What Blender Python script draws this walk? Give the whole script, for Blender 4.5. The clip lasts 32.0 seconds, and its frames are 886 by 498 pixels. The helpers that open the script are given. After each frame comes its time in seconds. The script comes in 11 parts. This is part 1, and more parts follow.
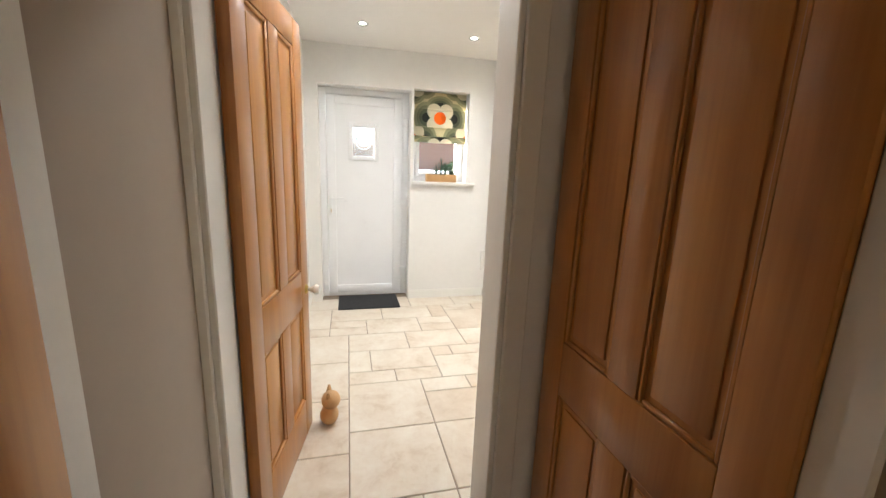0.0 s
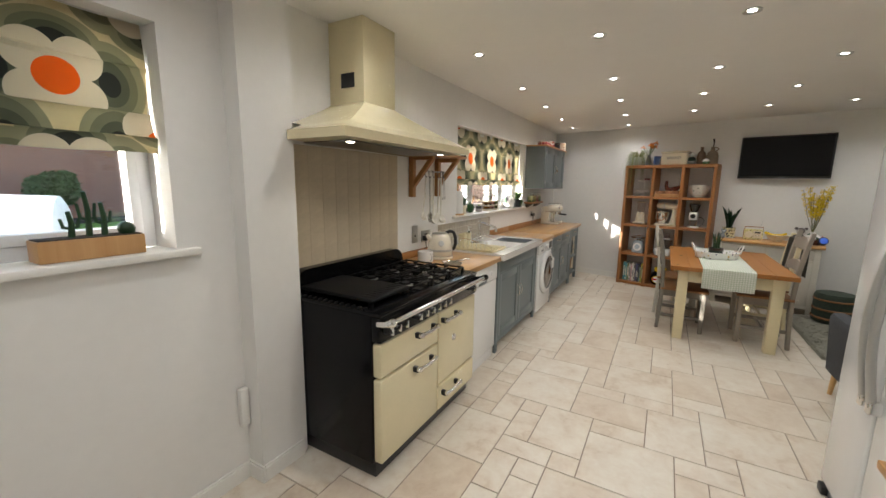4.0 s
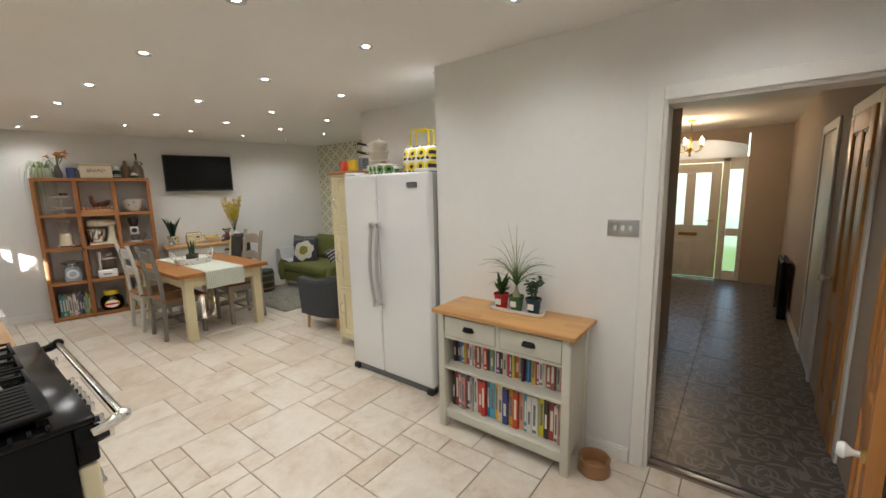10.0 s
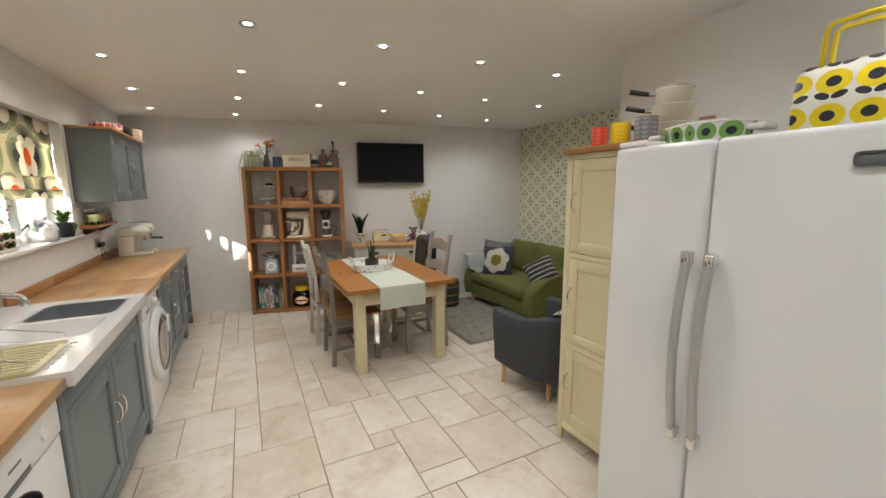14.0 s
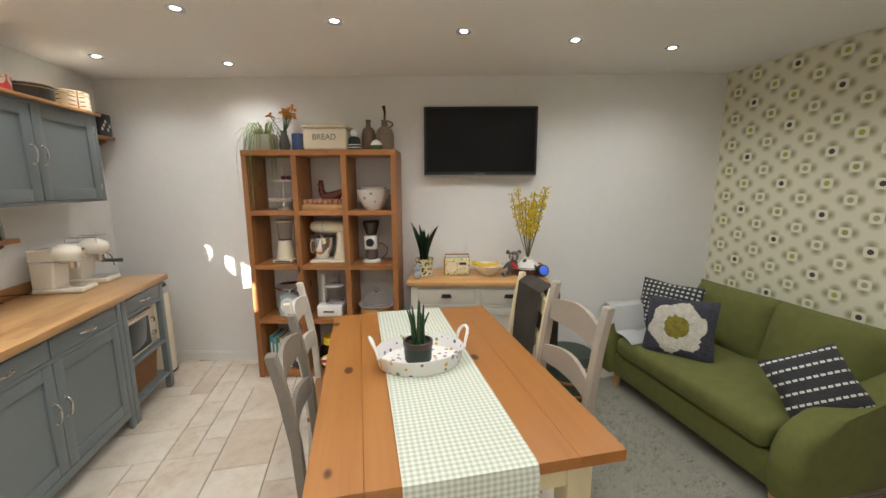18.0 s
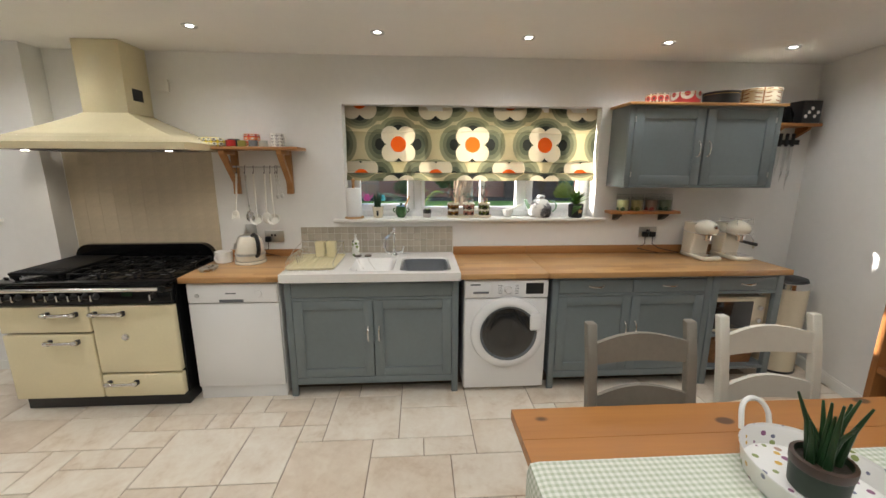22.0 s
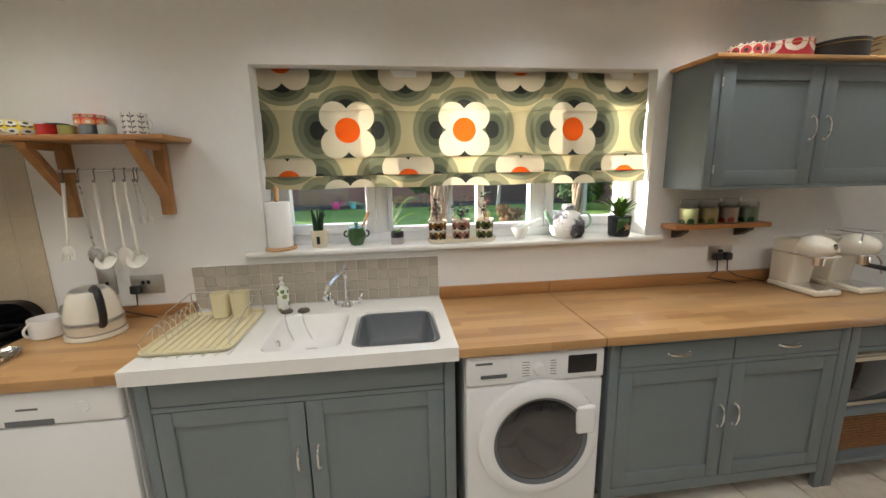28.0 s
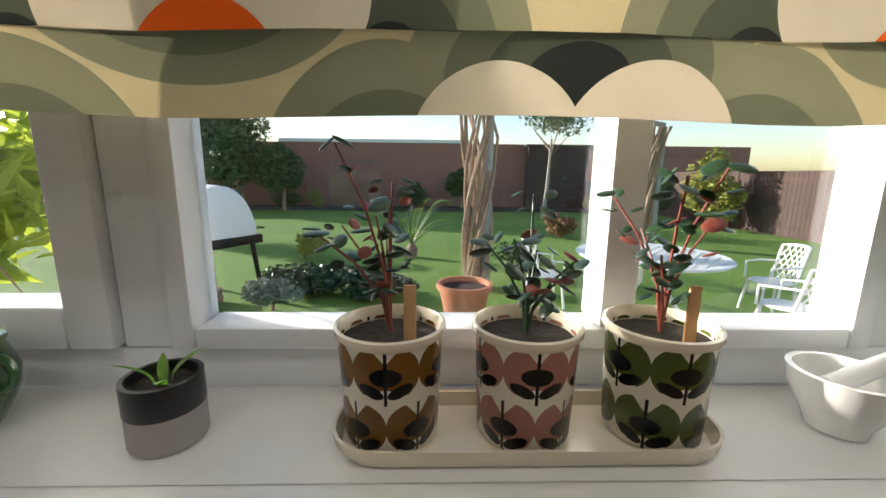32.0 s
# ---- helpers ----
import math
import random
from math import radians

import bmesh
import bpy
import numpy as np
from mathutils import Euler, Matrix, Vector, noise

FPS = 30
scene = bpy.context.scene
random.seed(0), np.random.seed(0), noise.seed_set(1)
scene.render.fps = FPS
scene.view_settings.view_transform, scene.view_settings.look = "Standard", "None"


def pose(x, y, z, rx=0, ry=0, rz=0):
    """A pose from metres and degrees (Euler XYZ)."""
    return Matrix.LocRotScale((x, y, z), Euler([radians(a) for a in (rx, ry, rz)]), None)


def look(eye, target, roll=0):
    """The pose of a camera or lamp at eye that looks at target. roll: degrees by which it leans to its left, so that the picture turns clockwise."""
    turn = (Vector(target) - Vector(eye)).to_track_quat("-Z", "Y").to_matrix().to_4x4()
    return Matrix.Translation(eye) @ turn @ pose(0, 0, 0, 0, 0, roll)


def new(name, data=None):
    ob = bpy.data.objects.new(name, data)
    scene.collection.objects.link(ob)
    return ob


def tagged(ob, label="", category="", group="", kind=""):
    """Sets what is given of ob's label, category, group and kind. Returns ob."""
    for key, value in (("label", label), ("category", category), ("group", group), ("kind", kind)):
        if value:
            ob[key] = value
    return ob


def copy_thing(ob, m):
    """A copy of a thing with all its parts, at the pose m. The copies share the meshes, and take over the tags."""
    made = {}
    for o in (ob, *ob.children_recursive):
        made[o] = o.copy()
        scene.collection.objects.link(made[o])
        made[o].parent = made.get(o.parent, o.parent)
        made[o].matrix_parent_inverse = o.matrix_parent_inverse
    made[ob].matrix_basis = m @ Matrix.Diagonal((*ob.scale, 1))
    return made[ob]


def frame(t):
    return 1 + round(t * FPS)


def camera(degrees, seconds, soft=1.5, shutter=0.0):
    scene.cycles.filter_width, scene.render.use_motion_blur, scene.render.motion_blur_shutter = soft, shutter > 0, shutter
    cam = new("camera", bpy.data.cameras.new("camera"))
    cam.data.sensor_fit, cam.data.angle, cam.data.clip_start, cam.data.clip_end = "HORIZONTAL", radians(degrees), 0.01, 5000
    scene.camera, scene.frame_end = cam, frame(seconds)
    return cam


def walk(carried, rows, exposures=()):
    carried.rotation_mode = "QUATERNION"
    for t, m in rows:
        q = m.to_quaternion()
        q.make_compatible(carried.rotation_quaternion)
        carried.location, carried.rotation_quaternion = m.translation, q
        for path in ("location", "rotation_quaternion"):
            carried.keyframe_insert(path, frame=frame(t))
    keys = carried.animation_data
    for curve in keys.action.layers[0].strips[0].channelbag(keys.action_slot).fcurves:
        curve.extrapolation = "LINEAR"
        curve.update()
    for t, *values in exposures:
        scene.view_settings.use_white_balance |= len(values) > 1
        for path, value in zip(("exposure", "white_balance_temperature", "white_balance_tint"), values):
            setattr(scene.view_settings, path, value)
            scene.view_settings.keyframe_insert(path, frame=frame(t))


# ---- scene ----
# ---- camera and walk ----
cam = camera(97.4, 32.0)
PATH = [
    (0, (4.015, 0.297, 1.372), (2.114, 0.767, 0.968), 2.2),
    (0.5, (3.673, 0.302, 1.403), (1.785, 0.826, 1.003), 2.1),
    (1, (3.362, 0.256, 1.392), (1.504, 0.893, 1.013), 2.1),
    (1.5, (3.066, 0.251, 1.441), (1.261, 1.026, 1.067), 2.1),
    (2, (2.771, 0.304, 1.442), (1.060, 1.278, 1.089), 1.8),
    (2.5, (2.546, 0.409, 1.465), (0.963, 1.584, 1.132), 1.5),
    (3, (2.293, 0.483, 1.501), (0.881, 1.861, 1.174), 1.3),
    (3.5, (2.063, 0.575, 1.514), (0.856, 2.136, 1.186), 1.0),
    (5.5, (1.206, 0.806, 1.551), (1.065, 2.775, 1.231), 0.2),
    (6, (1.067, 0.881, 1.566), (1.228, 2.849, 1.246), -0.4),
    (6.5, (0.910, 0.889, 1.572), (1.377, 2.807, 1.252), -0.8),
    (7, (0.838, 0.834, 1.569), (1.598, 2.655, 1.242), -1.0),
    (7.5, (0.734, 0.697, 1.554), (1.756, 2.386, 1.232), -0.9),
    (8, (0.652, 0.571, 1.580), (1.886, 2.113, 1.263), -1.1),
    (8.5, (0.566, 0.504, 1.594), (1.972, 1.892, 1.287), -1.2),
    (9, (0.502, 0.467, 1.596), (2.029, 1.725, 1.300), -1.3),
    (9.5, (0.472, 0.440, 1.592), (2.055, 1.626, 1.301), -1.4),
    (10, (0.471, 0.446, 1.595), (2.040, 1.648, 1.292), -1.3),
    (10.5, (0.517, 0.475, 1.575), (2.003, 1.774, 1.250), -1.2),
    (11, (0.613, 0.510, 1.564), (1.955, 1.952, 1.217), -1.3),
    (11.5, (0.694, 0.634, 1.562), (1.882, 2.203, 1.204), -1.3),
    (12, (0.769, 0.886, 1.548), (1.821, 2.552, 1.206), -1.0),
    (12.5, (0.895, 1.151, 1.558), (1.848, 2.877, 1.224), -0.7),
    (13, (1.073, 1.431, 1.553), (1.970, 3.190, 1.231), -0.3),
    (13.5, (1.179, 1.730, 1.548), (2.052, 3.502, 1.234), -0.2),
    (14, (1.249, 2.009, 1.563), (2.143, 3.773, 1.261), -0.3),
    (14.5, (1.383, 2.304, 1.563), (2.330, 4.038, 1.257), -0.2),
    (16.5, (1.790, 3.448, 1.575), (2.860, 5.105, 1.243), -0.7),
    (17, (1.865, 3.700, 1.578), (2.820, 5.424, 1.237), -0.6),
    (17.5, (1.971, 3.940, 1.592), (2.705, 5.770, 1.254), -0.4),
    (18, (2.113, 4.089, 1.595), (2.524, 6.017, 1.260), -0.2),
    (18.5, (2.209, 4.246, 1.582), (2.236, 6.220, 1.265), 0.0),
    (19, (2.263, 4.465, 1.582), (1.818, 6.389, 1.264), 0.0),
    (19.5, (2.298, 4.616, 1.617), (1.391, 6.368, 1.286), 0.3),
    (20, (2.454, 4.785, 1.635), (1.078, 6.193, 1.284), 0.1),
    (20.5, (2.587, 4.749, 1.637), (0.908, 5.778, 1.288), -0.0),
    (21, (2.753, 4.688, 1.635), (0.903, 5.351, 1.265), 0.2),
    (21.5, (2.973, 4.675, 1.630), (1.043, 5.024, 1.239), 0.3),
    (22, (3.188, 4.725, 1.629), (1.235, 4.845, 1.214), 0.2),
    (22.5, (3.419, 4.759, 1.608), (1.463, 4.747, 1.190), -0.1),
    (23, (3.588, 4.790, 1.631), (1.631, 4.693, 1.231), -0.6),
    (23.5, (3.753, 4.775, 1.678), (1.797, 4.655, 1.278), -1.0),
    (24, (3.833, 4.762, 1.672), (1.872, 4.643, 1.299), -0.9),
    (24.5, (3.771, 4.754, 1.665), (1.808, 4.644, 1.298), -0.9),
    (25, (3.635, 4.788, 1.647), (1.672, 4.686, 1.279), -0.9),
    (25.5, (3.463, 4.794, 1.618), (1.499, 4.728, 1.246), -0.9),
    (27.5, (2.321, 4.781, 1.599), (0.370, 4.970, 1.200), -1.1),
    (28, (2.032, 4.777, 1.592), (0.086, 5.019, 1.199), -1.1),
    (28.5, (1.750, 4.829, 1.583), (-0.188, 5.120, 1.183), -1.0),
    (29, (1.493, 4.897, 1.584), (-0.440, 5.207, 1.173), -0.9),
    (29.5, (1.223, 4.953, 1.571), (-0.707, 5.259, 1.149), -0.0),
    (30, (1.004, 5.055, 1.575), (-0.930, 5.301, 1.128), 0.5),
    (30.5, (0.801, 5.136, 1.568), (-1.133, 5.314, 1.092), 0.7),
    (31, (0.579, 5.124, 1.552), (-1.351, 5.213, 1.034), 0.7),
    (31.5, (0.410, 5.082, 1.506), (-1.542, 5.121, 1.075), 0.3),
    (32, (0.299, 5.048, 1.469), (-1.665, 5.098, 1.096), 0.6),
]
EXPOSURES = [(t, s, 6300, 10) for t, s in ((0, 3.05), (1, 2.55), (2, 2.0), (3, 1.90), (6, 1.93), (8, 2.05), (11, 2.02), (13, 1.92), (14, 2.0), (17, 2.48), (18, 2.36), (19, 2.08), (21, 2.05), (23, 1.85), (25, 1.85), (28, 1.93), (29, 1.72), (30, 1.48), (31, 1.12), (32, 0.92))]
walk(cam, [(t, look(eye, target, roll)) for t, eye, target, roll in PATH], EXPOSURES)
# ---- world, sun, exposure ----
SUN_DIR = Vector((1.0, 2.06, -0.55)).normalized()
world = bpy.data.worlds.new("sky")
scene.world = world
world.use_nodes = True
wn = world.node_tree
sky = wn.nodes.new("ShaderNodeTexSky")
sky.sky_type, sky.sun_disc = "NISHITA", False
sky.sun_elevation = radians(13.5)
sky.sun_rotation = math.atan2(-SUN_DIR.x, -SUN_DIR.y)
wn.links.new(sky.outputs[0], wn.nodes["Background"].inputs[0])
wn.nodes["Background"].inputs[1].default_value = 0.15
sun = new("sun", bpy.data.lights.new("sun", "SUN"))
sun.data.energy, sun.data.angle, sun.data.color = 5.0, radians(0.6), (1.0, 0.93, 0.82)
sun.rotation_euler = SUN_DIR.to_track_quat("-Z", "Y").to_euler()

CEIL = 2.445
SKEW = 13.3
TVM = pose(0, 7.995, 0, 0, 0, -SKEW)          # frame of the oblique far wall: x along it, y into it

# ---- node helpers ----
class Ex:
    """A socket or number in a node tree, with arithmetic."""
    def __init__(self, nt, s):
        self.nt, self.s = nt, s

    def op(self, kind, other=None, third=None):
        n = self.nt.nodes.new("ShaderNodeMath")
        n.operation = kind
        for i, v in enumerate((self, other, third)):
            if v is None:
                continue
            if isinstance(v, Ex):
                self.nt.links.new(v.s, n.inputs[i])
            else:
                n.inputs[i].default_value = v
        return Ex(self.nt, n.outputs[0])

    def __add__(self, o): return self.op("ADD", o)
    def __sub__(self, o): return self.op("SUBTRACT", o)
    def __mul__(self, o): return self.op("MULTIPLY", o)
    def __truediv__(self, o): return self.op("DIVIDE", o)
    def fract(self): return self.op("FRACT")
    def floor(self): return self.op("FLOOR")
    def absv(self): return self.op("ABSOLUTE")
    def lt(self, o): return self.op("LESS_THAN", o)
    def gt(self, o): return self.op("GREATER_THAN", o)
    def low(self, o): return self.op("MINIMUM", o)
    def high(self, o): return self.op("MAXIMUM", o)
    def power(self, o): return self.op("POWER", o)


def hyp(a, b):
    return (a * a + b * b).op("SQRT")


class Mat:
    """A node material under construction."""
    def __init__(self, name, rough=0.5, metal=0.0):
        self.m = bpy.data.materials.new(name)
        self.m.use_nodes = True
        self.nt = self.m.node_tree
        self.b = self.nt.nodes["Principled BSDF"]
        self.b.inputs["Roughness"].default_value = rough
        self.b.inputs["Metallic"].default_value = metal
        self.tc = self.nt.nodes.new("ShaderNodeTexCoord")

    def node(self, kind, **kw):
        n = self.nt.nodes.new(kind)
        for k, v in kw.items():
            n.inputs[k].default_value = v
        return n

    def link(self, a, b):
        self.nt.links.new(a.s if isinstance(a, Ex) else a, b)

    def xyz(self, scale=(1, 1, 1), space="Object"):
        mp = self.node("ShaderNodeMapping")
        mp.inputs["Scale"].default_value = scale
        self.link(self.tc.outputs[space], mp.inputs[0])
        return mp.outputs[0]

    def split(self, space="Object"):
        n = self.node("ShaderNodeSeparateXYZ")
        self.link(self.tc.outputs[space], n.inputs[0])
        return [Ex(self.nt, o) for o in n.outputs]

    def noise(self, scale, detail=4, stretch=(1, 1, 1), rough=0.55):
        n = self.node("ShaderNodeTexNoise", Scale=scale, Detail=detail, Roughness=rough)
        self.link(self.xyz(stretch), n.inputs["Vector"])
        return Ex(self.nt, n.outputs[0])

    def colour(self, c):
        n = self.node("ShaderNodeRGB")
        n.outputs[0].default_value = (*c, 1)
        return n.outputs[0]

    def mix(self, fac, a, b, kind="MIX"):
        n = self.nt.nodes.new("ShaderNodeMix")
        n.data_type, n.blend_type = "RGBA", kind
        n.clamp_factor = True
        for v, i in ((fac, 0), (a, 6), (b, 7)):
            if isinstance(v, Ex):
                self.link(v, n.inputs[i])
            elif isinstance(v, tuple):
                n.inputs[i].default_value = (*v, 1)
            elif isinstance(v, (int, float)):
                n.inputs[i].default_value = v
            else:
                self.link(v, n.inputs[i])
        return n.outputs[2]

    def ramp(self, fac, stops, constant=False):
        n = self.node("ShaderNodeValToRGB")
        n.color_ramp.interpolation = "CONSTANT" if constant else "LINEAR"
        els = n.color_ramp.elements
        while len(els) < len(stops):
            els.new(0.5)
        for e, (p, c) in zip(els, stops):
            e.position, e.color = p, (*c, 1)
        self.link(fac, n.inputs[0])
        return n.outputs[0]

    def rnd(self):
        return Ex(self.nt, self.node("ShaderNodeObjectInfo").outputs["Random"])

    def base(self, c):
        if isinstance(c, tuple):
            self.b.inputs["Base Color"].default_value = (*c, 1)
        else:
            self.link(c, self.b.inputs["Base Color"])

    def bump(self, h, strength=0.2, dist=0.01):
        n = self.node("ShaderNodeBump", Strength=strength, Distance=dist)
        self.link(h, n.inputs["Height"])
        self.link(n.outputs[0], self.b.inputs["Normal"])

    def roughness(self, r):
        self.link(r, self.b.inputs["Roughness"])


def plain(name, c, rough=0.5, metal=0.0, var=0.08, scale=6.0, bump=0.0, bscale=120.0, coat=0.0, rnd=0.0):
    """Paint, plastic, enamel or metal with faint mottling at two scales."""
    M = Mat(name, rough, metal)
    f = M.noise(scale, 3) * 0.6 + M.noise(scale * 9, 3) * 0.4
    dark = tuple(v * (1 - var) for v in c)
    light = tuple(min(1, v * (1 + var)) for v in c)
    col = M.ramp(f, [(0.3, dark), (0.7, light)])
    if rnd:
        col = M.mix(M.rnd() * rnd, col, tuple(v * 0.55 for v in c))
    M.base(col)
    M.roughness(f * 0.16 + (rough - 0.08))
    if bump:
        M.bump(M.noise(bscale, 3), bump, 0.004)
    if coat:
        M.b.inputs["Coat Weight"].default_value = coat
        M.b.inputs["Coat Roughness"].default_value = 0.08
    return M.m


def wood(name, c1, c2, axis=0, rough=0.4, scale=1.0, stave=0.0, knots=False, coat=0.0, rnd=0.25):
    """Wood with its grain along an axis; stave: width of glued strips."""
    M = Mat(name, rough)
    st = [14.0 * scale] * 3
    st[axis] = 0.9 * scale
    fine = [90.0] * 3
    fine[axis] = 3.0
    g = M.noise(1.0, 5, tuple(st), 0.6)
    f = M.noise(1.0, 3, tuple(fine))
    v = g * 0.75 + f * 0.25
    if stave:
        p = M.split()
        a, b2 = (p[1], p[0]) if axis == 0 else (p[0], p[1])
        row = (a / stave).floor()
        seg = (b2 / 0.42 + row * 0.37).floor()
        w = M.node("ShaderNodeTexWhiteNoise")
        w.noise_dimensions = "2D"
        cv = M.node("ShaderNodeCombineXYZ")
        M.link(row, cv.inputs[0]); M.link(seg, cv.inputs[1])
        M.link(cv.outputs[0], w.inputs["Vector"])
        v = v * 0.62 + Ex(M.nt, w.outputs[0]) * 0.38
    if rnd:
        v = v + (M.rnd() - 0.5) * rnd
    col = M.ramp(v, [(0.25, c1), (0.72, c2)])
    if knots:
        vo = M.node("ShaderNodeTexVoronoi", Scale=1.0)
        ks = [7.0] * 3
        ks[axis] = 4.2
        M.link(M.xyz(tuple(ks)), vo.inputs["Vector"])
        k = Ex(M.nt, vo.outputs["Distance"])
        col = M.mix((k * -1.0 + 0.19) * 5.0, col, c1)
        col = M.mix((k * -1.0 + 0.155) * 24.0, col, tuple(x * 0.28 for x in c1))
    M.base(col)
    M.roughness(v * 0.25 + (rough - 0.12))
    M.bump(v, 0.08, 0.002)
    if coat:
        M.b.inputs["Coat Weight"].default_value = coat
        M.b.inputs["Coat Roughness"].default_value = 0.25
    return M.m


def glassy(name, tint=(1, 1, 1), rough=0.0, ior=1.45):
    M = Mat(name, rough)
    M.base(tint)
    M.b.inputs["Transmission Weight"].default_value = 1.0
    M.b.inputs["IOR"].default_value = ior
    return M.m


def glow(name, c, power):
    M = Mat(name, 0.5)
    M.base(c)
    M.b.inputs["Emission Color"].default_value = (*c, 1)
    M.b.inputs["Emission Strength"].default_value = power
    return M.m


# ---- mesh helpers ----
def box(bm, x0, y0, z0, x1, y1, z1, bev=0.0, seg=2, m=None):
    r = bmesh.ops.create_cube(bm, size=1)
    vs = r["verts"]
    bmesh.ops.scale(bm, vec=(x1 - x0, y1 - y0, z1 - z0), verts=vs)
    bmesh.ops.translate(bm, vec=((x0 + x1) / 2, (y0 + y1) / 2, (z0 + z1) / 2), verts=vs)
    if bev:
        es = list({e for v in vs for e in v.link_edges})
        o = bmesh.ops.bevel(bm, geom=es, offset=bev, segments=seg, affect="EDGES", profile=0.5)
        vs = list({v for f in o["faces"] for v in f.verts} | {v for v in vs if v.is_valid})
        vs = list({w for v in vs for f in v.link_faces for w in f.verts})
    if m is not None:
        bmesh.ops.transform(bm, matrix=m, verts=vs)
    return vs


def lathe(bm, prof, seg=24, m=None, close=False):
    """Turn a profile of (radius, height) round z."""
    rings = []
    new_verts = []
    for r, z in prof:
        if r < 1e-5:
            v = bm.verts.new((0, 0, z))
            rings.append([v])
            new_verts.append(v)
        else:
            ring = [bm.verts.new((r * math.cos(2 * math.pi * i / seg), r * math.sin(2 * math.pi * i / seg), z)) for i in range(seg)]
            rings.append(ring)
            new_verts += ring
    for a, b in zip(rings, rings[1:]):
        for i in range(seg):
            j = (i + 1) % seg
            if len(a) == 1 and len(b) > 1:
                bm.faces.new((a[0], b[j], b[i]))
            elif len(b) == 1 and len(a) > 1:
                bm.faces.new((a[i], a[j], b[0]))
            elif len(a) > 1:
                bm.faces.new((a[i], a[j], b[j], b[i]))
    if m is not None:
        bmesh.ops.transform(bm, matrix=m, verts=new_verts)
    return new_verts


def tube(bm, pts, r, seg=8, caps=True, r1=None):
    """A round bar along points; r1: radius at its end."""
    pts = [Vector(p) for p in pts]
    rings = []
    n = len(pts)
    up = None
    for i, p in enumerate(pts):
        d = (pts[min(i + 1, n - 1)] - pts[max(i - 1, 0)]).normalized()
        if up is None:
            up = d.orthogonal().normalized()
        up = (up - d * up.dot(d))
        if up.length < 1e-6:
            up = d.orthogonal()
        up.normalize()
        side = d.cross(up)
        rr = r if r1 is None else r + (r1 - r) * i / max(1, n - 1)
        rings.append([bm.verts.new(p + up * rr * math.cos(2 * math.pi * k / seg) + side * rr * math.sin(2 * math.pi * k / seg)) for k in range(seg)])
    for a, b in zip(rings, rings[1:]):
        for k in range(seg):
            bm.faces.new((a[k], a[(k + 1) % seg], b[(k + 1) % seg], b[k]))
    if caps:
        bm.faces.new(list(reversed(rings[0])))
        bm.faces.new(rings[-1])
    return [v for ring in rings for v in ring]


def ball(bm, c, r, seg=12, sc=(1, 1, 1)):
    o = bmesh.ops.create_uvsphere(bm, u_segments=seg, v_segments=max(6, seg // 2), radius=r)
    bmesh.ops.scale(bm, vec=sc, verts=o["verts"])
    bmesh.ops.translate(bm, vec=c, verts=o["verts"])
    return o["verts"]


def poly(bm, pts, z0, z1):
    """A prism on a flat outline."""
    lo = [bm.verts.new((x, y, z0)) for x, y in pts]
    hi = [bm.verts.new((x, y, z1)) for x, y in pts]
    bm.faces.new(list(reversed(lo)))
    bm.faces.new(hi)
    n = len(pts)
    for i in range(n):
        bm.faces.new((lo[i], lo[(i + 1) % n], hi[(i + 1) % n], hi[i]))
    return lo + hi


def mesh_of(bm, name, material=None, smooth=True, angle=40):
    bmesh.ops.recalc_face_normals(bm, faces=bm.faces)
    me = bpy.data.meshes.new(name)
    if smooth:
        for f in bm.faces:
            f.smooth = True
        lim = radians(angle)
        for e in bm.edges:
            e.smooth = len(e.link_faces) == 2 and e.calc_face_angle(0) < lim
    bm.to_mesh(me)
    bm.free()
    if material:
        me.materials.append(material)
    return me


def part(name, bm, material, parent=None, label="", smooth=True):
    ob = new(name, mesh_of(bm, name, material, smooth))
    if parent is not None:
        ob.parent = parent
    if label:
        tagged(ob, label)
    return ob


def thing(name, label, category, m=None, group="", kind=""):
    ob = new(name)
    ob.empty_display_size = 0.1
    if m is not None:
        ob.matrix_basis = m
    return tagged(ob, label, category, group, kind)


def structure(name, bm, material, label, category, smooth=False):
    ob = new(name, mesh_of(bm, name, material, smooth))
    return tagged(ob, label, category, kind="structure")


def bx(x0, y0, z0, x1, y1, z1, bev=0.0, seg=2):
    bm = bmesh.new()
    box(bm, x0, y0, z0, x1, y1, z1, bev, seg)
    return bm


def turned(prof, seg=24, m=None):
    bm = bmesh.new()
    lathe(bm, prof, seg, m)
    return bm


def rod(pts, r, seg=8, r1=None):
    bm = bmesh.new()
    tube(bm, pts, r, seg, True, r1)
    return bm


def arc(a, b, n, f):
    return [f(a + (b - a) * i / n) for i in range(n + 1)]


def text_mesh(name, words, size, material, parent, m, label=""):
    cu = bpy.data.curves.new(name, "FONT")
    cu.body, cu.size, cu.align_x, cu.align_y, cu.extrude = words, size, "CENTER", "CENTER", 0.0006
    tmp = bpy.data.objects.new(name, cu)
    scene.collection.objects.link(tmp)
    bpy.context.view_layer.update()
    me = bpy.data.meshes.new_from_object(tmp)
    bpy.data.objects.remove(tmp)
    me.materials.clear()
    me.materials.append(material)
    ob = new(name, me)
    ob.parent = parent
    ob.matrix_basis = m
    if label:
        tagged(ob, label)
    return ob

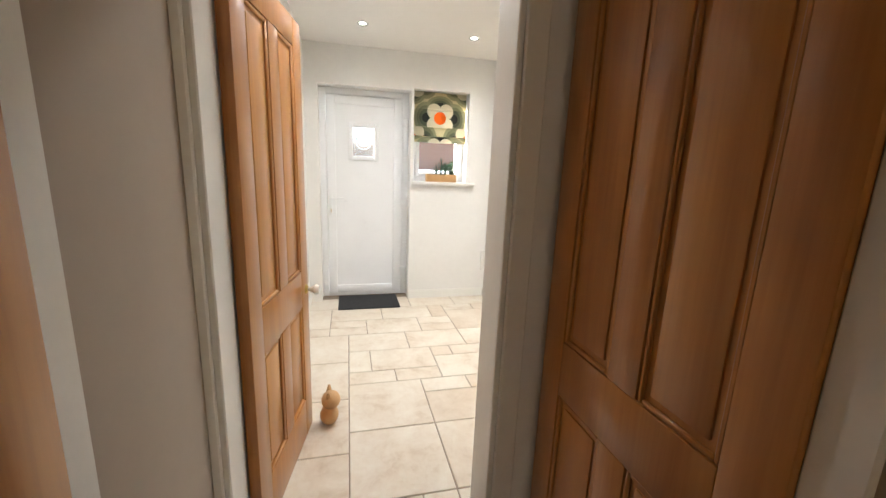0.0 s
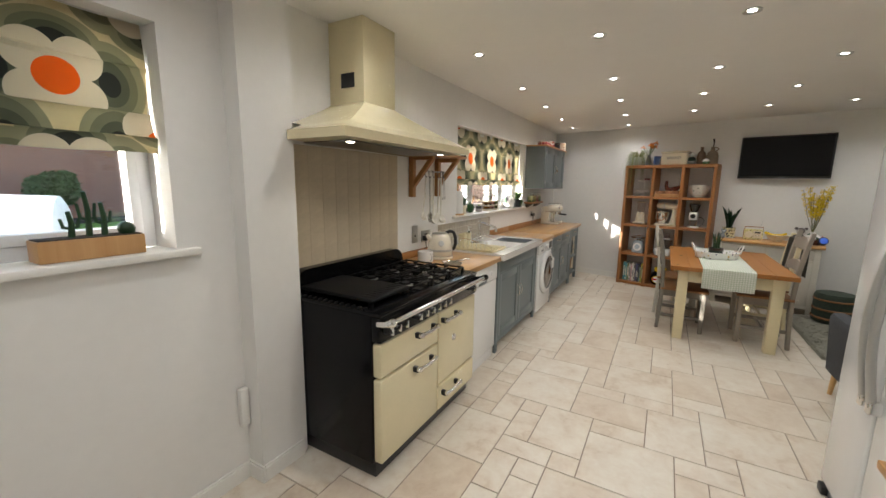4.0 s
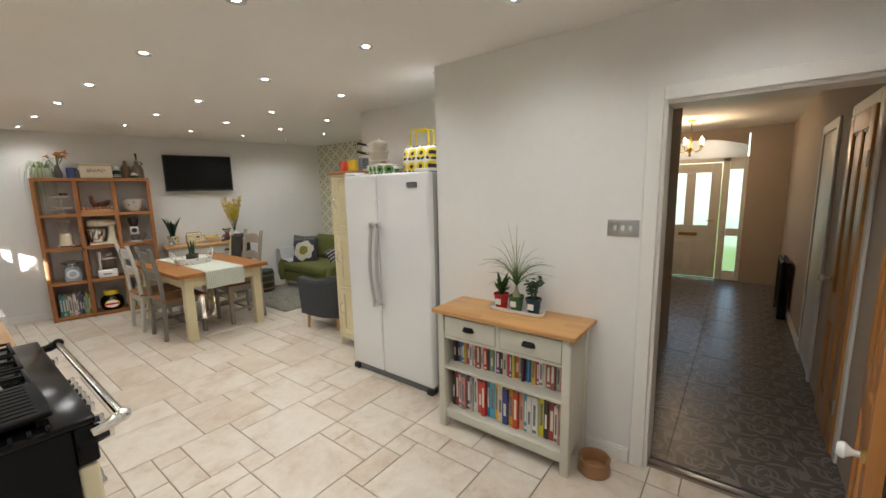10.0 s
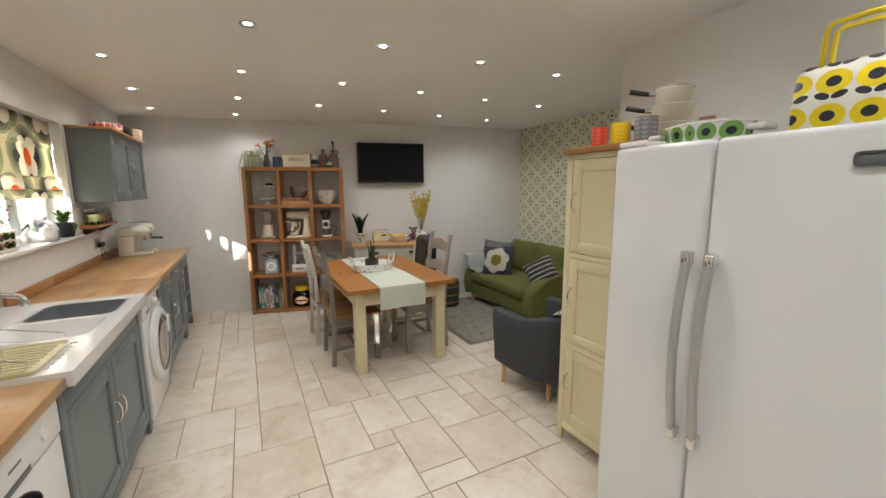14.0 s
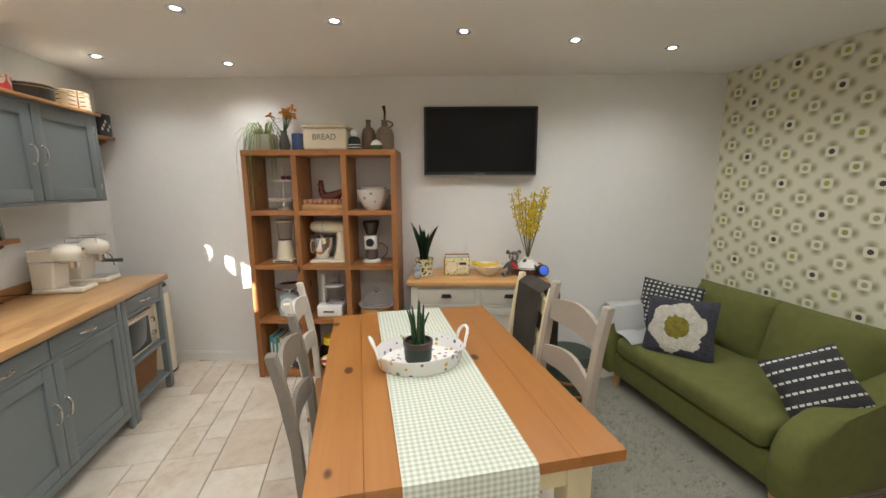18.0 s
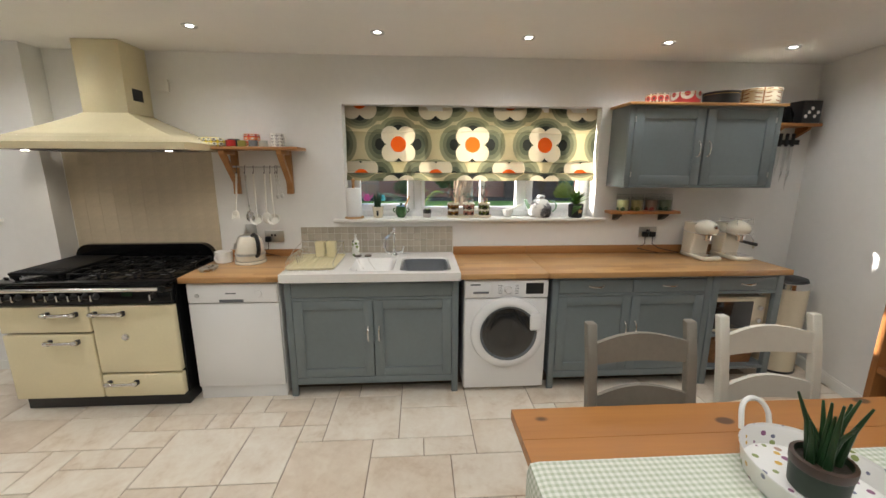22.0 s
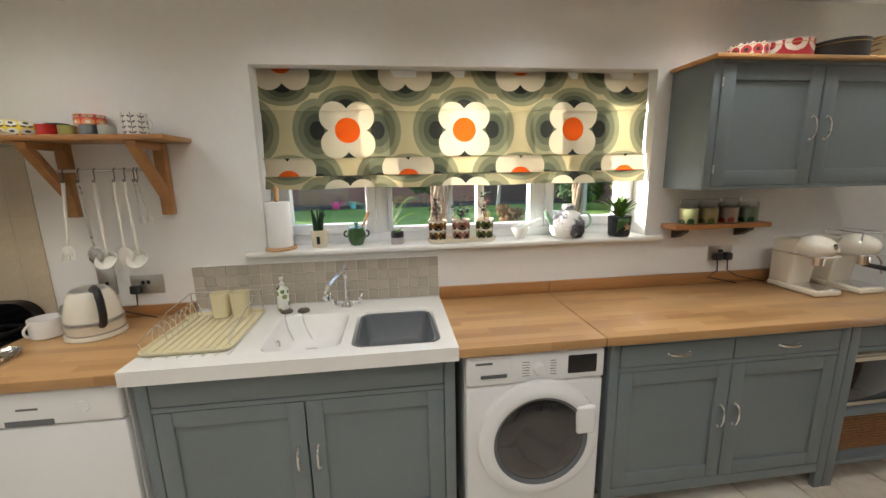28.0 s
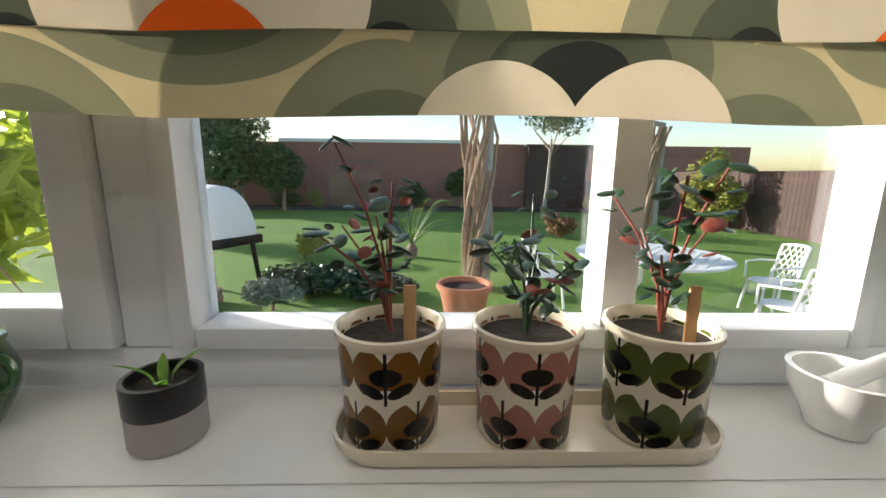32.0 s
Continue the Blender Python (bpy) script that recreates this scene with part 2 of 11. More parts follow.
# ---- materials ----
WALL = plain("wall_paint", (0.785, 0.775, 0.75), 0.75, var=0.03, scale=2.0, bump=0.06, bscale=90)
CEILM = plain("ceiling_paint", (0.82, 0.80, 0.77), 0.8, var=0.02, scale=1.5)
GLOSS = plain("white_gloss_paint", (0.80, 0.79, 0.75), 0.35, var=0.03)
UPVC = plain("white_upvc", (0.82, 0.83, 0.85), 0.3, var=0.02)
PINE = wood("varnished_pine", (0.36, 0.135, 0.027), (0.58, 0.275, 0.068), 2, 0.34, coat=0.3)
OAKTOP = wood("oiled_beech_block", (0.36, 0.19, 0.07), (0.56, 0.34, 0.15), 1, 0.34, stave=0.045, rnd=0.05, coat=0.15)
OAKX = wood("oiled_oak", (0.43, 0.21, 0.07), (0.62, 0.36, 0.14), 0, 0.4, rnd=0.1)
OAKY = wood("oiled_oak_across", (0.43, 0.21, 0.07), (0.62, 0.36, 0.14), 1, 0.4, stave=0.05, rnd=0.1)
SHELFW = wood("stained_pine_shelf", (0.25, 0.095, 0.025), (0.42, 0.18, 0.055), 2, 0.45, knots=True)
SHELFX = wood("stained_pine_board", (0.25, 0.095, 0.025), (0.42, 0.18, 0.055), 0, 0.45, knots=True)
TABLEW = wood("knotty_pine_top", (0.285, 0.108, 0.022), (0.39, 0.168, 0.039), 1, 0.42, knots=True, rnd=0.14, coat=0.05)
CHAIRSEAT = wood("dark_seat_wood", (0.20, 0.09, 0.035), (0.33, 0.16, 0.06), 1, 0.4)
CREAM = plain("cream_paint", (0.72, 0.63, 0.40), 0.45, var=0.04, scale=3, bump=0.03)
GREYBLUE = plain("grey_blue_paint", (0.165, 0.195, 0.205), 0.42, var=0.06, scale=4, bump=0.04, bscale=60)
TAUPE = plain("taupe_grey_paint", (0.33, 0.29, 0.24), 0.5, var=0.08, scale=5, bump=0.05)
PALE = plain("pale_grey_paint", (0.58, 0.55, 0.48), 0.5, var=0.05, scale=5)
BLACKEN = plain("black_enamel", (0.004, 0.004, 0.0045), 0.16, var=0.2)
BLACKEN.node_tree.nodes["Principled BSDF"].inputs["Specular IOR Level"].default_value = 0.22
IRON = plain("cast_iron", (0.006, 0.006, 0.006), 0.42, var=0.3, bump=0.15, bscale=200)
IRON.node_tree.nodes["Principled BSDF"].inputs["Specular IOR Level"].default_value = 0.22
IVORY = plain("ivory_enamel", (0.80, 0.75, 0.63), 0.22, var=0.02, coat=0.5)
CREAMEN = plain("cream_enamel", (0.75, 0.67, 0.44), 0.25, var=0.03, coat=0.4)
CHROME = plain("polished_chrome", (0.82, 0.82, 0.82), 0.1, 1.0, var=0.03)
STEEL = plain("brushed_steel", (0.55, 0.55, 0.54), 0.32, 1.0, var=0.06)
WHITEAPP = Mat("white_appliance", 0.26)
WHITEAPP.base(WHITEAPP.ramp(WHITEAPP.noise(1.5, 2), [(0.3, (0.79, 0.79, 0.78)), (0.7, (0.82, 0.82, 0.82))]))
WHITEAPP.bump(WHITEAPP.noise(260, 2), 0.03, 0.001)
WHITEAPP = WHITEAPP.m
CERAMIC = plain("white_ceramic", (0.83, 0.82, 0.79), 0.15, var=0.03, coat=0.5)
CREAMC = plain("cream_ceramic", (0.78, 0.70, 0.53), 0.2, var=0.04, coat=0.4)
BLACKPL = plain("black_plastic", (0.015, 0.015, 0.016), 0.35, var=0.15)
DARKGLASS = plain("dark_glass", (0.018, 0.019, 0.02), 0.05, var=0.1, coat=1.0)
GREYPL = plain("grey_plastic", (0.12, 0.13, 0.14), 0.45, var=0.08)
RUBBER = plain("black_rubber_mat", (0.02, 0.02, 0.022), 0.9, var=0.25, bump=0.6, bscale=260)
GREENF = plain("olive_wool", (0.118, 0.125, 0.030), 0.9, var=0.16, scale=14, bump=0.5, bscale=420)
GREYF = plain("charcoal_wool", (0.055, 0.057, 0.062), 0.92, var=0.18, scale=16, bump=0.5, bscale=420)
LEGW = wood("beech_leg", (0.50, 0.28, 0.10), (0.66, 0.42, 0.18), 2, 0.4)
LEAF = plain("leaf_green", (0.055, 0.13, 0.025), 0.45, var=0.35, scale=30, rnd=0.4)
LEAFD = plain("leaf_dark_green", (0.018, 0.055, 0.018), 0.4, var=0.4, scale=30, rnd=0.5)
SOIL = plain("potting_soil", (0.03, 0.022, 0.015), 0.95, var=0.4, scale=60, bump=0.8, bscale=150)
GLASS = glassy("clear_glass")
BRASS = plain("aged_brass", (0.55, 0.38, 0.13), 0.3, 1.0, var=0.12)
ORANGE = plain("orange_glaze", (0.75, 0.14, 0.02), 0.25, coat=0.4)
REDC = plain("red_glaze", (0.55, 0.03, 0.03), 0.25, coat=0.4)
YELLOWC = plain("yellow_glaze", (0.80, 0.55, 0.03), 0.25, coat=0.4)
GREYC = plain("grey_glaze", (0.16, 0.17, 0.18), 0.3, coat=0.4)
GREENC = plain("green_glaze", (0.06, 0.15, 0.055), 0.2, coat=0.6)
WICKER = plain("wicker", (0.24, 0.11, 0.04), 0.7, var=0.35, scale=60, bump=0.9, bscale=90)
STONE = plain("stoneware_brown", (0.16, 0.095, 0.055), 0.35, var=0.3, scale=12)


def tile_material():
    M = Mat("travertine_tile", 0.32)
    r = M.rnd()
    sh = M.node("ShaderNodeCombineXYZ")
    M.link(r * 61.0, sh.inputs[0]); M.link(r * 37.0, sh.inputs[1]); M.link(r * 13.0, sh.inputs[2])
    at = M.node("ShaderNodeVectorMath")
    M.link(M.tc.outputs["Object"], at.inputs[0]); M.link(sh.outputs[0], at.inputs[1])
    both = []
    for sc_, dt in ((3.6, 7), (19.0, 4)):
        nz = M.node("ShaderNodeTexNoise", Scale=sc_, Detail=dt, Roughness=0.62, Distortion=0.6)
        M.link(at.outputs[0], nz.inputs["Vector"])
        both.append(Ex(M.nt, nz.outputs[0]))
    w, n2 = both
    v = w * 0.7 + n2 * 0.3
    a = M.ramp(v, [(0.32, (0.52, 0.41, 0.30)), (0.46, (0.65, 0.57, 0.47)), (0.64, (0.73, 0.68, 0.59))])
    b = M.ramp(v, [(0.3, (0.50, 0.39, 0.29)), (0.55, (0.61, 0.51, 0.40)), (0.7, (0.68, 0.60, 0.49))])
    M.base(M.mix((r - 0.68) * 2.6, a, b))
    M.roughness(n2 * 0.2 + 0.22)
    M.bump(v, 0.05, 0.003)
    return M.m


TILE = tile_material()
GROUT = plain("grout", (0.27, 0.21, 0.155), 0.9, var=0.15, scale=20)


def wallpaper_material():
    """Staggered pale squares with small hearts, each ringed by four soft olive lobes."""
    M = Mat("retro_print_wallpaper", 0.7)
    x, y, z = M.split()
    PY, PZ = 0.2735, 0.197
    lobe, tile, dot, dark, tint = None, None, None, None, None
    for sy, sz in ((0.0, 0.0), (0.5, 0.5)):
        u, v = (y - 5.470) / PY + 0.5 + sy, (z - 1.780) / PZ + 0.5 + sz
        i, j = u.floor(), v.floor()
        a, b = ((u.fract() - 0.5) * PY).absv(), ((v.fract() - 0.5) * PZ).absv()
        l_ = hyp(a - 0.046, b * 0.85).low(hyp(a * 0.85, b - 0.041))
        t_ = hyp(a * a, b * b * 1.15)
        d_ = hyp(a, b)
        lobe = l_ if lobe is None else lobe.low(l_)
        tile = t_ if tile is None else tile.low(t_)
        dot = d_ if dot is None else dot.low(d_)
        w = M.node("ShaderNodeTexWhiteNoise")
        w.noise_dimensions = "2D"
        cv = M.node("ShaderNodeCombineXYZ")
        M.link(i, cv.inputs[0]); M.link(j + sz * 7.0, cv.inputs[1])
        M.link(cv.outputs[0], w.inputs["Vector"])
        near = d_.lt(0.03)
        k_ = Ex(M.nt, w.outputs[0]) * near
        tint = k_ if tint is None else tint + k_
        if not sy:
            dark = ((i + j) * 0.5).fract().lt(0.25) * near
    paper = (0.76, 0.735, 0.585)
    c = M.mix(((lobe * -1.0 + 0.035) * 32.0).low(1.0), paper, (0.34, 0.34, 0.165))
    c = M.mix(tile.lt(0.00118), c, (0.79, 0.765, 0.63))
    heart = M.ramp(tint, [(0.0, (0.42, 0.40, 0.22)), (0.30, (0.36, 0.36, 0.10)), (0.62, (0.44, 0.44, 0.07))], True)
    c = M.mix(dot.lt(0.0165), c, M.mix(dark, heart, (0.075, 0.065, 0.065)))
    M.base(c)
    return M.m


WALLPAPER = wallpaper_material()


def blind_material(name, hh, fold_1, fold_2):
    """Cream linen printed with four-petalled flowers, orange hearts and grey-green rings."""
    M = Mat(name, 0.85)
    x, y, z = M.split()
    PY, PZ = 0.60, 0.66
    # cloth taken up in the folds: each lower flap shows a later stretch of the print
    low_1, low_2 = z.lt(-hh + fold_1), z.lt(-hh + fold_2)
    z = z + low_1 * (hh - fold_2 + 0.362) * (low_2 * -1.0 + 1.0) + low_2 * (hh + 0.095)
    lev = None
    flower = None
    heart = None
    for sy, sz in ((0.0, 0.0), (0.5, 0.5)):
        a = ((y / PY + sy).fract() - 0.5) * PY
        b = ((z / PZ + sz).fract() - 0.5) * PZ
        aa, bb = a.absv(), b.absv()
        e1 = hyp((aa - 0.150) * 1.15, bb * 0.90)
        e2 = hyp(aa * 0.98, (bb - 0.125) * 1.55)
        e = e1.low(e2)
        p = hyp(aa - 0.062, bb - 0.066)
        h = hyp(a, b)
        lev = e if lev is None else lev.low(e)
        flower = p if flower is None else flower.low(p)
        heart = h if heart is None else heart.low(h)
    cream, l1, l2, l3, l4 = (0.63, 0.55, 0.34), (0.33, 0.32, 0.20), (0.21, 0.215, 0.135), (0.12, 0.13, 0.085), (0.04, 0.043, 0.036)
    c = M.ramp(lev / 0.2, [(0.0, l4), (0.20, l3), (0.36, l2), (0.52, l1), (0.68, cream)], True)
    c = M.mix(flower.lt(0.073), c, (0.68, 0.61, 0.47))
    c = M.mix(heart.lt(0.062), c, (0.78, 0.16, 0.015))
    M.base(c)
    M.bump(M.noise(350, 2), 0.2, 0.002)
    tr = M.node("ShaderNodeBsdfTranslucent")
    M.link(c, tr.inputs[0])
    mx = M.node("ShaderNodeMixShader", Fac=0.42)
    M.link(M.b.outputs[0], mx.inputs[1]); M.link(tr.outputs[0], mx.inputs[2])
    M.link(mx.outputs[0], M.nt.nodes["Material Output"].inputs[0])
    return M.m





def gingham_material():
    M = Mat("green_gingham_cotton", 0.85)
    x, y, z = M.split()
    p = 0.020
    a = (x / p).fract().lt(0.5)
    b = ((y + z) / p).fract().lt(0.5)
    s = (a + b) * 0.5
    M.base(M.mix(s, (0.66, 0.67, 0.61), (0.40, 0.45, 0.335)))
    M.bump(M.noise(400, 2), 0.25, 0.002)
    return M.m


GINGHAM = gingham_material()


def dots_material(name, ground, cols, p=0.05, r=0.2):
    """Scattered spots in several colours on a plain ground, in the object's own space."""
    M = Mat(name, 0.4)
    vo = M.node("ShaderNodeTexVoronoi", Scale=1.0 / p, Randomness=0.75)
    M.link(M.tc.outputs["Object"], vo.inputs["Vector"])
    d = Ex(M.nt, vo.outputs["Distance"])
    sp = M.node("ShaderNodeSeparateColor")
    M.link(vo.outputs["Color"], sp.inputs[0])
    k = Ex(M.nt, sp.outputs[0])
    n = len(cols)
    c = M.ramp(k, [(i / n, cc) for i, cc in enumerate(cols)], True)
    M.base(M.mix(d.lt(r * 1.35), ground, c))
    return M.m

# ---- structure ----
def wall(name, boxes, material, label, m=None):
    bm = bmesh.new()
    for b in boxes:
        box(bm, *b)
    if m is not None:
        bmesh.ops.transform(bm, matrix=m, verts=bm.verts)
    return structure(name, bm, material, label, "wall")


PX0, PX1 = 2.74, 2.905                              # faces of the hall partition
WY0, WY1, WZ0, WZ1 = 4.135, 6.19, 1.212, 2.095       # main window opening
VY0, VY1, VZ0, VZ1 = 0.930, 1.495, 1.235, 2.12       # small window opening
GY0, GY1, GZ1 = 0.03, 0.905, 2.10                   # garden door opening
wall("wall_window_side", [(-0.30, 2.03, -0.1, 0, WY0, CEIL), (-0.30, WY1, -0.1, 0, 8.45, CEIL),
     (-0.30, WY0, -0.1, 0, WY1, WZ0 - 0.03), (-0.30, WY0, WZ1, 0, WY1, CEIL)], WALL, "off-white plastered wall with the wide kitchen window")
wall("wall_pillar", [(-0.30, 1.75, -0.1, 0.165, 2.03, CEIL)], WALL, "off-white plastered pier beside the range cooker")
wall("wall_garden_door", [(-0.30, -0.22, -0.1, 0.06, GY0, CEIL), (-0.30, GY0, GZ1, 0.06, VY0, CEIL), (-0.30, GY1, -0.1, 0.06, VY0, GZ1),
     (-0.30, VY0, -0.1, 0.06, VY1, VZ0 - 0.03), (-0.30, VY0, VZ1, 0.06, VY1, CEIL), (-0.30, VY1, -0.1, 0.06, 1.75, CEIL)], WALL,
     "off-white plastered wall with garden door and small window")
wall("wall_clock_side", [(0.06, -0.22, -0.1, PX0, -0.09, CEIL)], WALL, "off-white plastered side wall with a black clock")
HY0, HY1, HZ1 = -0.075, 0.787, 2.005                    # doorway to the hall
wall("wall_hall_side", [(PX0, -0.27, -0.1, PX1, HY0, CEIL), (PX0, HY0, HZ1, PX1, HY1, CEIL), (PX0, HY1, -0.1, PX1, 2.225, CEIL)], WALL,
     "off-white plastered wall with switch plate and hall doorway")
wall("wall_fridge_recess", [(PX1, 2.105, -0.1, 3.47, 2.225, CEIL), (3.47, 2.105, -0.1, 3.59, 3.72, CEIL)], WALL, "off-white plastered recess behind the fridge")
wall("wall_sitting_end", [(3.47, 3.72, -0.1, 5.0, 3.84, CEIL)], WALL, "off-white plastered wall behind the armchair")
PDY0, PDY1, PDZ1 = 4.20, 4.98, 1.965
wall("wall_papered", [(5.0, 3.72, -0.1, 5.12, PDY0, CEIL), (5.0, PDY1, -0.1, 5.12, 7.25, CEIL), (5.0, PDY0, PDZ1, 5.12, PDY1, CEIL)], WALLPAPER,
     "feature wall in retro green and cream printed paper")
wall("wall_television", [(-0.35, 0, -0.1, 5.75, 0.25, CEIL)], WALL, "off-white plastered end wall behind shelves and television", TVM)
HALLP = plain("hall_paint", (0.44, 0.37, 0.30), 0.75, var=0.04, scale=2.0)
HSY = -0.095                                        # hall side of the long hall wall
wall("wall_hall_south", [(PX1, -0.27, -0.1, 8.3, HSY, CEIL)], HALLP, "beige painted hall wall")
wall("wall_hall_north", [(PX1, 0.95, -0.1, 4.9, 1.17, CEIL), (4.78, 1.17, -0.1, 4.9, 1.75, CEIL), (4.78, 1.75, -0.1, 8.3, 1.87, CEIL)], HALLP, "beige painted hall wall")
wall("wall_front_door", [(8.3, -0.27, -0.1, 8.42, 0.40, CEIL), (8.3, 1.70, -0.1, 8.42, 1.87, CEIL), (8.3, 0.40, 2.36, 8.42, 1.70, CEIL)], HALLP, "beige painted wall round the front door")

bm = bmesh.new()
poly(bm, [(-0.30, -0.27), (8.42, -0.27), (8.42, 1.87), (5.12, 1.87), (5.12, 7.22), (-0.30, 8.48)], CEIL, CEIL + 0.14)
structure("ceiling", bm, CEILM, "plain white painted ceiling with recessed downlights", "ceiling")
bm = bmesh.new()
poly(bm, [(-0.30, -0.22), (2.82, -0.22), (2.82, 2.05), (5.12, 2.05), (5.12, 7.0), (-0.30, 8.3)], -0.12, -0.006)
floor = structure("floor", bm, GROUT, "cream travertine-look tiles in a mixed-size pattern", "floor")


def skirting(name, runs, m=None):
    bm = bmesh.new()
    for x0, y0, x1, y1 in runs:
        box(bm, x0, y0, 0, x1, y1, 0.075)
        box(bm, x0 + (0.004 if x1 - x0 < 0.03 else 0), y0 + (0.004 if y1 - y0 < 0.03 else 0), 0.075, x1 - (0.004 if x1 - x0 < 0.03 else 0), y1 - (0.004 if y1 - y0 < 0.03 else 0), 0.088)
    if m is not None:
        bmesh.ops.transform(bm, matrix=m, verts=bm.verts)
    return structure(name, bm, GLOSS, "white gloss-painted skirting board", "skirting")


skirting("baseboard_kitchen", [(0.06, GY1 + 0.003, 0.077, 1.735), (0.06, 1.733, 0.182, 1.75), (0.165, 1.752, 0.182, 2.0), (0.0, 7.45, 0.017, 8.0),
         (0.06, -0.09, PX0 - 0.02, -0.073), (PX0 - 0.017, HY1 + 0.075, PX0, 2.22)])
skirting("baseboard_television", [(0.02, -0.017, 5.1, 0)], TVM)
skirting("baseboard_papered", [(4.983, PDY1 + 0.075, 5.0, 6.86), (4.983, 3.82, 5.0, PDY0 - 0.075), (3.5, 3.84, 4.98, 3.857)])
skirting("baseboard_hall", [(5.30, HSY, 8.29, HSY + 0.016), (4.92, 1.734, 8.29, 1.75)])

# ---- downlights ----
LIT = glow("lamp_face", (1.0, 0.95, 0.88), 11.0)
COLS = (0.485, 1.30, 2.055, 2.765, 3.465, 4.15)
ROWS = {0.42: 3, 1.33: 3, 2.29: 4, 3.37: 4, 4.475: 5, 5.44: 6, 6.40: 6, 7.32: 2}


def downlight():
    e = thing("downlight", "recessed white ceiling downlight, switched on", "ceiling light", group="recessed ceiling downlights")
    part("rim", turned([(0.021, -0.0005), (0.034, -0.004), (0.043, -0.006), (0.046, 0.0), (0.021, 0.0)], 24), STEEL, e, "brushed metal rim")
    part("lamp", turned([(0.0, -0.001), (0.019, -0.001), (0.0205, 0.0), (0.0, 0.0)], 20), LIT, e, "glowing lamp face")
    return e


first = downlight()
spot_data = bpy.data.lights.new("downlight_beam", "SPOT")
spot_data.energy, spot_data.color, spot_data.spot_size, spot_data.spot_blend, spot_data.shadow_soft_size = 3.1, (1.0, 0.98, 0.94), radians(150), 0.9, 0.035
n = 0
for yy, count in ROWS.items():
    for xx in [c + (5.44 - yy) * 0.036 for c in COLS[:count]]:
        if n:
            copy_thing(first, pose(xx, yy, CEIL - 0.001))
        else:
            first.matrix_basis = pose(xx, yy, CEIL - 0.001)
        s = new("downlight_beam", spot_data)
        s.location = (xx, yy, CEIL - 0.02)
        n += 1

# ---- cabinet parts: fronts face +x, widths run along y ----
def bow_handle(parent, x, y, z, length=0.10, upright=True, material=None, r=0.0055, out=0.028):
    bm = bmesh.new()
    h = length / 2
    pts = []
    for i in range(9):
        a = math.pi * i / 8
        o, s = out * math.sin(a) ** 0.7 if 0 < i < 8 else 0.0, -h * math.cos(a)
        pts.append((x + o, y, z + s) if upright else (x + o, y + s, z))
    tube(bm, pts, r, 8)
    for s in (-h, h):
        c = (x + 0.002, y, z + s) if upright else (x + 0.002, y + s, z)
        ball(bm, c, 0.009, 8)
    return part("handle", bm, material or CHROME, parent, "polished chrome bow handle")


def cup_handle(parent, x, y, z, w=0.08):
    bm = bmesh.new()
    prof = [(0.0, 0.016), (0.012, 0.015), (0.021, 0.006), (0.024, -0.010)]
    rows = []
    for k in range(9):
        a = math.pi * k / 8
        rows.append([bm.verts.new((x + d * math.sin(a) ** 0.6 if 0 < k < 8 else x, y - w / 2 * math.cos(a) * (0.75 + 0.25 * (1 - (zz + 0.01) / 0.03)), z + zz)) for d, zz in prof])
    for a, b in zip(rows, rows[1:]):
        for i in range(3):
            bm.faces.new((a[i], b[i], b[i + 1], a[i + 1]))
    bmesh.ops.solidify(bm, geom=bm.faces[:], thickness=0.002)
    return part("handle", bm, BLACKPL, parent, "dark metal cup handle")


def shaker(parent, y0, y1, z0, z1, x, material, name="door", rail=0.06, thick=0.02, bev=0.0025):
    """A framed door: a sunk panel with its stiles and rails."""
    d_ = part(name, bx(x - thick + 0.001, y0 + rail - 0.004, z0 + rail - 0.004, x - 0.011, y1 - rail + 0.004, z1 - rail + 0.004), material, parent)
    for a_, b_ in ((y0, y0 + rail), (y1 - rail, y1)):
        part("stile", bx(x - thick, a_, z0, x, b_, z1, bev), material, d_)
    for a_, b_ in ((z0, z0 + rail), (z1 - rail, z1)):
        part("rail", bx(x - thick, y0 + rail, a_, x - 0.0005, y1 - rail, b_, bev), material, d_)
    return d_


def slab(parent, y0, y1, z0, z1, x, material, name="drawer", thick=0.02):
    return part(name, bx(x - thick, y0, z0, x, y1, z1, 0.003), material, parent)


# ---- range cooker ----
RY0, RY1 = 2.036, 3.125
e = thing("range_cooker", "wide black and cream enamelled range cooker against the wall", "cooker", Matrix.Diagonal((1.075, 1.0, 1.0, 1.0)))
part("body", bx(0.02, RY0, 0.09, 0.60, RY1, 0.885, 0.006), BLACKEN, e, "black enamel carcass")
part("plinth", bx(0.05, RY0 + 0.02, 0.0, 0.60, RY1 - 0.01, 0.09, 0.004), BLACKPL, e)
part("hob", bx(0.02, RY0 - 0.004, 0.885, 0.655, RY1 + 0.004, 0.908, 0.008), BLACKEN, e, "black enamel hob plate")
bm = bmesh.new()
prof = [(RY0 + 0.01, 0.905)] + [(RY0 + 0.03 + 0.10 * (1 - math.cos(a)), 0.93 + 0.10 * math.sin(a)) for a in [i * math.pi / 2 / 6 for i in range(7)]]
outl = prof + [(2 * (RY0 + RY1) / 2 - y, z) for y, z in reversed(prof)]
lo = [bm.verts.new((0.022, y, z)) for y, z in outl]
hi = [bm.verts.new((0.075, y, z)) for y, z in outl]
bm.faces.new(lo); bm.faces.new(list(reversed(hi)))
for i in range(len(outl)):
    j = (i + 1) % len(outl)
    bm.faces.new((lo[i], lo[j], hi[j], hi[i]))
part("upstand", bm, BLACKEN, e, "rounded black enamel upstand")
part("control_panel", bx(0.60, RY0, 0.755, 0.652, RY1, 0.884, 0.008), BLACKEN, e, "black control panel")
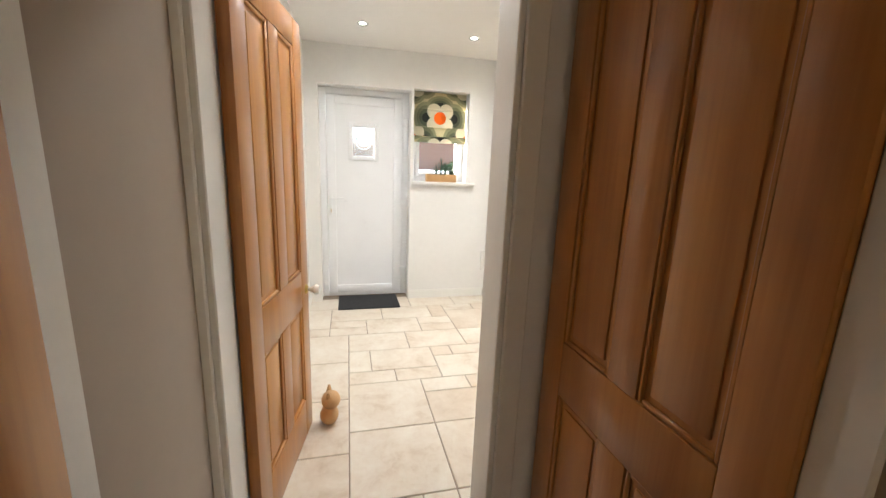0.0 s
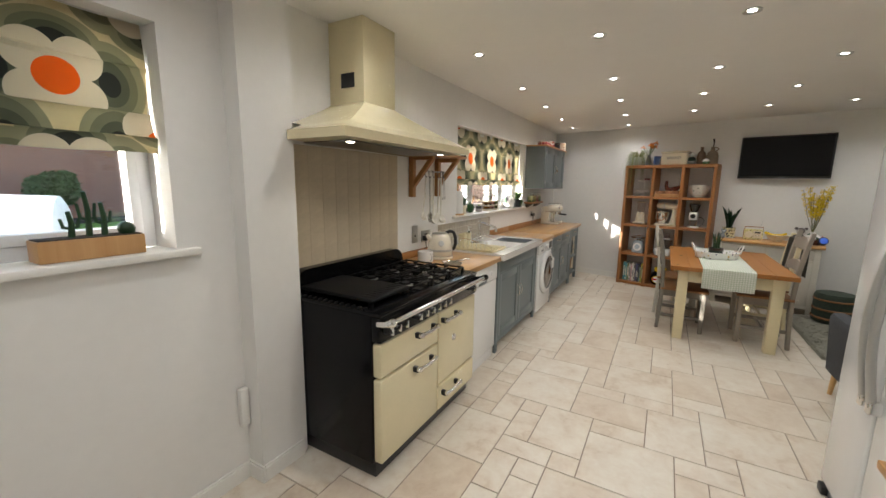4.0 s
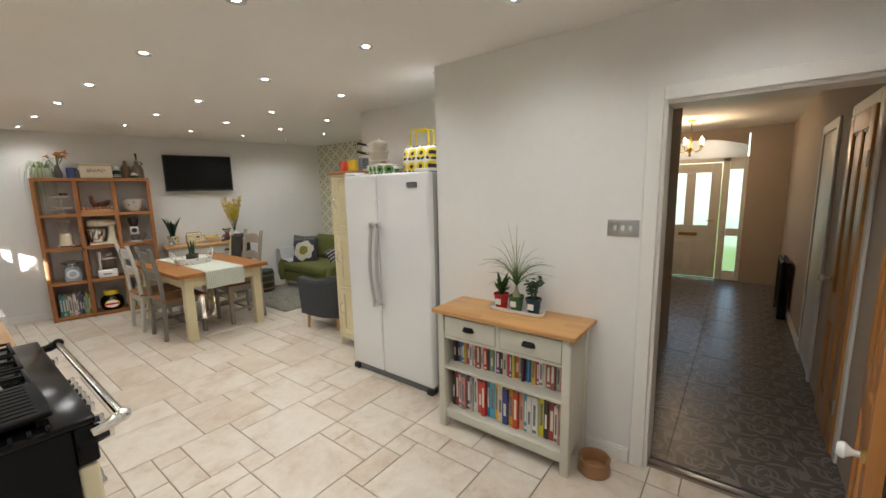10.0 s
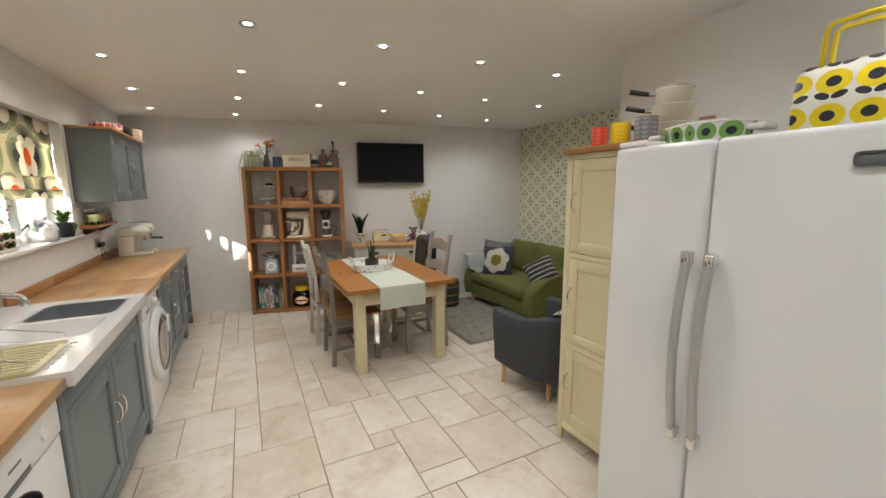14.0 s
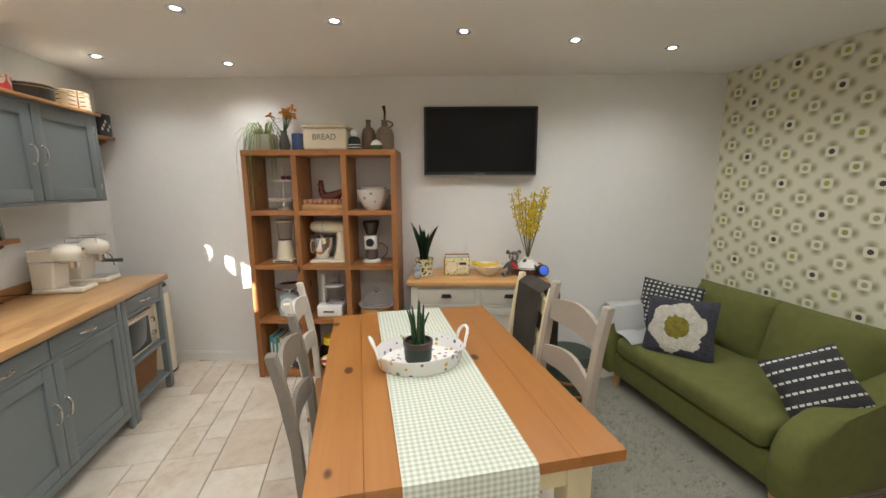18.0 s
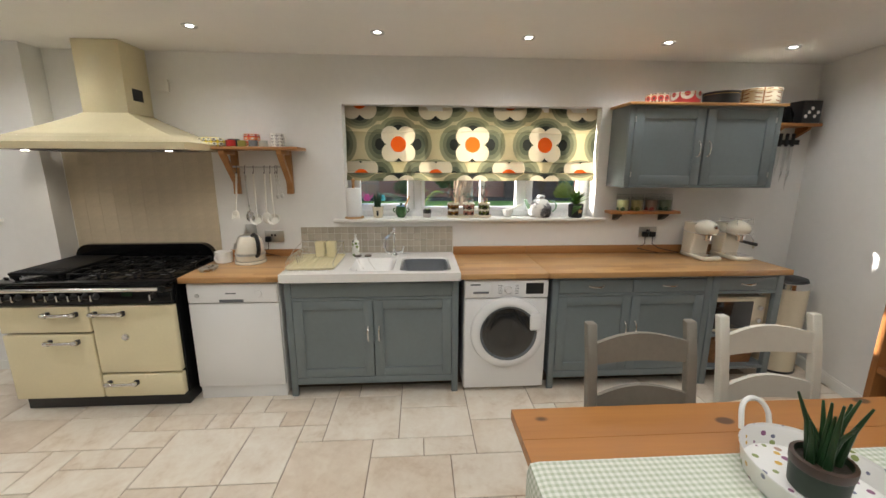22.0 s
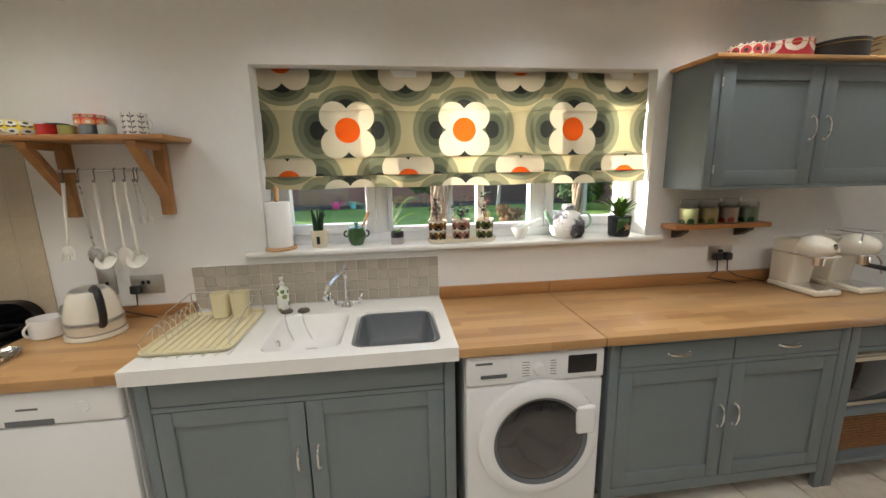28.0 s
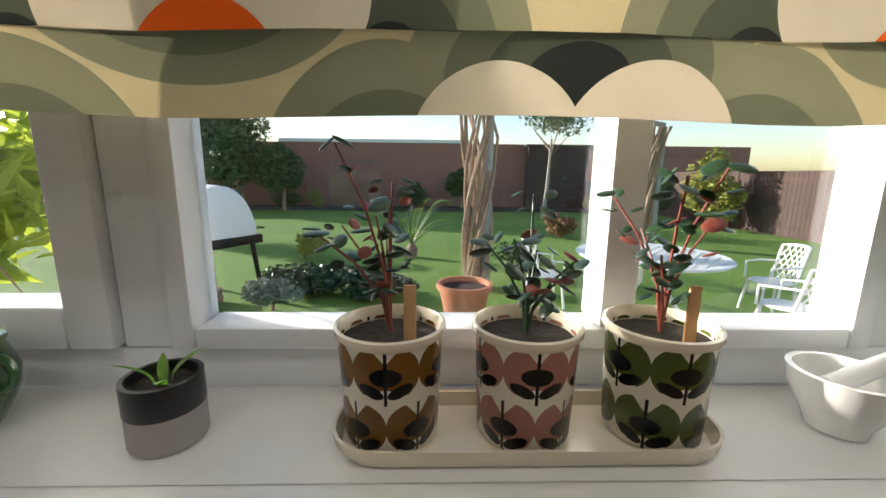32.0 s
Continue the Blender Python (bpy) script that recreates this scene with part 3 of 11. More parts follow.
ym = RY0 + 0.565
for nm, y0, y1, z0, z1 in (("oven_door", RY0 + 0.008, ym - 0.005, 0.10, 0.555), ("grill_door", RY0 + 0.008, ym - 0.005, 0.568, 0.745),
                           ("oven_door", ym + 0.005, RY1 - 0.006, 0.275, 0.745), ("storage_drawer", ym + 0.005, RY1 - 0.006, 0.10, 0.262)):
    d = part(nm, bx(0.60, y0, z0, 0.648, y1, z1, 0.009, 3), CREAMEN, e, "cream enamel front")
    hy = {0.10: (y0 + y1) / 2 + (0.10 if nm == "oven_door" else -0.12), 0.568: (y0 + y1) / 2 + 0.12, 0.275: y0 + 0.12}.get(z0)
    hz = z1 - 0.045 if nm != "storage_drawer" else z1 - 0.05
    bm = bmesh.new()
    tube(bm, arc(-1, 1, 8, lambda s: (0.690 - 0.008 * s * s, hy + 0.085 * s, hz)), 0.011, 10)
    for s in (-1, 1):
        ball(bm, (0.684, hy + 0.085 * s, hz), 0.0165, 10, (1, 1.3, 1))
    hd = part("handle", bm, CHROME, d, "ribbed chrome handle")
    for s in (-1, 1):
        part("handle_mount", bx(0.645, hy + 0.085 * s - 0.012, hz - 0.02, 0.682, hy + 0.085 * s + 0.012, hz + 0.012, 0.004), BLACKPL, d)
part("badge", turned([(0, 0.008), (0.012, 0.008), (0.014, 0.003), (0.022, 0.005), (0.024, 0.0), (0, 0)], 24, pose(0.648, ym + 0.20, 0.53, 0, 90, 0)), CHROME, e, "round chrome badge")
rail = bmesh.new()
tube(rail, [(0.715, RY0 - 0.012, 0.875), (0.715, RY1 + 0.012, 0.875)], 0.0125, 12)
part("towel_rail", rail, CHROME, e, "full-width chrome rail")
for s in (RY0 + 0.004, RY1 - 0.004):
    bm = bmesh.new()
    tube(bm, [(0.64, s, 0.855), (0.685, s, 0.862), (0.715, s, 0.875)], 0.017, 10, True, 0.021)
    ball(bm, (0.717, s, 0.876), 0.022, 12, (1, 1.15, 1))
    part("rail_end", bm, BLACKEN if s > RY0 + 0.5 else CHROME, e)
KNOB = None
for i, y in enumerate([RY0 + 0.045 + 0.063 * k for k in range(3)] + [RY0 + 0.30 + 0.067 * k for k in range(6)] + [RY1 - 0.10]):
    kb = part("knob", turned([(0, 0.034), (0.013, 0.034), (0.017, 0.02), (0.021, 0.004), (0.021, 0)], 16, pose(0.651, y, 0.815, 0, 90, 0)), BLACKPL, e)
    part("knob_grip", bx(0.668, y - 0.004, 0.795, 0.698, y + 0.004, 0.834, 0.003), CHROME, kb, "chrome knob grip")
part("clock_display", bx(0.652, RY1 - 0.30, 0.812, 0.6545, RY1 - 0.235, 0.838), plain("dark_green_display", (0.01, 0.03, 0.013), 0.2), e, "small green clock display")
# pan supports, burners, griddle
for cy in (RY0 + 0.50, RY0 + 0.73, RY0 + 0.96):
    for cx in (0.21, 0.46):
        b = part("burner", turned([(0, 0.022), (0.030, 0.022), (0.034, 0.017), (0.034, 0.012), (0.043, 0.010), (0.046, 0.0), (0, 0)], 20, pose(cx, cy, 0.908)), IRON, e)
        part("burner_ring", turned([(0.036, 0.0125), (0.0445, 0.011), (0.047, 0.001), (0.036, 0.001)], 20, pose(cx, cy, 0.908)), STEEL, b, "steel burner ring")
    bm = bmesh.new()
    for x0, x1 in ((0.10, 0.325), (0.345, 0.57)):
        for yy in (cy - 0.095, cy + 0.095):
            box(bm, x0, yy - 0.0045, 0.929, x1, yy + 0.0045, 0.940, 0.002)
        for xx in (x0 + 0.006, x1 - 0.006):
            box(bm, xx - 0.0045, cy - 0.095, 0.929, xx + 0.0045, cy + 0.095, 0.940, 0.002)
            for yy in (cy - 0.095, cy + 0.095):
                box(bm, xx - 0.007, yy - 0.007, 0.906, xx + 0.007, yy + 0.007, 0.93)
        mx_ = (x0 + x1) / 2
        for a in (0, 90):
            for s in (-1, 1):
                m = pose(mx_, cy, 0.936, 0, 0, a)
                box(bm, s * 0.035, -0.004, -0.006, s * 0.1, 0.004, 0.008, 0, 1, m) if s > 0 else box(bm, -0.1, -0.004, -0.006, -0.035, 0.004, 0.008, 0, 1, m)
    part("pan_support", bm, IRON, e, "cast-iron pan support")
bm = bmesh.new()
box(bm, 0.095, RY0 + 0.045, 0.930, 0.575, RY0 + 0.375, 0.952, 0.01, 3)
GRID = plain("griddle_iron", (0.006, 0.006, 0.0065), 0.5, var=0.25, bump=0.05)
GRID.node_tree.nodes["Principled BSDF"].inputs["Specular IOR Level"].default_value = 0.12
part("griddle", bm, GRID, e, "flat cast-iron griddle plate")
for i in range(9):
    part("griddle_rib", bx(0.475, RY0 + 0.075 + 0.033 * i, 0.9515, 0.545, RY0 + 0.084 + 0.033 * i, 0.9545, 0.001), GRID, e)
for yy in (RY0 + 0.07, RY0 + 0.35):
    for xx in (0.12, 0.55):
        part("griddle_foot", bx(xx - 0.01, yy - 0.01, 0.906, xx + 0.01, yy + 0.01, 0.932), IRON, e)
for i in range(13):
    part("vent_fin", bx(0.12 + i * 0.036, RY0 + 0.004, 0.907, 0.128 + i * 0.036, RY0 + 0.03, 0.918), IRON, e)

# ---- cooker hood ----
e = thing("cooker_hood", "cream enamelled chimney cooker hood fixed above the range", "cooker hood")
HY, HW, HZ, CHY = 2.62, 0.63, 1.73, 2.60
bm = bmesh.new()
rings = []
for k, (w, d, z) in enumerate([(HW, 0.555, HZ), (HW, 0.555, HZ + 0.045), (HW - 0.02, 0.545, HZ + 0.05)] +
        [(0.148 + (HW - 0.168) * (1 - s) ** 1.12, 0.27 + 0.265 * (1 - s) ** 1.1, HZ + 0.05 + 0.20 * s) for s in (0.15, 0.3, 0.45, 0.6, 0.75, 0.9, 1.0)]):
    yc = CHY + (HY - CHY) * (w - 0.148) / (HW - 0.148)
    rings.append([bm.verts.new(v) for v in ((0.17 if w > 0.5 else 0.004, yc - w, z), (d, yc - w, z), (d, yc + w, z), (0.004, yc + w, z))])
for a, b in zip(rings, rings[1:]):
    for i in range(4):
        bm.faces.new((a[i], a[(i + 1) % 4], b[(i + 1) % 4], b[i]))
bm.faces.new(list(reversed(rings[0])))
bm.faces.new(rings[-1])
part("canopy", bm, CREAMEN, e, "flared cream canopy")
part("chimney", bx(0.004, CHY - 0.148, HZ + 0.248, 0.27, CHY + 0.148, CEIL - 0.002, 0.003), CREAMEN, e, "square cream chimney")
part("vent_slot", bx(0.10, CHY - 0.152, 2.07, 0.20, CHY - 0.1475, 2.15), BLACKPL, e)
part("vent_slot", bx(0.10, CHY + 0.1475, 2.07, 0.20, CHY + 0.152, 2.15), BLACKPL, e)
part("filter", bx(0.14, HY - 0.5, HZ - 0.006, 0.46, HY + 0.5, HZ + 0.002), plain("dark_filter_steel", (0.16, 0.155, 0.15), 0.35, 1.0, var=0.1), e, "steel grease filter")
part("badge", turned([(0, 0.004), (0.028, 0.003), (0.03, 0), (0, 0)], 20, pose(0.452, HY + 0.02, HZ + 0.095, 0, 62, 0) @ Matrix.Diagonal((0.55, 1, 1, 1))), CHROME, e)
for dy in (-0.45, 0.45):
    part("hood_lamp", turned([(0, -0.003), (0.018, -0.003), (0.021, 0.0), (0, 0)], 16, pose(0.42, HY + dy, HZ - 0.006)), glow("hood_lamp_glow", (1.0, 0.88, 0.7), 4.0), e, "small lit hood lamp")
    ld = bpy.data.lights.new("hood_beam", "SPOT")
    ld.energy, ld.color, ld.spot_size, ld.spot_blend, ld.shadow_soft_size = 1.45, (1, 0.88, 0.7), radians(125), 0.7, 0.03
    lo_ = new("hood_beam", ld)
    lo_.location = (0.42, HY + dy, HZ - 0.012)
SPLASH = plain("beige_splash_tile", (0.56, 0.475, 0.345), 0.32, var=0.12, scale=9, bump=0.03, bscale=30, rnd=0.10)
e = thing("cooker_splashback", "beige square-tiled splashback behind the range cooker", "splashback")
part("backing", bx(0.0, 2.04, 0.91, 0.004, 3.13, HZ, 0.001), plain("splash_grout", (0.52, 0.44, 0.32), 0.8, var=0.06), e)
SPM = mesh_of(bx(0.0035, 0.0005, 0.0005, 0.0052, 0.1085, 0.1020, 0.0004, 1), "tile", SPLASH, False)
for i in range(10):
    for j in range(8):
        ob = new("tile", SPM)
        ob.parent = e
        ob.matrix_basis = pose(0, 2.04 + 0.109 * i, 0.91 + 0.1025 * j)

# ---- dishwasher ----
e = thing("dishwasher", "white freestanding dishwasher under the wooden worktop", "dishwasher")
DY0, DY1 = 3.165, 3.765
part("body", bx(0.04, DY0, 0.02, 0.575, DY1, 0.862, 0.004), WHITEAPP, e)
part("kickboard", bx(0.55, DY0 + 0.004, 0.0, 0.585, DY1 - 0.004, 0.095, 0.004), WHITEAPP, e)
part("door", bx(0.575, DY0 + 0.003, 0.10, 0.605, DY1 - 0.003, 0.715, 0.006), WHITEAPP, e)
cp = part("control_panel", bx(0.575, DY0 + 0.003, 0.72, 0.612, DY1 - 0.003, 0.858, 0.012, 3), WHITEAPP, e)
part("door_grip", bx(0.605, DY0 + 0.21, 0.725, 0.6135, DY0 + 0.37, 0.748, 0.003), GREYPL, cp, "recessed grey door grip")
part("button", turned([(0, 0.006), (0.013, 0.005), (0.014, 0)], 16, pose(0.612, DY0 + 0.07, 0.775, 0, 90, 0)), STEEL, cp)
part("maker_mark", bx(0.6115, DY0 + 0.255, 0.785, 0.6128, DY0 + 0.325, 0.793), GREYPL, cp)
part("dial", turned([(0, 0.008), (0.022, 0.006), (0.024, 0)], 20, pose(0.612, DY1 - 0.13, 0.785, 0, 90, 0)), WHITEAPP, cp)

# ---- worktops ----
part("top", bx(0.002, 3.135, 0.868, 0.635, 3.785, 0.908, 0.004), OAKTOP, thing("worktop", "oiled beech block worktop over the dishwasher", "worktop"))
e = thing("worktop", "long oiled beech block worktop in two lengths", "worktop")
part("top_length", bx(0.002, 5.005, 0.868, 0.635, 5.622, 0.908, 0.004), OAKTOP, e)
part("top_length", bx(0.002, 5.6245, 0.868, 0.635, 7.42, 0.908, 0.004), OAKTOP, e)
UPS = wood("beech_upstand", (0.30, 0.135, 0.045), (0.44, 0.22, 0.08), 1, 0.4, rnd=0.1)
e = thing("worktop_upstand", "darker beech upstand along the wall behind the worktop", "upstand")
part("strip", bx(0.001, 5.005, 0.909, 0.022, 5.622, 0.975, 0.003), UPS, e)
part("strip", bx(0.001, 5.625, 0.909, 0.022, 7.42, 0.975, 0.003), UPS, e)
part("strip", bx(0.001, 3.14, 0.909, 0.022, 3.76, 0.965, 0.003), UPS, thing("worktop_upstand", "short beech upstand behind the kettle", "upstand"))

# ---- sink cabinet and sink ----
def base_cabinet(name, label, y0, y1, doors, drawers, foot=0.11, zt=0.866):
    e = thing(name, label, "cabinet", group="grey-blue base cabinets")
    bm = bmesh.new()
    box(bm, 0.04, y0, foot, 0.575, y0 + 0.02, zt)
    box(bm, 0.04, y1 - 0.02, foot, 0.575, y1, zt)
    box(bm, 0.04, y0 + 0.02, foot, 0.575, y1 - 0.02, foot + 0.02)
    box(bm, 0.04, y0 + 0.02, foot + 0.02, 0.05, y1 - 0.02, zt)
    part("carcass", bm, GREYBLUE, e)
    ff = bmesh.new()
    s = 0.045
    box(ff, 0.575, y0, 0.0, 0.60, y0 + s, zt, 0.003)
    box(ff, 0.575, y1 - s, 0.0, 0.60, y1, zt, 0.003)
    box(ff, 0.576, y0 + s, foot - 0.02, 0.599, y1 - s, foot + 0.03, 0.002)
    box(ff, 0.576, y0 + s, zt - 0.02, 0.599, y1 - s, zt, 0.002)
    if drawers:
        box(ff, 0.576, y0 + s, 0.722, 0.599, y1 - s, 0.742, 0.002)
    part("face_frame", ff, GREYBLUE, e)
    for fy in (y0 + 0.012, y1 - 0.05):
        part("leg", bx(0.06, fy, 0.0, 0.10, fy + 0.038, foot, 0.003), GREYBLUE, e)
    w = (y1 - y0 - 2 * s) / max(1, doors)
    ztd = 0.722 if drawers else zt - 0.02
    for i in range(doors):
        a, b = y0 + s + i * w + 0.003, y0 + s + (i + 1) * w - 0.003
        d = shaker(e, a, b, foot + 0.033, ztd - 0.003, 0.598, GREYBLUE, rail=0.065)
        hy = b - 0.035 if i % 2 == 0 else a + 0.035
        bow_handle(d, 0.598, hy, 0.42 if drawers == 0 else 0.47, 0.105)
    wd = (y1 - y0 - 2 * s) / max(1, abs(drawers))
    for i in range(abs(drawers)):
        a, b = y0 + s + i * wd + 0.003, y0 + s + (i + 1) * wd - 0.003
        d = slab(e, a, b, 0.745, zt - 0.023, 0.598, GREYBLUE, "drawer_front" if drawers > 0 else "panel")
        if drawers > 0:
            bow_handle(d, 0.598, (a + b) / 2, 0.795, 0.10, False)
    return e


base_cabinet("sink_cabinet", "grey-blue painted sink cabinet on legs with two framed doors", 3.80, 4.995, 2, -1)
base_cabinet("base_cabinet", "grey-blue painted cabinet with two drawers and two doors", 5.665, 6.845, 2, 2)

e = thing("sink", "white ceramic one and a half bowl sink with drainer", "sink")
SX0, SX1, SY0, SY1 = 0.003, 0.655, 3.79, 5.003


def rounded(x0, y0, x1, y1, r, z, n=5):
    out = []
    for cx, cy, a0 in ((x1 - r, y1 - r, 0), (x0 + r, y1 - r, 90), (x0 + r, y0 + r, 180), (x1 - r, y0 + r, 270)):
        for i in range(n + 1):
            a = radians(a0 + 90 * i / n)
            out.append((cx + r * math.cos(a), cy + r * math.sin(a), z))
    return out


def loft(bm, loops, cap0=False, cap1=False):
    rings = [[bm.verts.new(p) for p in lp] for lp in loops]
    n = len(rings[0])
    for a, b in zip(rings, rings[1:]):
        for i in range(n):
            bm.faces.new((a[i], a[(i + 1) % n], b[(i + 1) % n], b[i]))
    if cap0:
        bm.faces.new(list(reversed(rings[0])))
    if cap1:
        bm.faces.new(rings[-1])
    return rings


bm = bmesh.new()
ZS = 0.925
BOWLS = ((0.185, 4.235, 0.575, 4.545, 0.10), (0.195, 4.585, 0.590, 4.945, 0.16))
xs = [SX0, 0.165, 0.605, SX1]
ys = [SY0, 4.215, 4.565, 4.965, SY1]
# deck as strips round the bowls, then the bowls themselves
for i in range(3):
    for j in range(4):
        if i == 1 and j in (1, 2):
            continue
        box(bm, xs[i], ys[j], 0.868, xs[i + 1], ys[j + 1], ZS)
for (x0, y0, x1, y1, dep), (ya, yb) in zip(BOWLS, ((4.215, 4.565), (4.565, 4.965))):
    o = rounded(xs[1], ya, xs[2], yb, 0.0005, ZS)
    loft(bm, [o, rounded(x0, y0, x1, y1, 0.05, ZS - 0.001), rounded(x0 + 0.008, y0 + 0.008, x1 - 0.008, y1 - 0.008, 0.05, ZS - 0.015),
              rounded(x0 + 0.03, y0 + 0.03, x1 - 0.03, y1 - 0.03, 0.05, ZS - dep + 0.02), rounded(x0 + 0.06, y0 + 0.06, x1 - 0.06, y1 - 0.06, 0.04, ZS - dep)], False, True)
bmesh.ops.remove_doubles(bm, verts=bm.verts, dist=0.0004)
part("basin", bm, CERAMIC, e, "glossy white fireclay basin")
bm = bmesh.new()
for k in range(7):
    y = 3.86 + k * 0.045
    tube(bm, [(0.22, y, ZS + 0.001), (0.57, y, ZS + 0.001)], 0.004, 6)
part("drainer_ridges", bm, CERAMIC, e)
part("waste", turned([(0, 0.004), (0.03, 0.004), (0.035, 0.0), (0, 0)], 20, pose(0.38, 4.39, ZS - 0.099)), CHROME, e, "chrome waste")
part("overflow", turned([(0.006, 0.003), (0.014, 0.003), (0.015, 0.0), (0.006, 0)], 16, pose(0.40, 4.262, ZS - 0.045, 0, 75, 90)), CHROME, e)
bm = bmesh.new()
loft(bm, [rounded(0.225, 4.61, 0.575, 4.92, 0.045, ZS - 0.012), rounded(0.215, 4.60, 0.585, 4.93, 0.05, ZS - 0.004), rounded(0.225, 4.61, 0.575, 4.92, 0.045, ZS - 0.006),
          rounded(0.25, 4.635, 0.55, 4.895, 0.04, ZS - 0.12), rounded(0.26, 4.645, 0.54, 4.885, 0.035, ZS - 0.128)], False, True)
part("bowl", bm, GREYPL, thing("washing_up_bowl", "dark grey plastic washing-up bowl in the sink", "washing-up bowl"))

# bridge mixer tap
e = thing("mixer_tap", "traditional chrome bridge mixer tap with cross handles", "tap")
TPY = 4.52
part("base", turned([(0, 0.05), (0.012, 0.05), (0.018, 0.03), (0.028, 0.008), (0.03, 0), (0, 0)], 20, pose(0.085, TPY, ZS)), CHROME, e)
part("stem", turned([(0.012, 0.0), (0.015, 0.03), (0.010, 0.05), (0.011, 0.125), (0.016, 0.132), (0.012, 0.142), (0.017, 0.155), (0.012, 0.172), (0.006, 0.182), (0.008, 0.188), (0, 0.194)], 16, pose(0.085, TPY, ZS + 0.03)), CHROME, e)
part("spout", rod([(0.085, TPY, ZS + 0.180), (0.13, TPY - 0.012, ZS + 0.188), (0.20, TPY - 0.034, ZS + 0.172), (0.262, TPY - 0.050, ZS + 0.163), (0.290, TPY - 0.057, ZS + 0.158), (0.303, TPY - 0.060, ZS + 0.142), (0.304, TPY - 0.060, ZS + 0.118)], 0.0125, 12), CHROME, e, "long curved chrome spout")
part("nozzle", turned([(0, 0), (0.015, 0.0), (0.0165, 0.006), (0.0165, 0.02), (0.013, 0.024), (0, 0.024)], 16, pose(0.304, TPY - 0.060, ZS + 0.108)), CHROME, e)
for s in (-1, 1):
    arm = part("arm", rod([(0.085, TPY, ZS + 0.022), (0.09, TPY + 0.035 * s, ZS + 0.018), (0.095, TPY + 0.055 * s, ZS + 0.03)], 0.011, 10), CHROME, e)
    bm = bmesh.new()
    c = Vector((0.10, TPY + 0.068 * s, ZS + 0.042))
    for d in ((0.028, 0, 0.010), (0, 0.010 * s, 0.027)):
        tube(bm, [c - Vector(d), c + Vector(d)], 0.006, 8)
        ball(bm, c - Vector(d), 0.009, 8); ball(bm, c + Vector(d), 0.009, 8)
    ball(bm, c, 0.011, 8)
    part("cross_handle", bm, CHROME, arm)
# plugs on chains
e = thing("sink_plugs", "two brown rubber plugs with bead chains on the sink", "sink plug")
for y in (4.235, 4.315):
    p = part("plug", turned([(0, 0.012), (0.026, 0.011), (0.03, 0.004), (0.027, 0.0), (0, 0)], 20, pose(0.135, y, ZS + 0.001)), plain("brown_rubber", (0.10, 0.08, 0.065), 0.6), e)
    part("chain", rod(arc(0, 1, 10, lambda s: (0.155 + 0.20 * s, y + 0.03 * s + 0.05 * s * s, ZS + 0.006 - (0.075 * max(0, s - 0.2)))), 0.0016, 6), CHROME, p)

# ---- wall tiles behind the sink ----
WT = plain("stone_mosaic_tile", (0.47, 0.42, 0.34), 0.3, var=0.09, scale=16, rnd=0.35)
e = thing("wall_tiles", "small beige ceramic wall tiles behind the sink", "wall tiles")
part("grout_bed", bx(0.0005, 3.765, 0.928, 0.004, 5.0, 1.145), plain("white_grout", (0.68, 0.65, 0.58), 0.8), e)
tp = (5.0 - 3.765) / 23
tz = (1.145 - 0.928) / 4
tm = mesh_of(bx(0, 0.0012, 0.0012, 0.006, tp - 0.0012, tz - 0.0012, 0.0015, 1), "tile", WT)
for i in range(23):
    for j in range(4):
        o = new("tile", tm)
        o.parent = e
        o.location = (0.002, 3.765 + i * tp, 0.928 + j * tz)

# ---- washing machine ----
e = thing("washing_machine", "white front-loading washing machine under the worktop", "washing machine")
YA, YB = 5.035, 5.632
part("body", bx(0.03, YA, 0.02, 0.585, YB, 0.858, 0.012, 3), WHITEAPP, e)
part("front_panel", bx(0.575, YA + 0.002, 0.03, 0.612, YB - 0.002, 0.72, 0.014, 3), WHITEAPP, e)
cp = part("control_panel", bx(0.575, YA + 0.002, 0.724, 0.618, YB - 0.002, 0.856, 0.014, 3), WHITEAPP, e)
YC, ZC = (YA + YB) / 2 + 0.012, 0.475
dm = pose(0.612, YC, ZC, 0, 90, 0)
door = part("door", turned([(0.175, 0.0), (0.258, 0.0), (0.268, 0.012), (0.262, 0.03), (0.235, 0.046), (0.205, 0.046), (0.185, 0.034), (0.175, 0.02)], 48, dm), WHITEAPP, e, "white round door ring")
part("glass", turned([(0.19, 0.036), (0.16, 0.045), (0.10, 0.040), (0.0, 0.037)], 40, dm), DARKGLASS, door, "dark domed door glass")
part("glass_trim", turned([(0.186, 0.036), (0.197, 0.045), (0.203, 0.0475), (0.2, 0.043)], 40, dm), GREYPL, door)
part("latch_grip", bx(0.640, YC + 0.15, ZC + 0.02, 0.668, YC + 0.235, ZC + 0.15, 0.014, 3), WHITEAPP, door)
part("detergent_drawer", bx(0.612, YA + 0.02, 0.752, 0.6215, YA + 0.19, 0.845, 0.006), WHITEAPP, cp)
part("drawer_grip", bx(0.620, YA + 0.06, 0.762, 0.6235, YA + 0.17, 0.777, 0.004), GREYPL, cp)
part("dial", turned([(0, 0.026), (0.022, 0.025), (0.026, 0.019), (0.027, 0)], 24, pose(0.618, YC - 0.005, 0.79, 0, 90, 0)), WHITEAPP, cp, "round selector dial")
part("display", bx(0.617, YB - 0.165, 0.755, 0.6205, YB - 0.04, 0.835, 0.001), BLACKPL, cp, "black display panel")
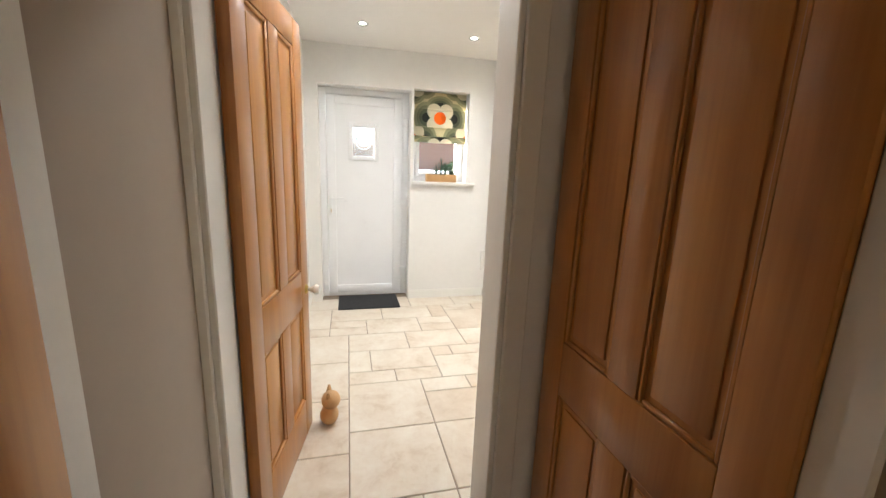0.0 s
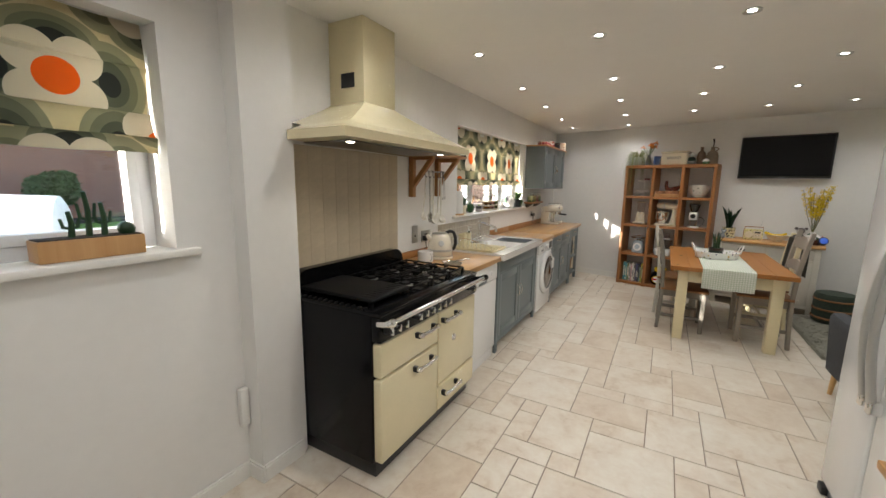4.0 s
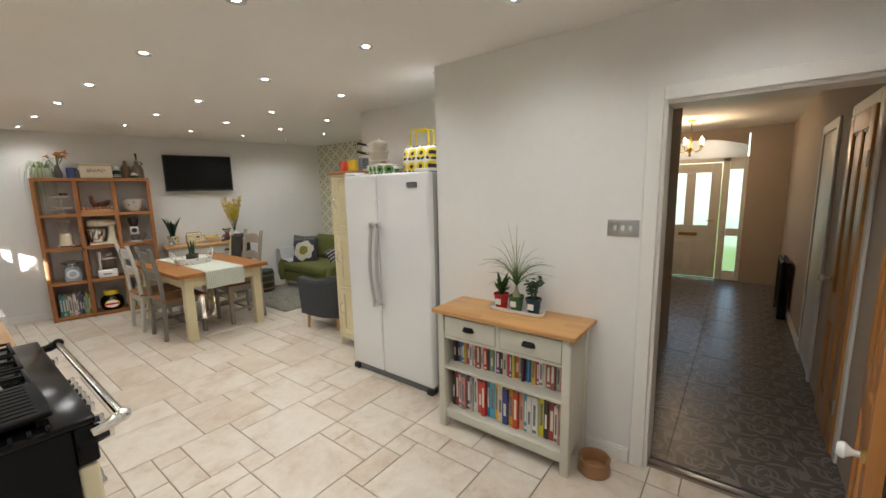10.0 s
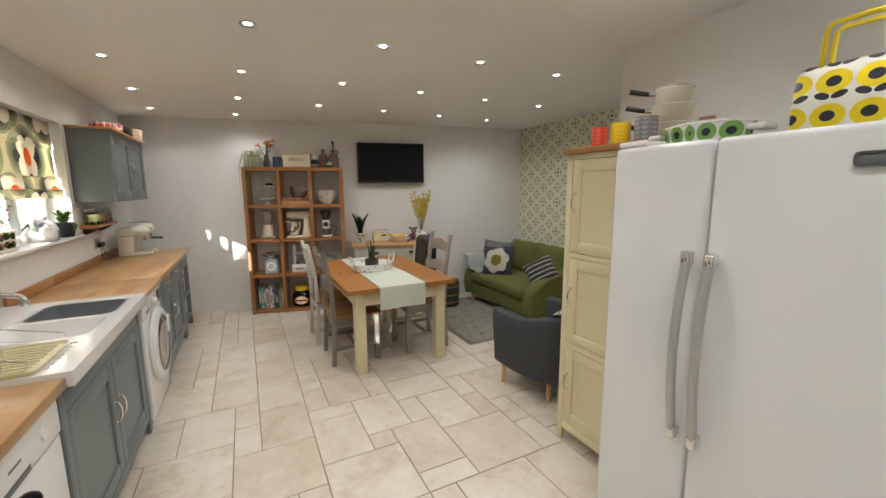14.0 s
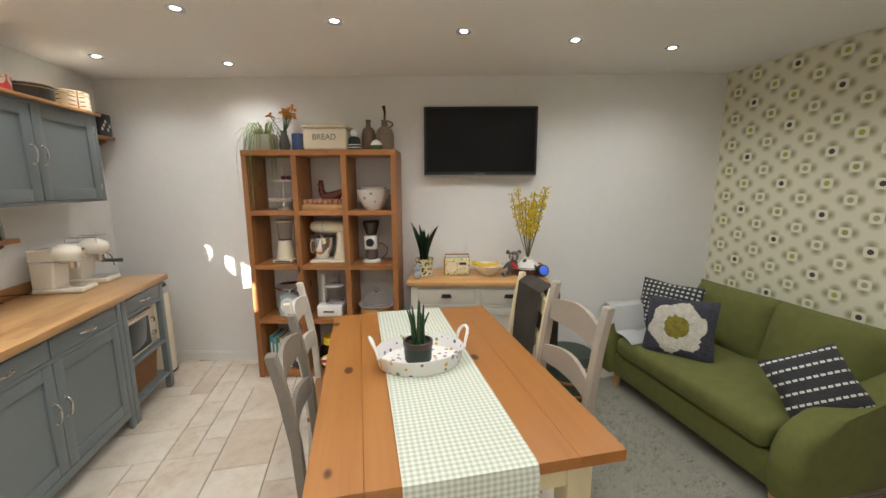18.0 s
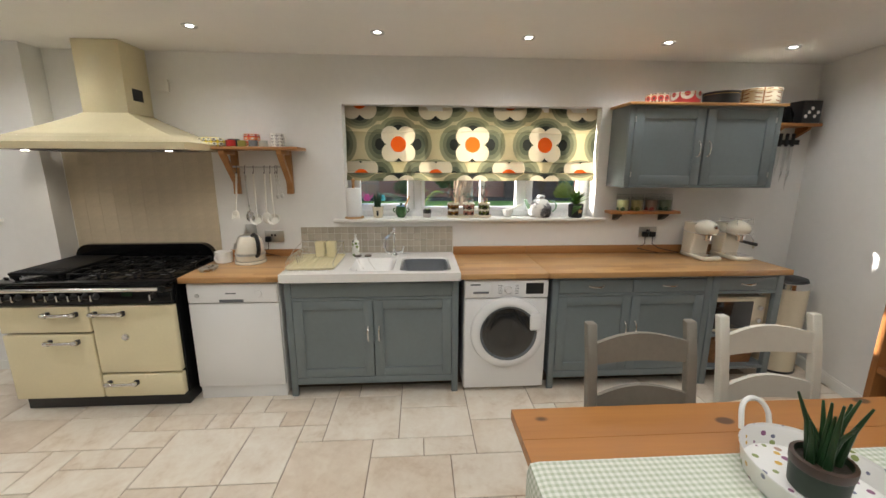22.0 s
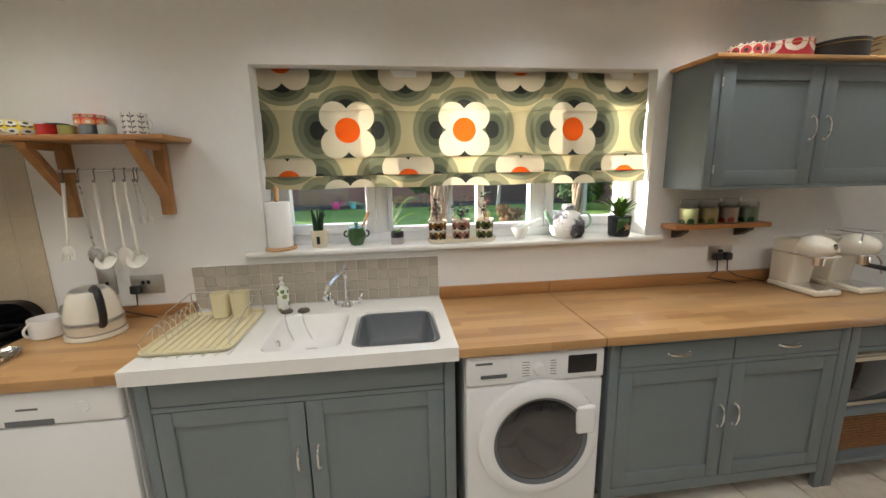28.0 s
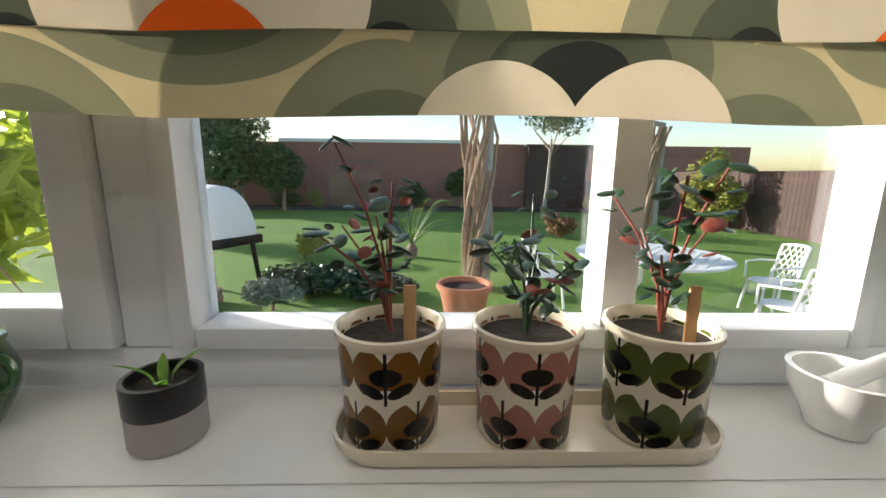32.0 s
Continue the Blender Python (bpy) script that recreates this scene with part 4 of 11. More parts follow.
for i in range(6):
    part("printed_mark", bx(0.6175, YC - 0.075, 0.758 + i * 0.012, 0.6187, YC - 0.045, 0.761 + i * 0.012), GREYPL, cp)
    part("printed_mark", bx(0.6175, YC + 0.045, 0.758 + i * 0.012, 0.6187, YC + 0.07, 0.761 + i * 0.012), GREYPL, cp)
part("maker_mark", bx(0.6205, YA + 0.04, 0.822, 0.6222, YA + 0.11, 0.832), GREYPL, cp)
part("red_mark", turned([(0, 0.002), (0.007, 0.002), (0.007, 0)], 12, pose(0.66, YC + 0.16, ZC + 0.12, 0, 90, 0)), REDC, door)
for fy in (YA + 0.05, YB - 0.05):
    for fx in (0.09, 0.53):
        part("foot", turned([(0, 0.025), (0.018, 0.025), (0.02, 0.0), (0, 0)], 12, pose(fx, fy, 0)), BLACKPL, e)

# ---- end unit with microwave and basket ----
e = thing("open_cabinet", "grey-blue painted end cabinet with drawer and open shelves", "cabinet", group="grey-blue base cabinets")
EY0, EY1 = 6.852, 7.395
bm = bmesh.new()
box(bm, 0.04, EY0, 0.11, 0.575, EY0 + 0.02, 0.866)
box(bm, 0.04, EY0 + 0.02, 0.11, 0.05, EY1 - 0.02, 0.866)
for z in (0.14, 0.40):
    box(bm, 0.05, EY0 + 0.02, z - 0.02, 0.575, EY1 - 0.01, z)
box(bm, 0.05, EY0 + 0.02, 0.725, 0.575, EY1 - 0.02, 0.74)
part("carcass", bm, GREYBLUE, e)
bm = bmesh.new()
box(bm, 0.56, EY0, 0, 0.60, EY0 + 0.05, 0.866, 0.003)
box(bm, 0.56, EY1 - 0.05, 0, 0.60, EY1, 0.866, 0.003)
part("rear_leg", bx(0.05, EY1 - 0.05, 0, 0.09, EY1, 0.866, 0.003), GREYBLUE, e)
for z in (0.118, 0.385, 0.722):
    box(bm, 0.577, EY0 + 0.05, z, 0.599, EY1 - 0.05, z + 0.022, 0.002)
box(bm, 0.577, EY0 + 0.05, 0.848, 0.599, EY1 - 0.05, 0.866, 0.002)
part("face_frame", bm, GREYBLUE, e)
d = slab(e, EY0 + 0.053, EY1 - 0.053, 0.748, 0.845, 0.598, GREYBLUE, "drawer_front")
bow_handle(d, 0.598, (EY0 + EY1) / 2, 0.797, 0.10, False)
e = thing("microwave_oven", "cream microwave oven with dark door in the end cabinet", "microwave")
part("body", bx(0.14, EY0 + 0.055, 0.402, 0.545, EY1 - 0.055, 0.675, 0.008), CREAMC, e)
part("door", bx(0.545, EY0 + 0.058, 0.410, 0.560, EY1 - 0.155, 0.668, 0.004), CREAMC, e)
part("door_glass", bx(0.558, EY0 + 0.075, 0.432, 0.5625, EY1 - 0.17, 0.648, 0.002), DARKGLASS, e, "dark door glass")
for z in (0.49, 0.59):
    part("dial", turned([(0, 0.018), (0.017, 0.017), (0.02, 0)], 16, pose(0.546, EY1 - 0.103, z, 0, 90, 0)), CHROME, e)
e = thing("wicker_basket", "brown woven wicker basket in the end cabinet", "basket")
bm = bmesh.new()
for k in range(11):
    z = 0.143 + k * 0.0175
    f = 0.94 + 0.006 * k
    lp = [(0.33 + (x - 0.33) * f, 7.12 + (y - 7.12) * f, z) for x, y, _ in rounded(0.11, EY0 + 0.07, 0.54, EY1 - 0.07, 0.04, 0)]
    tube(bm, lp + [lp[0]], 0.0105, 6, False)
part("weave", bm, WICKER, e)
part("bottom", bx(0.14, EY0 + 0.09, 0.141, 0.52, EY1 - 0.09, 0.15), WICKER, e)
part("rim", rod([(x, y, 0.34) for x, y, _ in rounded(0.105, EY0 + 0.065, 0.545, EY1 - 0.065, 0.045, 0)] + [(0.545, EY1 - 0.11, 0.34)], 0.013, 8), WICKER, e)

# ---- wall cabinet ----
e = thing("wall_cabinet", "grey-blue painted two-door wall cabinet with wooden top", "wall cabinet")
CY0, CY1, CZ0, CZ1 = 6.275, 7.455, 1.475, 2.075
part("carcass", bx(0.001, CY0, CZ0, 0.262, CY1, CZ1, 0.003), GREYBLUE, e)
cm = (CY0 + CY1) / 2
bm = bmesh.new()
box(bm, 0.262, CY0, CZ0, 0.284, CY0 + 0.04, CZ1, 0.002)
box(bm, 0.262, CY1 - 0.04, CZ0, 0.284, CY1, CZ1, 0.002)
box(bm, 0.263, CY0 + 0.04, CZ0, 0.283, CY1 - 0.04, CZ0 + 0.018, 0.002)
box(bm, 0.263, CY0 + 0.04, CZ1 - 0.018, 0.283, CY1 - 0.04, CZ1, 0.002)
part("face_frame", bm, GREYBLUE, e)
d1 = shaker(e, CY0 + 0.043, cm - 0.006, CZ0 + 0.021, CZ1 - 0.021, 0.286, GREYBLUE, rail=0.07)
bow_handle(d1, 0.286, cm - 0.04, CZ0 + 0.29, 0.105)
d2 = shaker(e, cm + 0.006, CY1 - 0.043, CZ0 + 0.021, CZ1 - 0.021, 0.286, GREYBLUE, rail=0.07)
bow_handle(d2, 0.286, cm + 0.04, CZ0 + 0.29, 0.105)
part("top_board", bx(0.001, CY0 - 0.02, CZ1, 0.315, CY1 + 0.015, CZ1 + 0.018, 0.003), OAKY, e, "wooden top board")
for dd, hy in ((d1, CY0 + 0.045), (d2, CY1 - 0.045)):
    for hz in (CZ0 + 0.10, CZ1 - 0.10):
        part("hinge", rod([(0.288, hy, hz - 0.02), (0.288, hy, hz + 0.02)], 0.004, 8), STEEL, dd)

# ---- fridge freezer ----
FX, FY0, FY1, FZ = 2.65, 2.24, 3.175, 1.728
e = thing("fridge_freezer", "large white American-style fridge freezer with two doors", "fridge")
part("body", bx(FX + 0.07, FY0 + 0.005, 0.03, 3.45, FY1 - 0.005, FZ - 0.01, 0.01), plain("fridge_grey_side", (0.42, 0.42, 0.41), 0.4, var=0.03), e, "grey cabinet sides")
fm = FY0 + 0.545
FRW = plain("fridge_white", (0.78, 0.79, 0.80), 0.16, var=0.015, coat=0.6)
for y0, y1, s in ((FY0, fm - 0.003, 1), (fm + 0.003, FY1, -1)):
    bm = bmesh.new()
    vs = box(bm, FX, y0, 0.055, FX + 0.075, y1, FZ, 0.022, 4)
    d = part("door", bm, FRW, e, "glossy white door")
    hy = fm - 0.045 if s > 0 else fm + 0.045
    bm = bmesh.new()
    tube(bm, arc(0, 1, 14, lambda q: (FX - 0.028 - 0.034 * math.sin(math.pi * q), hy + s * 0.006, 0.66 + 0.66 * q)), 0.0155, 10)
    hd = part("handle", bm, plain("silver_handle", (0.52, 0.52, 0.51), 0.35, 0.6, var=0.04), d, "long bowed silver handle")
    for z in (0.66, 1.32):
        part("handle_cap", bx(FX - 0.045, hy + s * 0.006 - 0.017, z - 0.028, FX + 0.002, hy + s * 0.006 + 0.017, z + 0.028, 0.012, 3), CHROME, hd)
part("door_gap", bx(FX + 0.03, fm - 0.003, 0.06, FX + 0.06, fm + 0.003, FZ - 0.02), GREYPL, e)
part("badge", bx(FX - 0.003, FY0 + 0.10, FZ - 0.115, FX + 0.001, FY0 + 0.20, FZ - 0.075, 0.012, 3), GREYC, e, "small dark oval maker badge")
part("grille", bx(FX + 0.02, FY0 + 0.01, 0.0, FX + 0.08, FY1 - 0.01, 0.055, 0.005), GREYPL, e)
for y0 in (FY0 + 0.01, FY1 - 0.14):
    part("hinge_cover", bx(FX + 0.01, y0, FZ, FX + 0.13, y0 + 0.13, FZ + 0.022, 0.008), WHITEAPP, e)
for y0 in (FY0 + 0.005, FY1 - 0.07):
    part("foot", bx(FX - 0.006, y0, 0.0, FX + 0.06, y0 + 0.06, 0.045, 0.006), BLACKPL, e)

# ---- windows and doors ----
def window(name, label, y0, y1, z0, z1, x, mullions, depth=0.065, wide=False):
    """A white casement window in a wall facing x, with opening lights between mullions."""
    e = tagged(new(name), label, "window", kind="structure")
    fr = bmesh.new()
    o = 0.045
    box(fr, x - depth, y0, z0, x, y0 + o, z1, 0.004)
    box(fr, x - depth, y1 - o, z0, x, y1, z1, 0.004)
    box(fr, x - depth, y0 + o, z0, x - 0.001, y1 - o, z0 + o + 0.006, 0.004)
    box(fr, x - depth, y0 + o, z1 - o, x - 0.001, y1 - o, z1, 0.004)
    for m in mullions:
        box(fr, x - depth, m - 0.03, z0 + o + 0.006, x - 0.001, m + 0.03, z1 - o, 0.004)
    part("window_frame", fr, UPVC, e, "white window frame")
    edges = [y0 + o] + [v for m in mullions for v in (m - 0.03, m + 0.03)] + [y1 - o]
    for a, b in zip(edges[::2], edges[1::2]):
        s = bmesh.new()
        zz0, zz1 = z0 + o + 0.006, z1 - o
        q = (0.030 if a > y0 + 0.3 and b < y1 - 0.3 else 0.055) if wide else 0.042
        for b0 in ((a + 0.002, zz0 + 0.002, a + q, zz1 - 0.002), (b - q, zz0 + 0.002, b - 0.002, zz1 - 0.002), (a + q, zz0 + 0.002, b - q, zz0 + q), (a + q, zz1 - q, b - q, zz1 - 0.002)):
            box(s, x - 0.05, b0[0], b0[1], x + 0.012, b0[2], b0[3], 0.006)
        sash = part("sash", s, UPVC, e)
        p = part("pane", bx(x - 0.03, a + q - 0.004, zz0 + q - 0.004, x - 0.026, b - q + 0.004, zz1 - q + 0.004), GLASS, sash)
        p.visible_shadow = False
    return e


w1 = window("window_1", "wide white-framed kitchen window looking onto the garden", WY0, WY1, WZ0, WZ1, -0.142, (4.712, 5.612), wide=True)
part("mullion_bar", bx(-0.190, 5.243, WZ0 + 0.082, -0.128, 5.284, WZ1 - 0.08, 0.004), UPVC, w1)
bm = bmesh.new()
box(bm, -0.142, WY0 - 0.001, WZ0 - 0.028, 0.012, WY1 + 0.001, WZ0)
box(bm, 0.001, WY0 - 0.10, WZ0 - 0.028, 0.038, WY1 + 0.095, WZ0, 0.01, 3)
part("window_sill", bm, GLOSS, w1, "white gloss window sill")
part("window_sill", bx(-0.33, WY0, WZ0 - 0.06, -0.208, WY1, WZ0 - 0.005, 0.004), UPVC, w1)
w2 = window("window_2", "small white-framed window beside the garden door", VY0, VY1, VZ0, VZ1, -0.10, ())
part("window_sill", bx(-0.10, VY0 - 0.0, VZ0 - 0.03, 0.095, VY1 + 0.085, VZ0 + 0.0, 0.006), GLOSS, w2, "white gloss window sill")


def blind(y0, y1, z0, z1, x, label, off_y, folds=(0.152, 0.063)):
    e = thing("roman_blind", label, "blind", pose(x, (y0 + y1) / 2 + off_y, (z0 + z1) / 2))
    hw, hh = (y1 - y0) / 2, (z1 - z0) / 2
    bm = bmesh.new()
    prof = [(0.0, hh), (0.004, hh - 0.20 * (z1 - z0) * 1.6), (0.012, hh - 0.21 * (z1 - z0) * 1.6), (0.0, hh - 0.23 * (z1 - z0) * 1.6),
            (0.006, -hh + 0.155), (0.030, -hh + 0.150), (0.022, -hh + 0.130), (0.024, -hh + 0.066), (0.044, -hh + 0.061), (0.036, -hh + 0.035), (0.034, -hh)]
    ny = max(8, int((y1 - y0) / 0.06))
    rows = []
    for px, pz in prof:
        rows.append([bm.verts.new((px + 0.004 * math.sin(k * 1.3 + pz * 9) + 0.003 * math.sin(k * 0.37), -hw + 2 * hw * k / ny - off_y + (0.006 * math.sin(pz * 23) if k in (0, ny) else 0), pz + 0.003 * math.sin(k * 0.8 + px * 50))) for k in range(ny + 1)])
    for a, b in zip(rows, rows[1:]):
        for k in range(ny):
            bm.faces.new((a[k], a[k + 1], b[k + 1], b[k]))
    bmesh.ops.solidify(bm, geom=bm.faces[:], thickness=0.002)
    part("fabric", bm, blind_material("retro_flower_linen", hh, *folds), e, "cream linen with orange-hearted flowers and grey-green rings")
    part("headrail", bx(-0.02, -hw + 0.005 - off_y, hh - 0.03, -0.003, hw - 0.005 - off_y, hh + 0.004), GLOSS, e)
    return e


blind(WY0 + 0.012, WY1 - 0.012, 1.515, WZ1 - 0.006, -0.065, "cream roman blind printed with large retro flowers, half lowered", 0.0)
blind(VY0 + 0.012, VY1 - 0.012, 1.625, VZ1 - 0.006, -0.03, "small roman blind printed with a large retro flower", 0.0)

# garden door
e = tagged(new("door_1"), "white panelled garden door with a small square glazed pane, closed", "door", kind="structure")
DX = -0.105
bm = bmesh.new()
box(bm, DX - 0.07, GY0, 0, DX, GY0 + 0.06, GZ1, 0.004)
box(bm, DX - 0.07, GY1 - 0.06, 0, DX, GY1, GZ1, 0.004)
box(bm, DX - 0.07, GY0 + 0.06, GZ1 - 0.06, DX - 0.001, GY1 - 0.06, GZ1, 0.004)
box(bm, DX - 0.07, GY0 + 0.06, 0, DX - 0.001, GY1 - 0.06, 0.03, 0.004)
part("door_frame", bm, UPVC, e)
l0, l1, lz0, lz1 = GY0 + 0.064, GY1 - 0.064, 0.034, GZ1 - 0.064
py0, py1, pz0, pz1 = 0.348, 0.557, 1.467, 1.742
bm = bmesh.new()
q = 0.085
box(bm, DX - 0.05, l0, lz0, DX + 0.012, l0 + q, lz1, 0.006)
box(bm, DX - 0.05, l1 - q, lz0, DX + 0.012, l1, lz1, 0.006)
box(bm, DX - 0.05, l0 + q, lz1 - q, DX + 0.011, l1 - q, lz1, 0.006)
box(bm, DX - 0.05, l0 + q, lz0, DX + 0.011, l1 - q, lz0 + q, 0.006)
leaf = part("door_leaf", bm, UPVC, e, "white door leaf")
bm = bmesh.new()
for b0 in ((l0 + q, lz0 + q, py0, lz1 - q), (py1, lz0 + q, l1 - q, lz1 - q), (py0, lz0 + q, py1, pz0), (py0, pz1, py1, lz1 - q)):
    box(bm, DX - 0.035, b0[0], b0[1], DX - 0.008, b0[2], b0[3])
part("panel", bm, UPVC, leaf)
bm = bmesh.new()
for b0 in ((py0 - 0.045, pz0 - 0.045, py0, pz1 + 0.045), (py1, pz0 - 0.045, py1 + 0.045, pz1 + 0.045), (py0, pz0 - 0.045, py1, pz0), (py0, pz1, py1, pz1 + 0.045)):
    box(bm, DX - 0.04, b0[0], b0[1], DX + 0.008, b0[2], b0[3], 0.006)
part("pane_surround", bm, UPVC, leaf)
OBSC = glassy("patterned_glass", (0.95, 0.97, 1.0), 0.18)
p = part("pane", bx(DX - 0.025, py0 - 0.004, pz0 - 0.004, DX - 0.02, py1 + 0.004, pz1 + 0.004), OBSC, leaf)
p.visible_shadow = False
pm = pose(DX - 0.02, (py0 + py1) / 2, (pz0 + pz1) / 2, 0, 90, 0)
rg = bmesh.new()
for r in (0.018, 0.045, 0.072):
    lathe(rg, [(r - 0.006, 0.0), (r - 0.004, 0.004), (r + 0.004, 0.004), (r + 0.006, 0.0)], 28, pm)
part("bullseye", rg, plain("frosted_ring", (0.75, 0.78, 0.82), 0.35), leaf, "bull's-eye rings in the glass")
hd = part("handle_plate", bx(DX + 0.012, l0 + 0.02, 0.86, DX + 0.022, l0 + 0.05, 1.10, 0.006), UPVC, leaf)
part("lever", rod([(DX + 0.02, l0 + 0.035, 1.04), (DX + 0.06, l0 + 0.035, 1.04), (DX + 0.065, l0 + 0.05, 1.04), (DX + 0.065, l0 + 0.16, 1.045)], 0.009, 10), UPVC, hd, "white lever handle")
part("key", bx(DX + 0.02, l0 + 0.032, 0.90, DX + 0.05, l0 + 0.038, 0.93, 0.002), BRASS, hd)
for z in (0.28, 1.02, 1.82):
    part("hinge", bx(DX + 0.002, l1 - 0.01, z - 0.035, DX + 0.03, GY1 - 0.012, z + 0.035, 0.008, 3), UPVC, leaf)
part("rubber", bx(-0.065, 0.19, 0.001, 0.345, 0.79, 0.011, 0.004), RUBBER, thing("door_mat", "black ribbed rubber door mat on the tiles", "door mat"))


# ---- four-panel pine doors ----
def pine_door(parent, w, h=1.955, t=0.04, name="door_leaf"):
    """A leaf lying along x from its hinge at 0, thickness along y, panels sunk on both faces."""
    bm = bmesh.new()
    st, mid = 0.105, 0.10
    zr = (0.0, 0.20, 0.69, 0.865, h - 0.11, h)
    box(bm, 0, 0, 0, st, t, h, 0.003)
    box(bm, w - st, 0, 0, w, t, h, 0.003)
    for a, b in ((zr[0], zr[1]), (zr[2], zr[3]), (zr[4], zr[5])):
        box(bm, st, 0.0005, a, w - st, t - 0.0005, b, 0.003)
    for a, b in ((zr[1], zr[2]), (zr[3], zr[4])):
        box(bm, w / 2 - mid / 2, 0.0005, a, w / 2 + mid / 2, t - 0.0005, b, 0.003)
    lf = part(name, bm, PINE, parent, "varnished pine door leaf")
    for x0, x1 in ((st, w / 2 - mid / 2), (w / 2 + mid / 2, w - st)):
        for a, b in ((zr[1], zr[2]), (zr[3], zr[4])):
            pb = bmesh.new()
            box(pb, x0 + 0.001, 0.014, a + 0.001, x1 - 0.001, t - 0.014, b - 0.001)
            box(pb, x0 + 0.03, 0.009, a + 0.03, x1 - 0.03, t - 0.009, b - 0.03, 0.004)
            part("panel", pb, PINE, lf)
            for yy in (0.004, t - 0.016):
                mb = bmesh.new()
                k = 0.014
                for b0 in ((x0, a, x0 + k, b), (x1 - k, a, x1, b), (x0 + k, a, x1 - k, a + k), (x0 + k, b - k, x1 - k, b)):
                    box(mb, b0[0], yy, b0[1], b0[2], yy + 0.012, b0[3], 0.004, 1)
                part("moulding", mb, PINE, lf)
    return lf


def knob(parent, x, y, z, s, material=None):
    m = pose(x, y, z, 90 * s, 0, 0)
    k = part("door_knob", turned([(0, 0.066), (0.018, 0.064), (0.026, 0.053), (0.026, 0.045), (0.016, 0.034), (0.010, 0.026), (0.010, 0.008)], 20, m), material or CERAMIC, parent, "white porcelain door knob")
    part("rose", turned([(0.0, 0.012), (0.012, 0.012), (0.022, 0.005), (0.025, 0.0), (0, 0)], 20, m), BRASS, k, "brass rose")


def lining(name, label, boxes, material=None):
    bm = bmesh.new()
    for b in boxes:
        box(bm, *b, 0.004, 1)
    return structure(name, bm, material or GLOSS, label, "door frame")


A = 0.068
for nm, xa, xb in (("trim_kitchen_doorway", PX0 - 0.017, PX0), ("trim_hall_doorway", PX1, PX1 + 0.017)):
    lining(nm, "white gloss architrave round the hall doorway", [(xa, HY0 - A, 0, xb, HY0 + 0.004, HZ1 + A), (xa, HY1 - 0.004, 0, xb, HY1 + A, HZ1 + A), (xa, HY0 + 0.004, HZ1 - 0.004, xb, HY1 - 0.004, HZ1 + A)])
lining("trim_doorway_lining", "white gloss lining of the hall doorway", [(PX0, HY0, 0, PX1, HY0 + 0.022, HZ1), (PX0, HY1 - 0.022, 0, PX1, HY1, HZ1), (PX0, HY0 + 0.022, HZ1 - 0.022, PX1, HY1 - 0.022, HZ1)])
e = tagged(new("door_2"), "four-panel varnished pine kitchen door standing open", "door", kind="structure")
e.matrix_basis = pose(PX0 - 0.006, HY0 + 0.062, 0.008, 0, 0, 180 - 9)
lf = pine_door(e, 0.70)
knob(lf, 0.66, 0.0, 0.76, 1)
knob(lf, 0.66, 0.04, 0.76, -1)
part("strip", bx(2.80, HY0 + 0.023, 0.0, 2.84, HY1 - 0.023, 0.008, 0.003), STEEL, tagged(new("threshold_strip"), "steel threshold strip between tiled floors", "threshold", kind="structure"))
e = thing("door_stop", "carved wooden animal door stop on the floor", "door stop", pose(2.06, 0.185, 0))
WOODT = wood("pale_turned_wood", (0.45, 0.24, 0.09), (0.60, 0.37, 0.17), 2, 0.45)
bm = bmesh.new()
ball(bm, (0, 0, 0.055), 0.055, 14, (1, 0.9, 1))
ball(bm, (0, 0.01, 0.14), 0.05, 14, (1.15, 1, 0.95))
for s in (-1, 1):
    tube(bm, [(0.03 * s, 0.0, 0.17), (0.04 * s, 0.0, 0.205)], 0.016, 8, True, 0.006)
part("body", bm, WOODT, e)

# white flush door in the papered wall
e = tagged(new("door_3"), "white flush-painted door with brass lever, closed", "door", kind="structure")
bm = bmesh.new()
for b0 in ((4.985, PDY0 - A, 0, 5.0, PDY0 + 0.003, PDZ1 + A), (4.985, PDY1 - 0.003, 0, 5.0, PDY1 + A, PDZ1 + A), (4.985, PDY0 + 0.003, PDZ1 - 0.003, 5.0, PDY1 - 0.003, PDZ1 + A),
           (5.0, PDY0, 0, 5.11, PDY0 + 0.02, PDZ1), (5.0, PDY1 - 0.02, 0, 5.11, PDY1, PDZ1), (5.0, PDY0 + 0.02, PDZ1 - 0.02, 5.11, PDY1 - 0.02, PDZ1)):
    box(bm, *b0, 0.003, 1)
part("door_frame", bm, GLOSS, e)
lf = part("door_leaf", bx(5.012, PDY0 + 0.023, 0.008, 5.05, PDY1 - 0.023, PDZ1 - 0.023, 0.003), GLOSS, e)
pl = part("handle_plate", bx(5.005, PDY1 - 0.095, 0.90, 5.013, PDY1 - 0.06, 1.08, 0.003), BRASS, lf, "brass handle plate")
part("lever", rod([(5.01, PDY1 - 0.077, 1.02), (4.965, PDY1 - 0.077, 1.02), (4.96, PDY1 - 0.09, 1.02), (4.96, PDY1 - 0.19, 1.02)], 0.008, 10), BRASS, pl)
part("keep", bx(4.997, PDY1 - 0.022, 0.93, 5.012, PDY1 - 0.019, 1.07), BRASS, e)

e = tagged(new("light_switch"), "small square steel light switch on the papered wall", "light switch", kind="structure")
part("plate", bx(4.992, 5.250, 1.338, 4.9995, 5.338, 1.426, 0.002), STEEL, e)
part("rocker", bx(4.986, 5.285, 1.370, 4.992, 5.303, 1.394, 0.002), GREYPL, e)

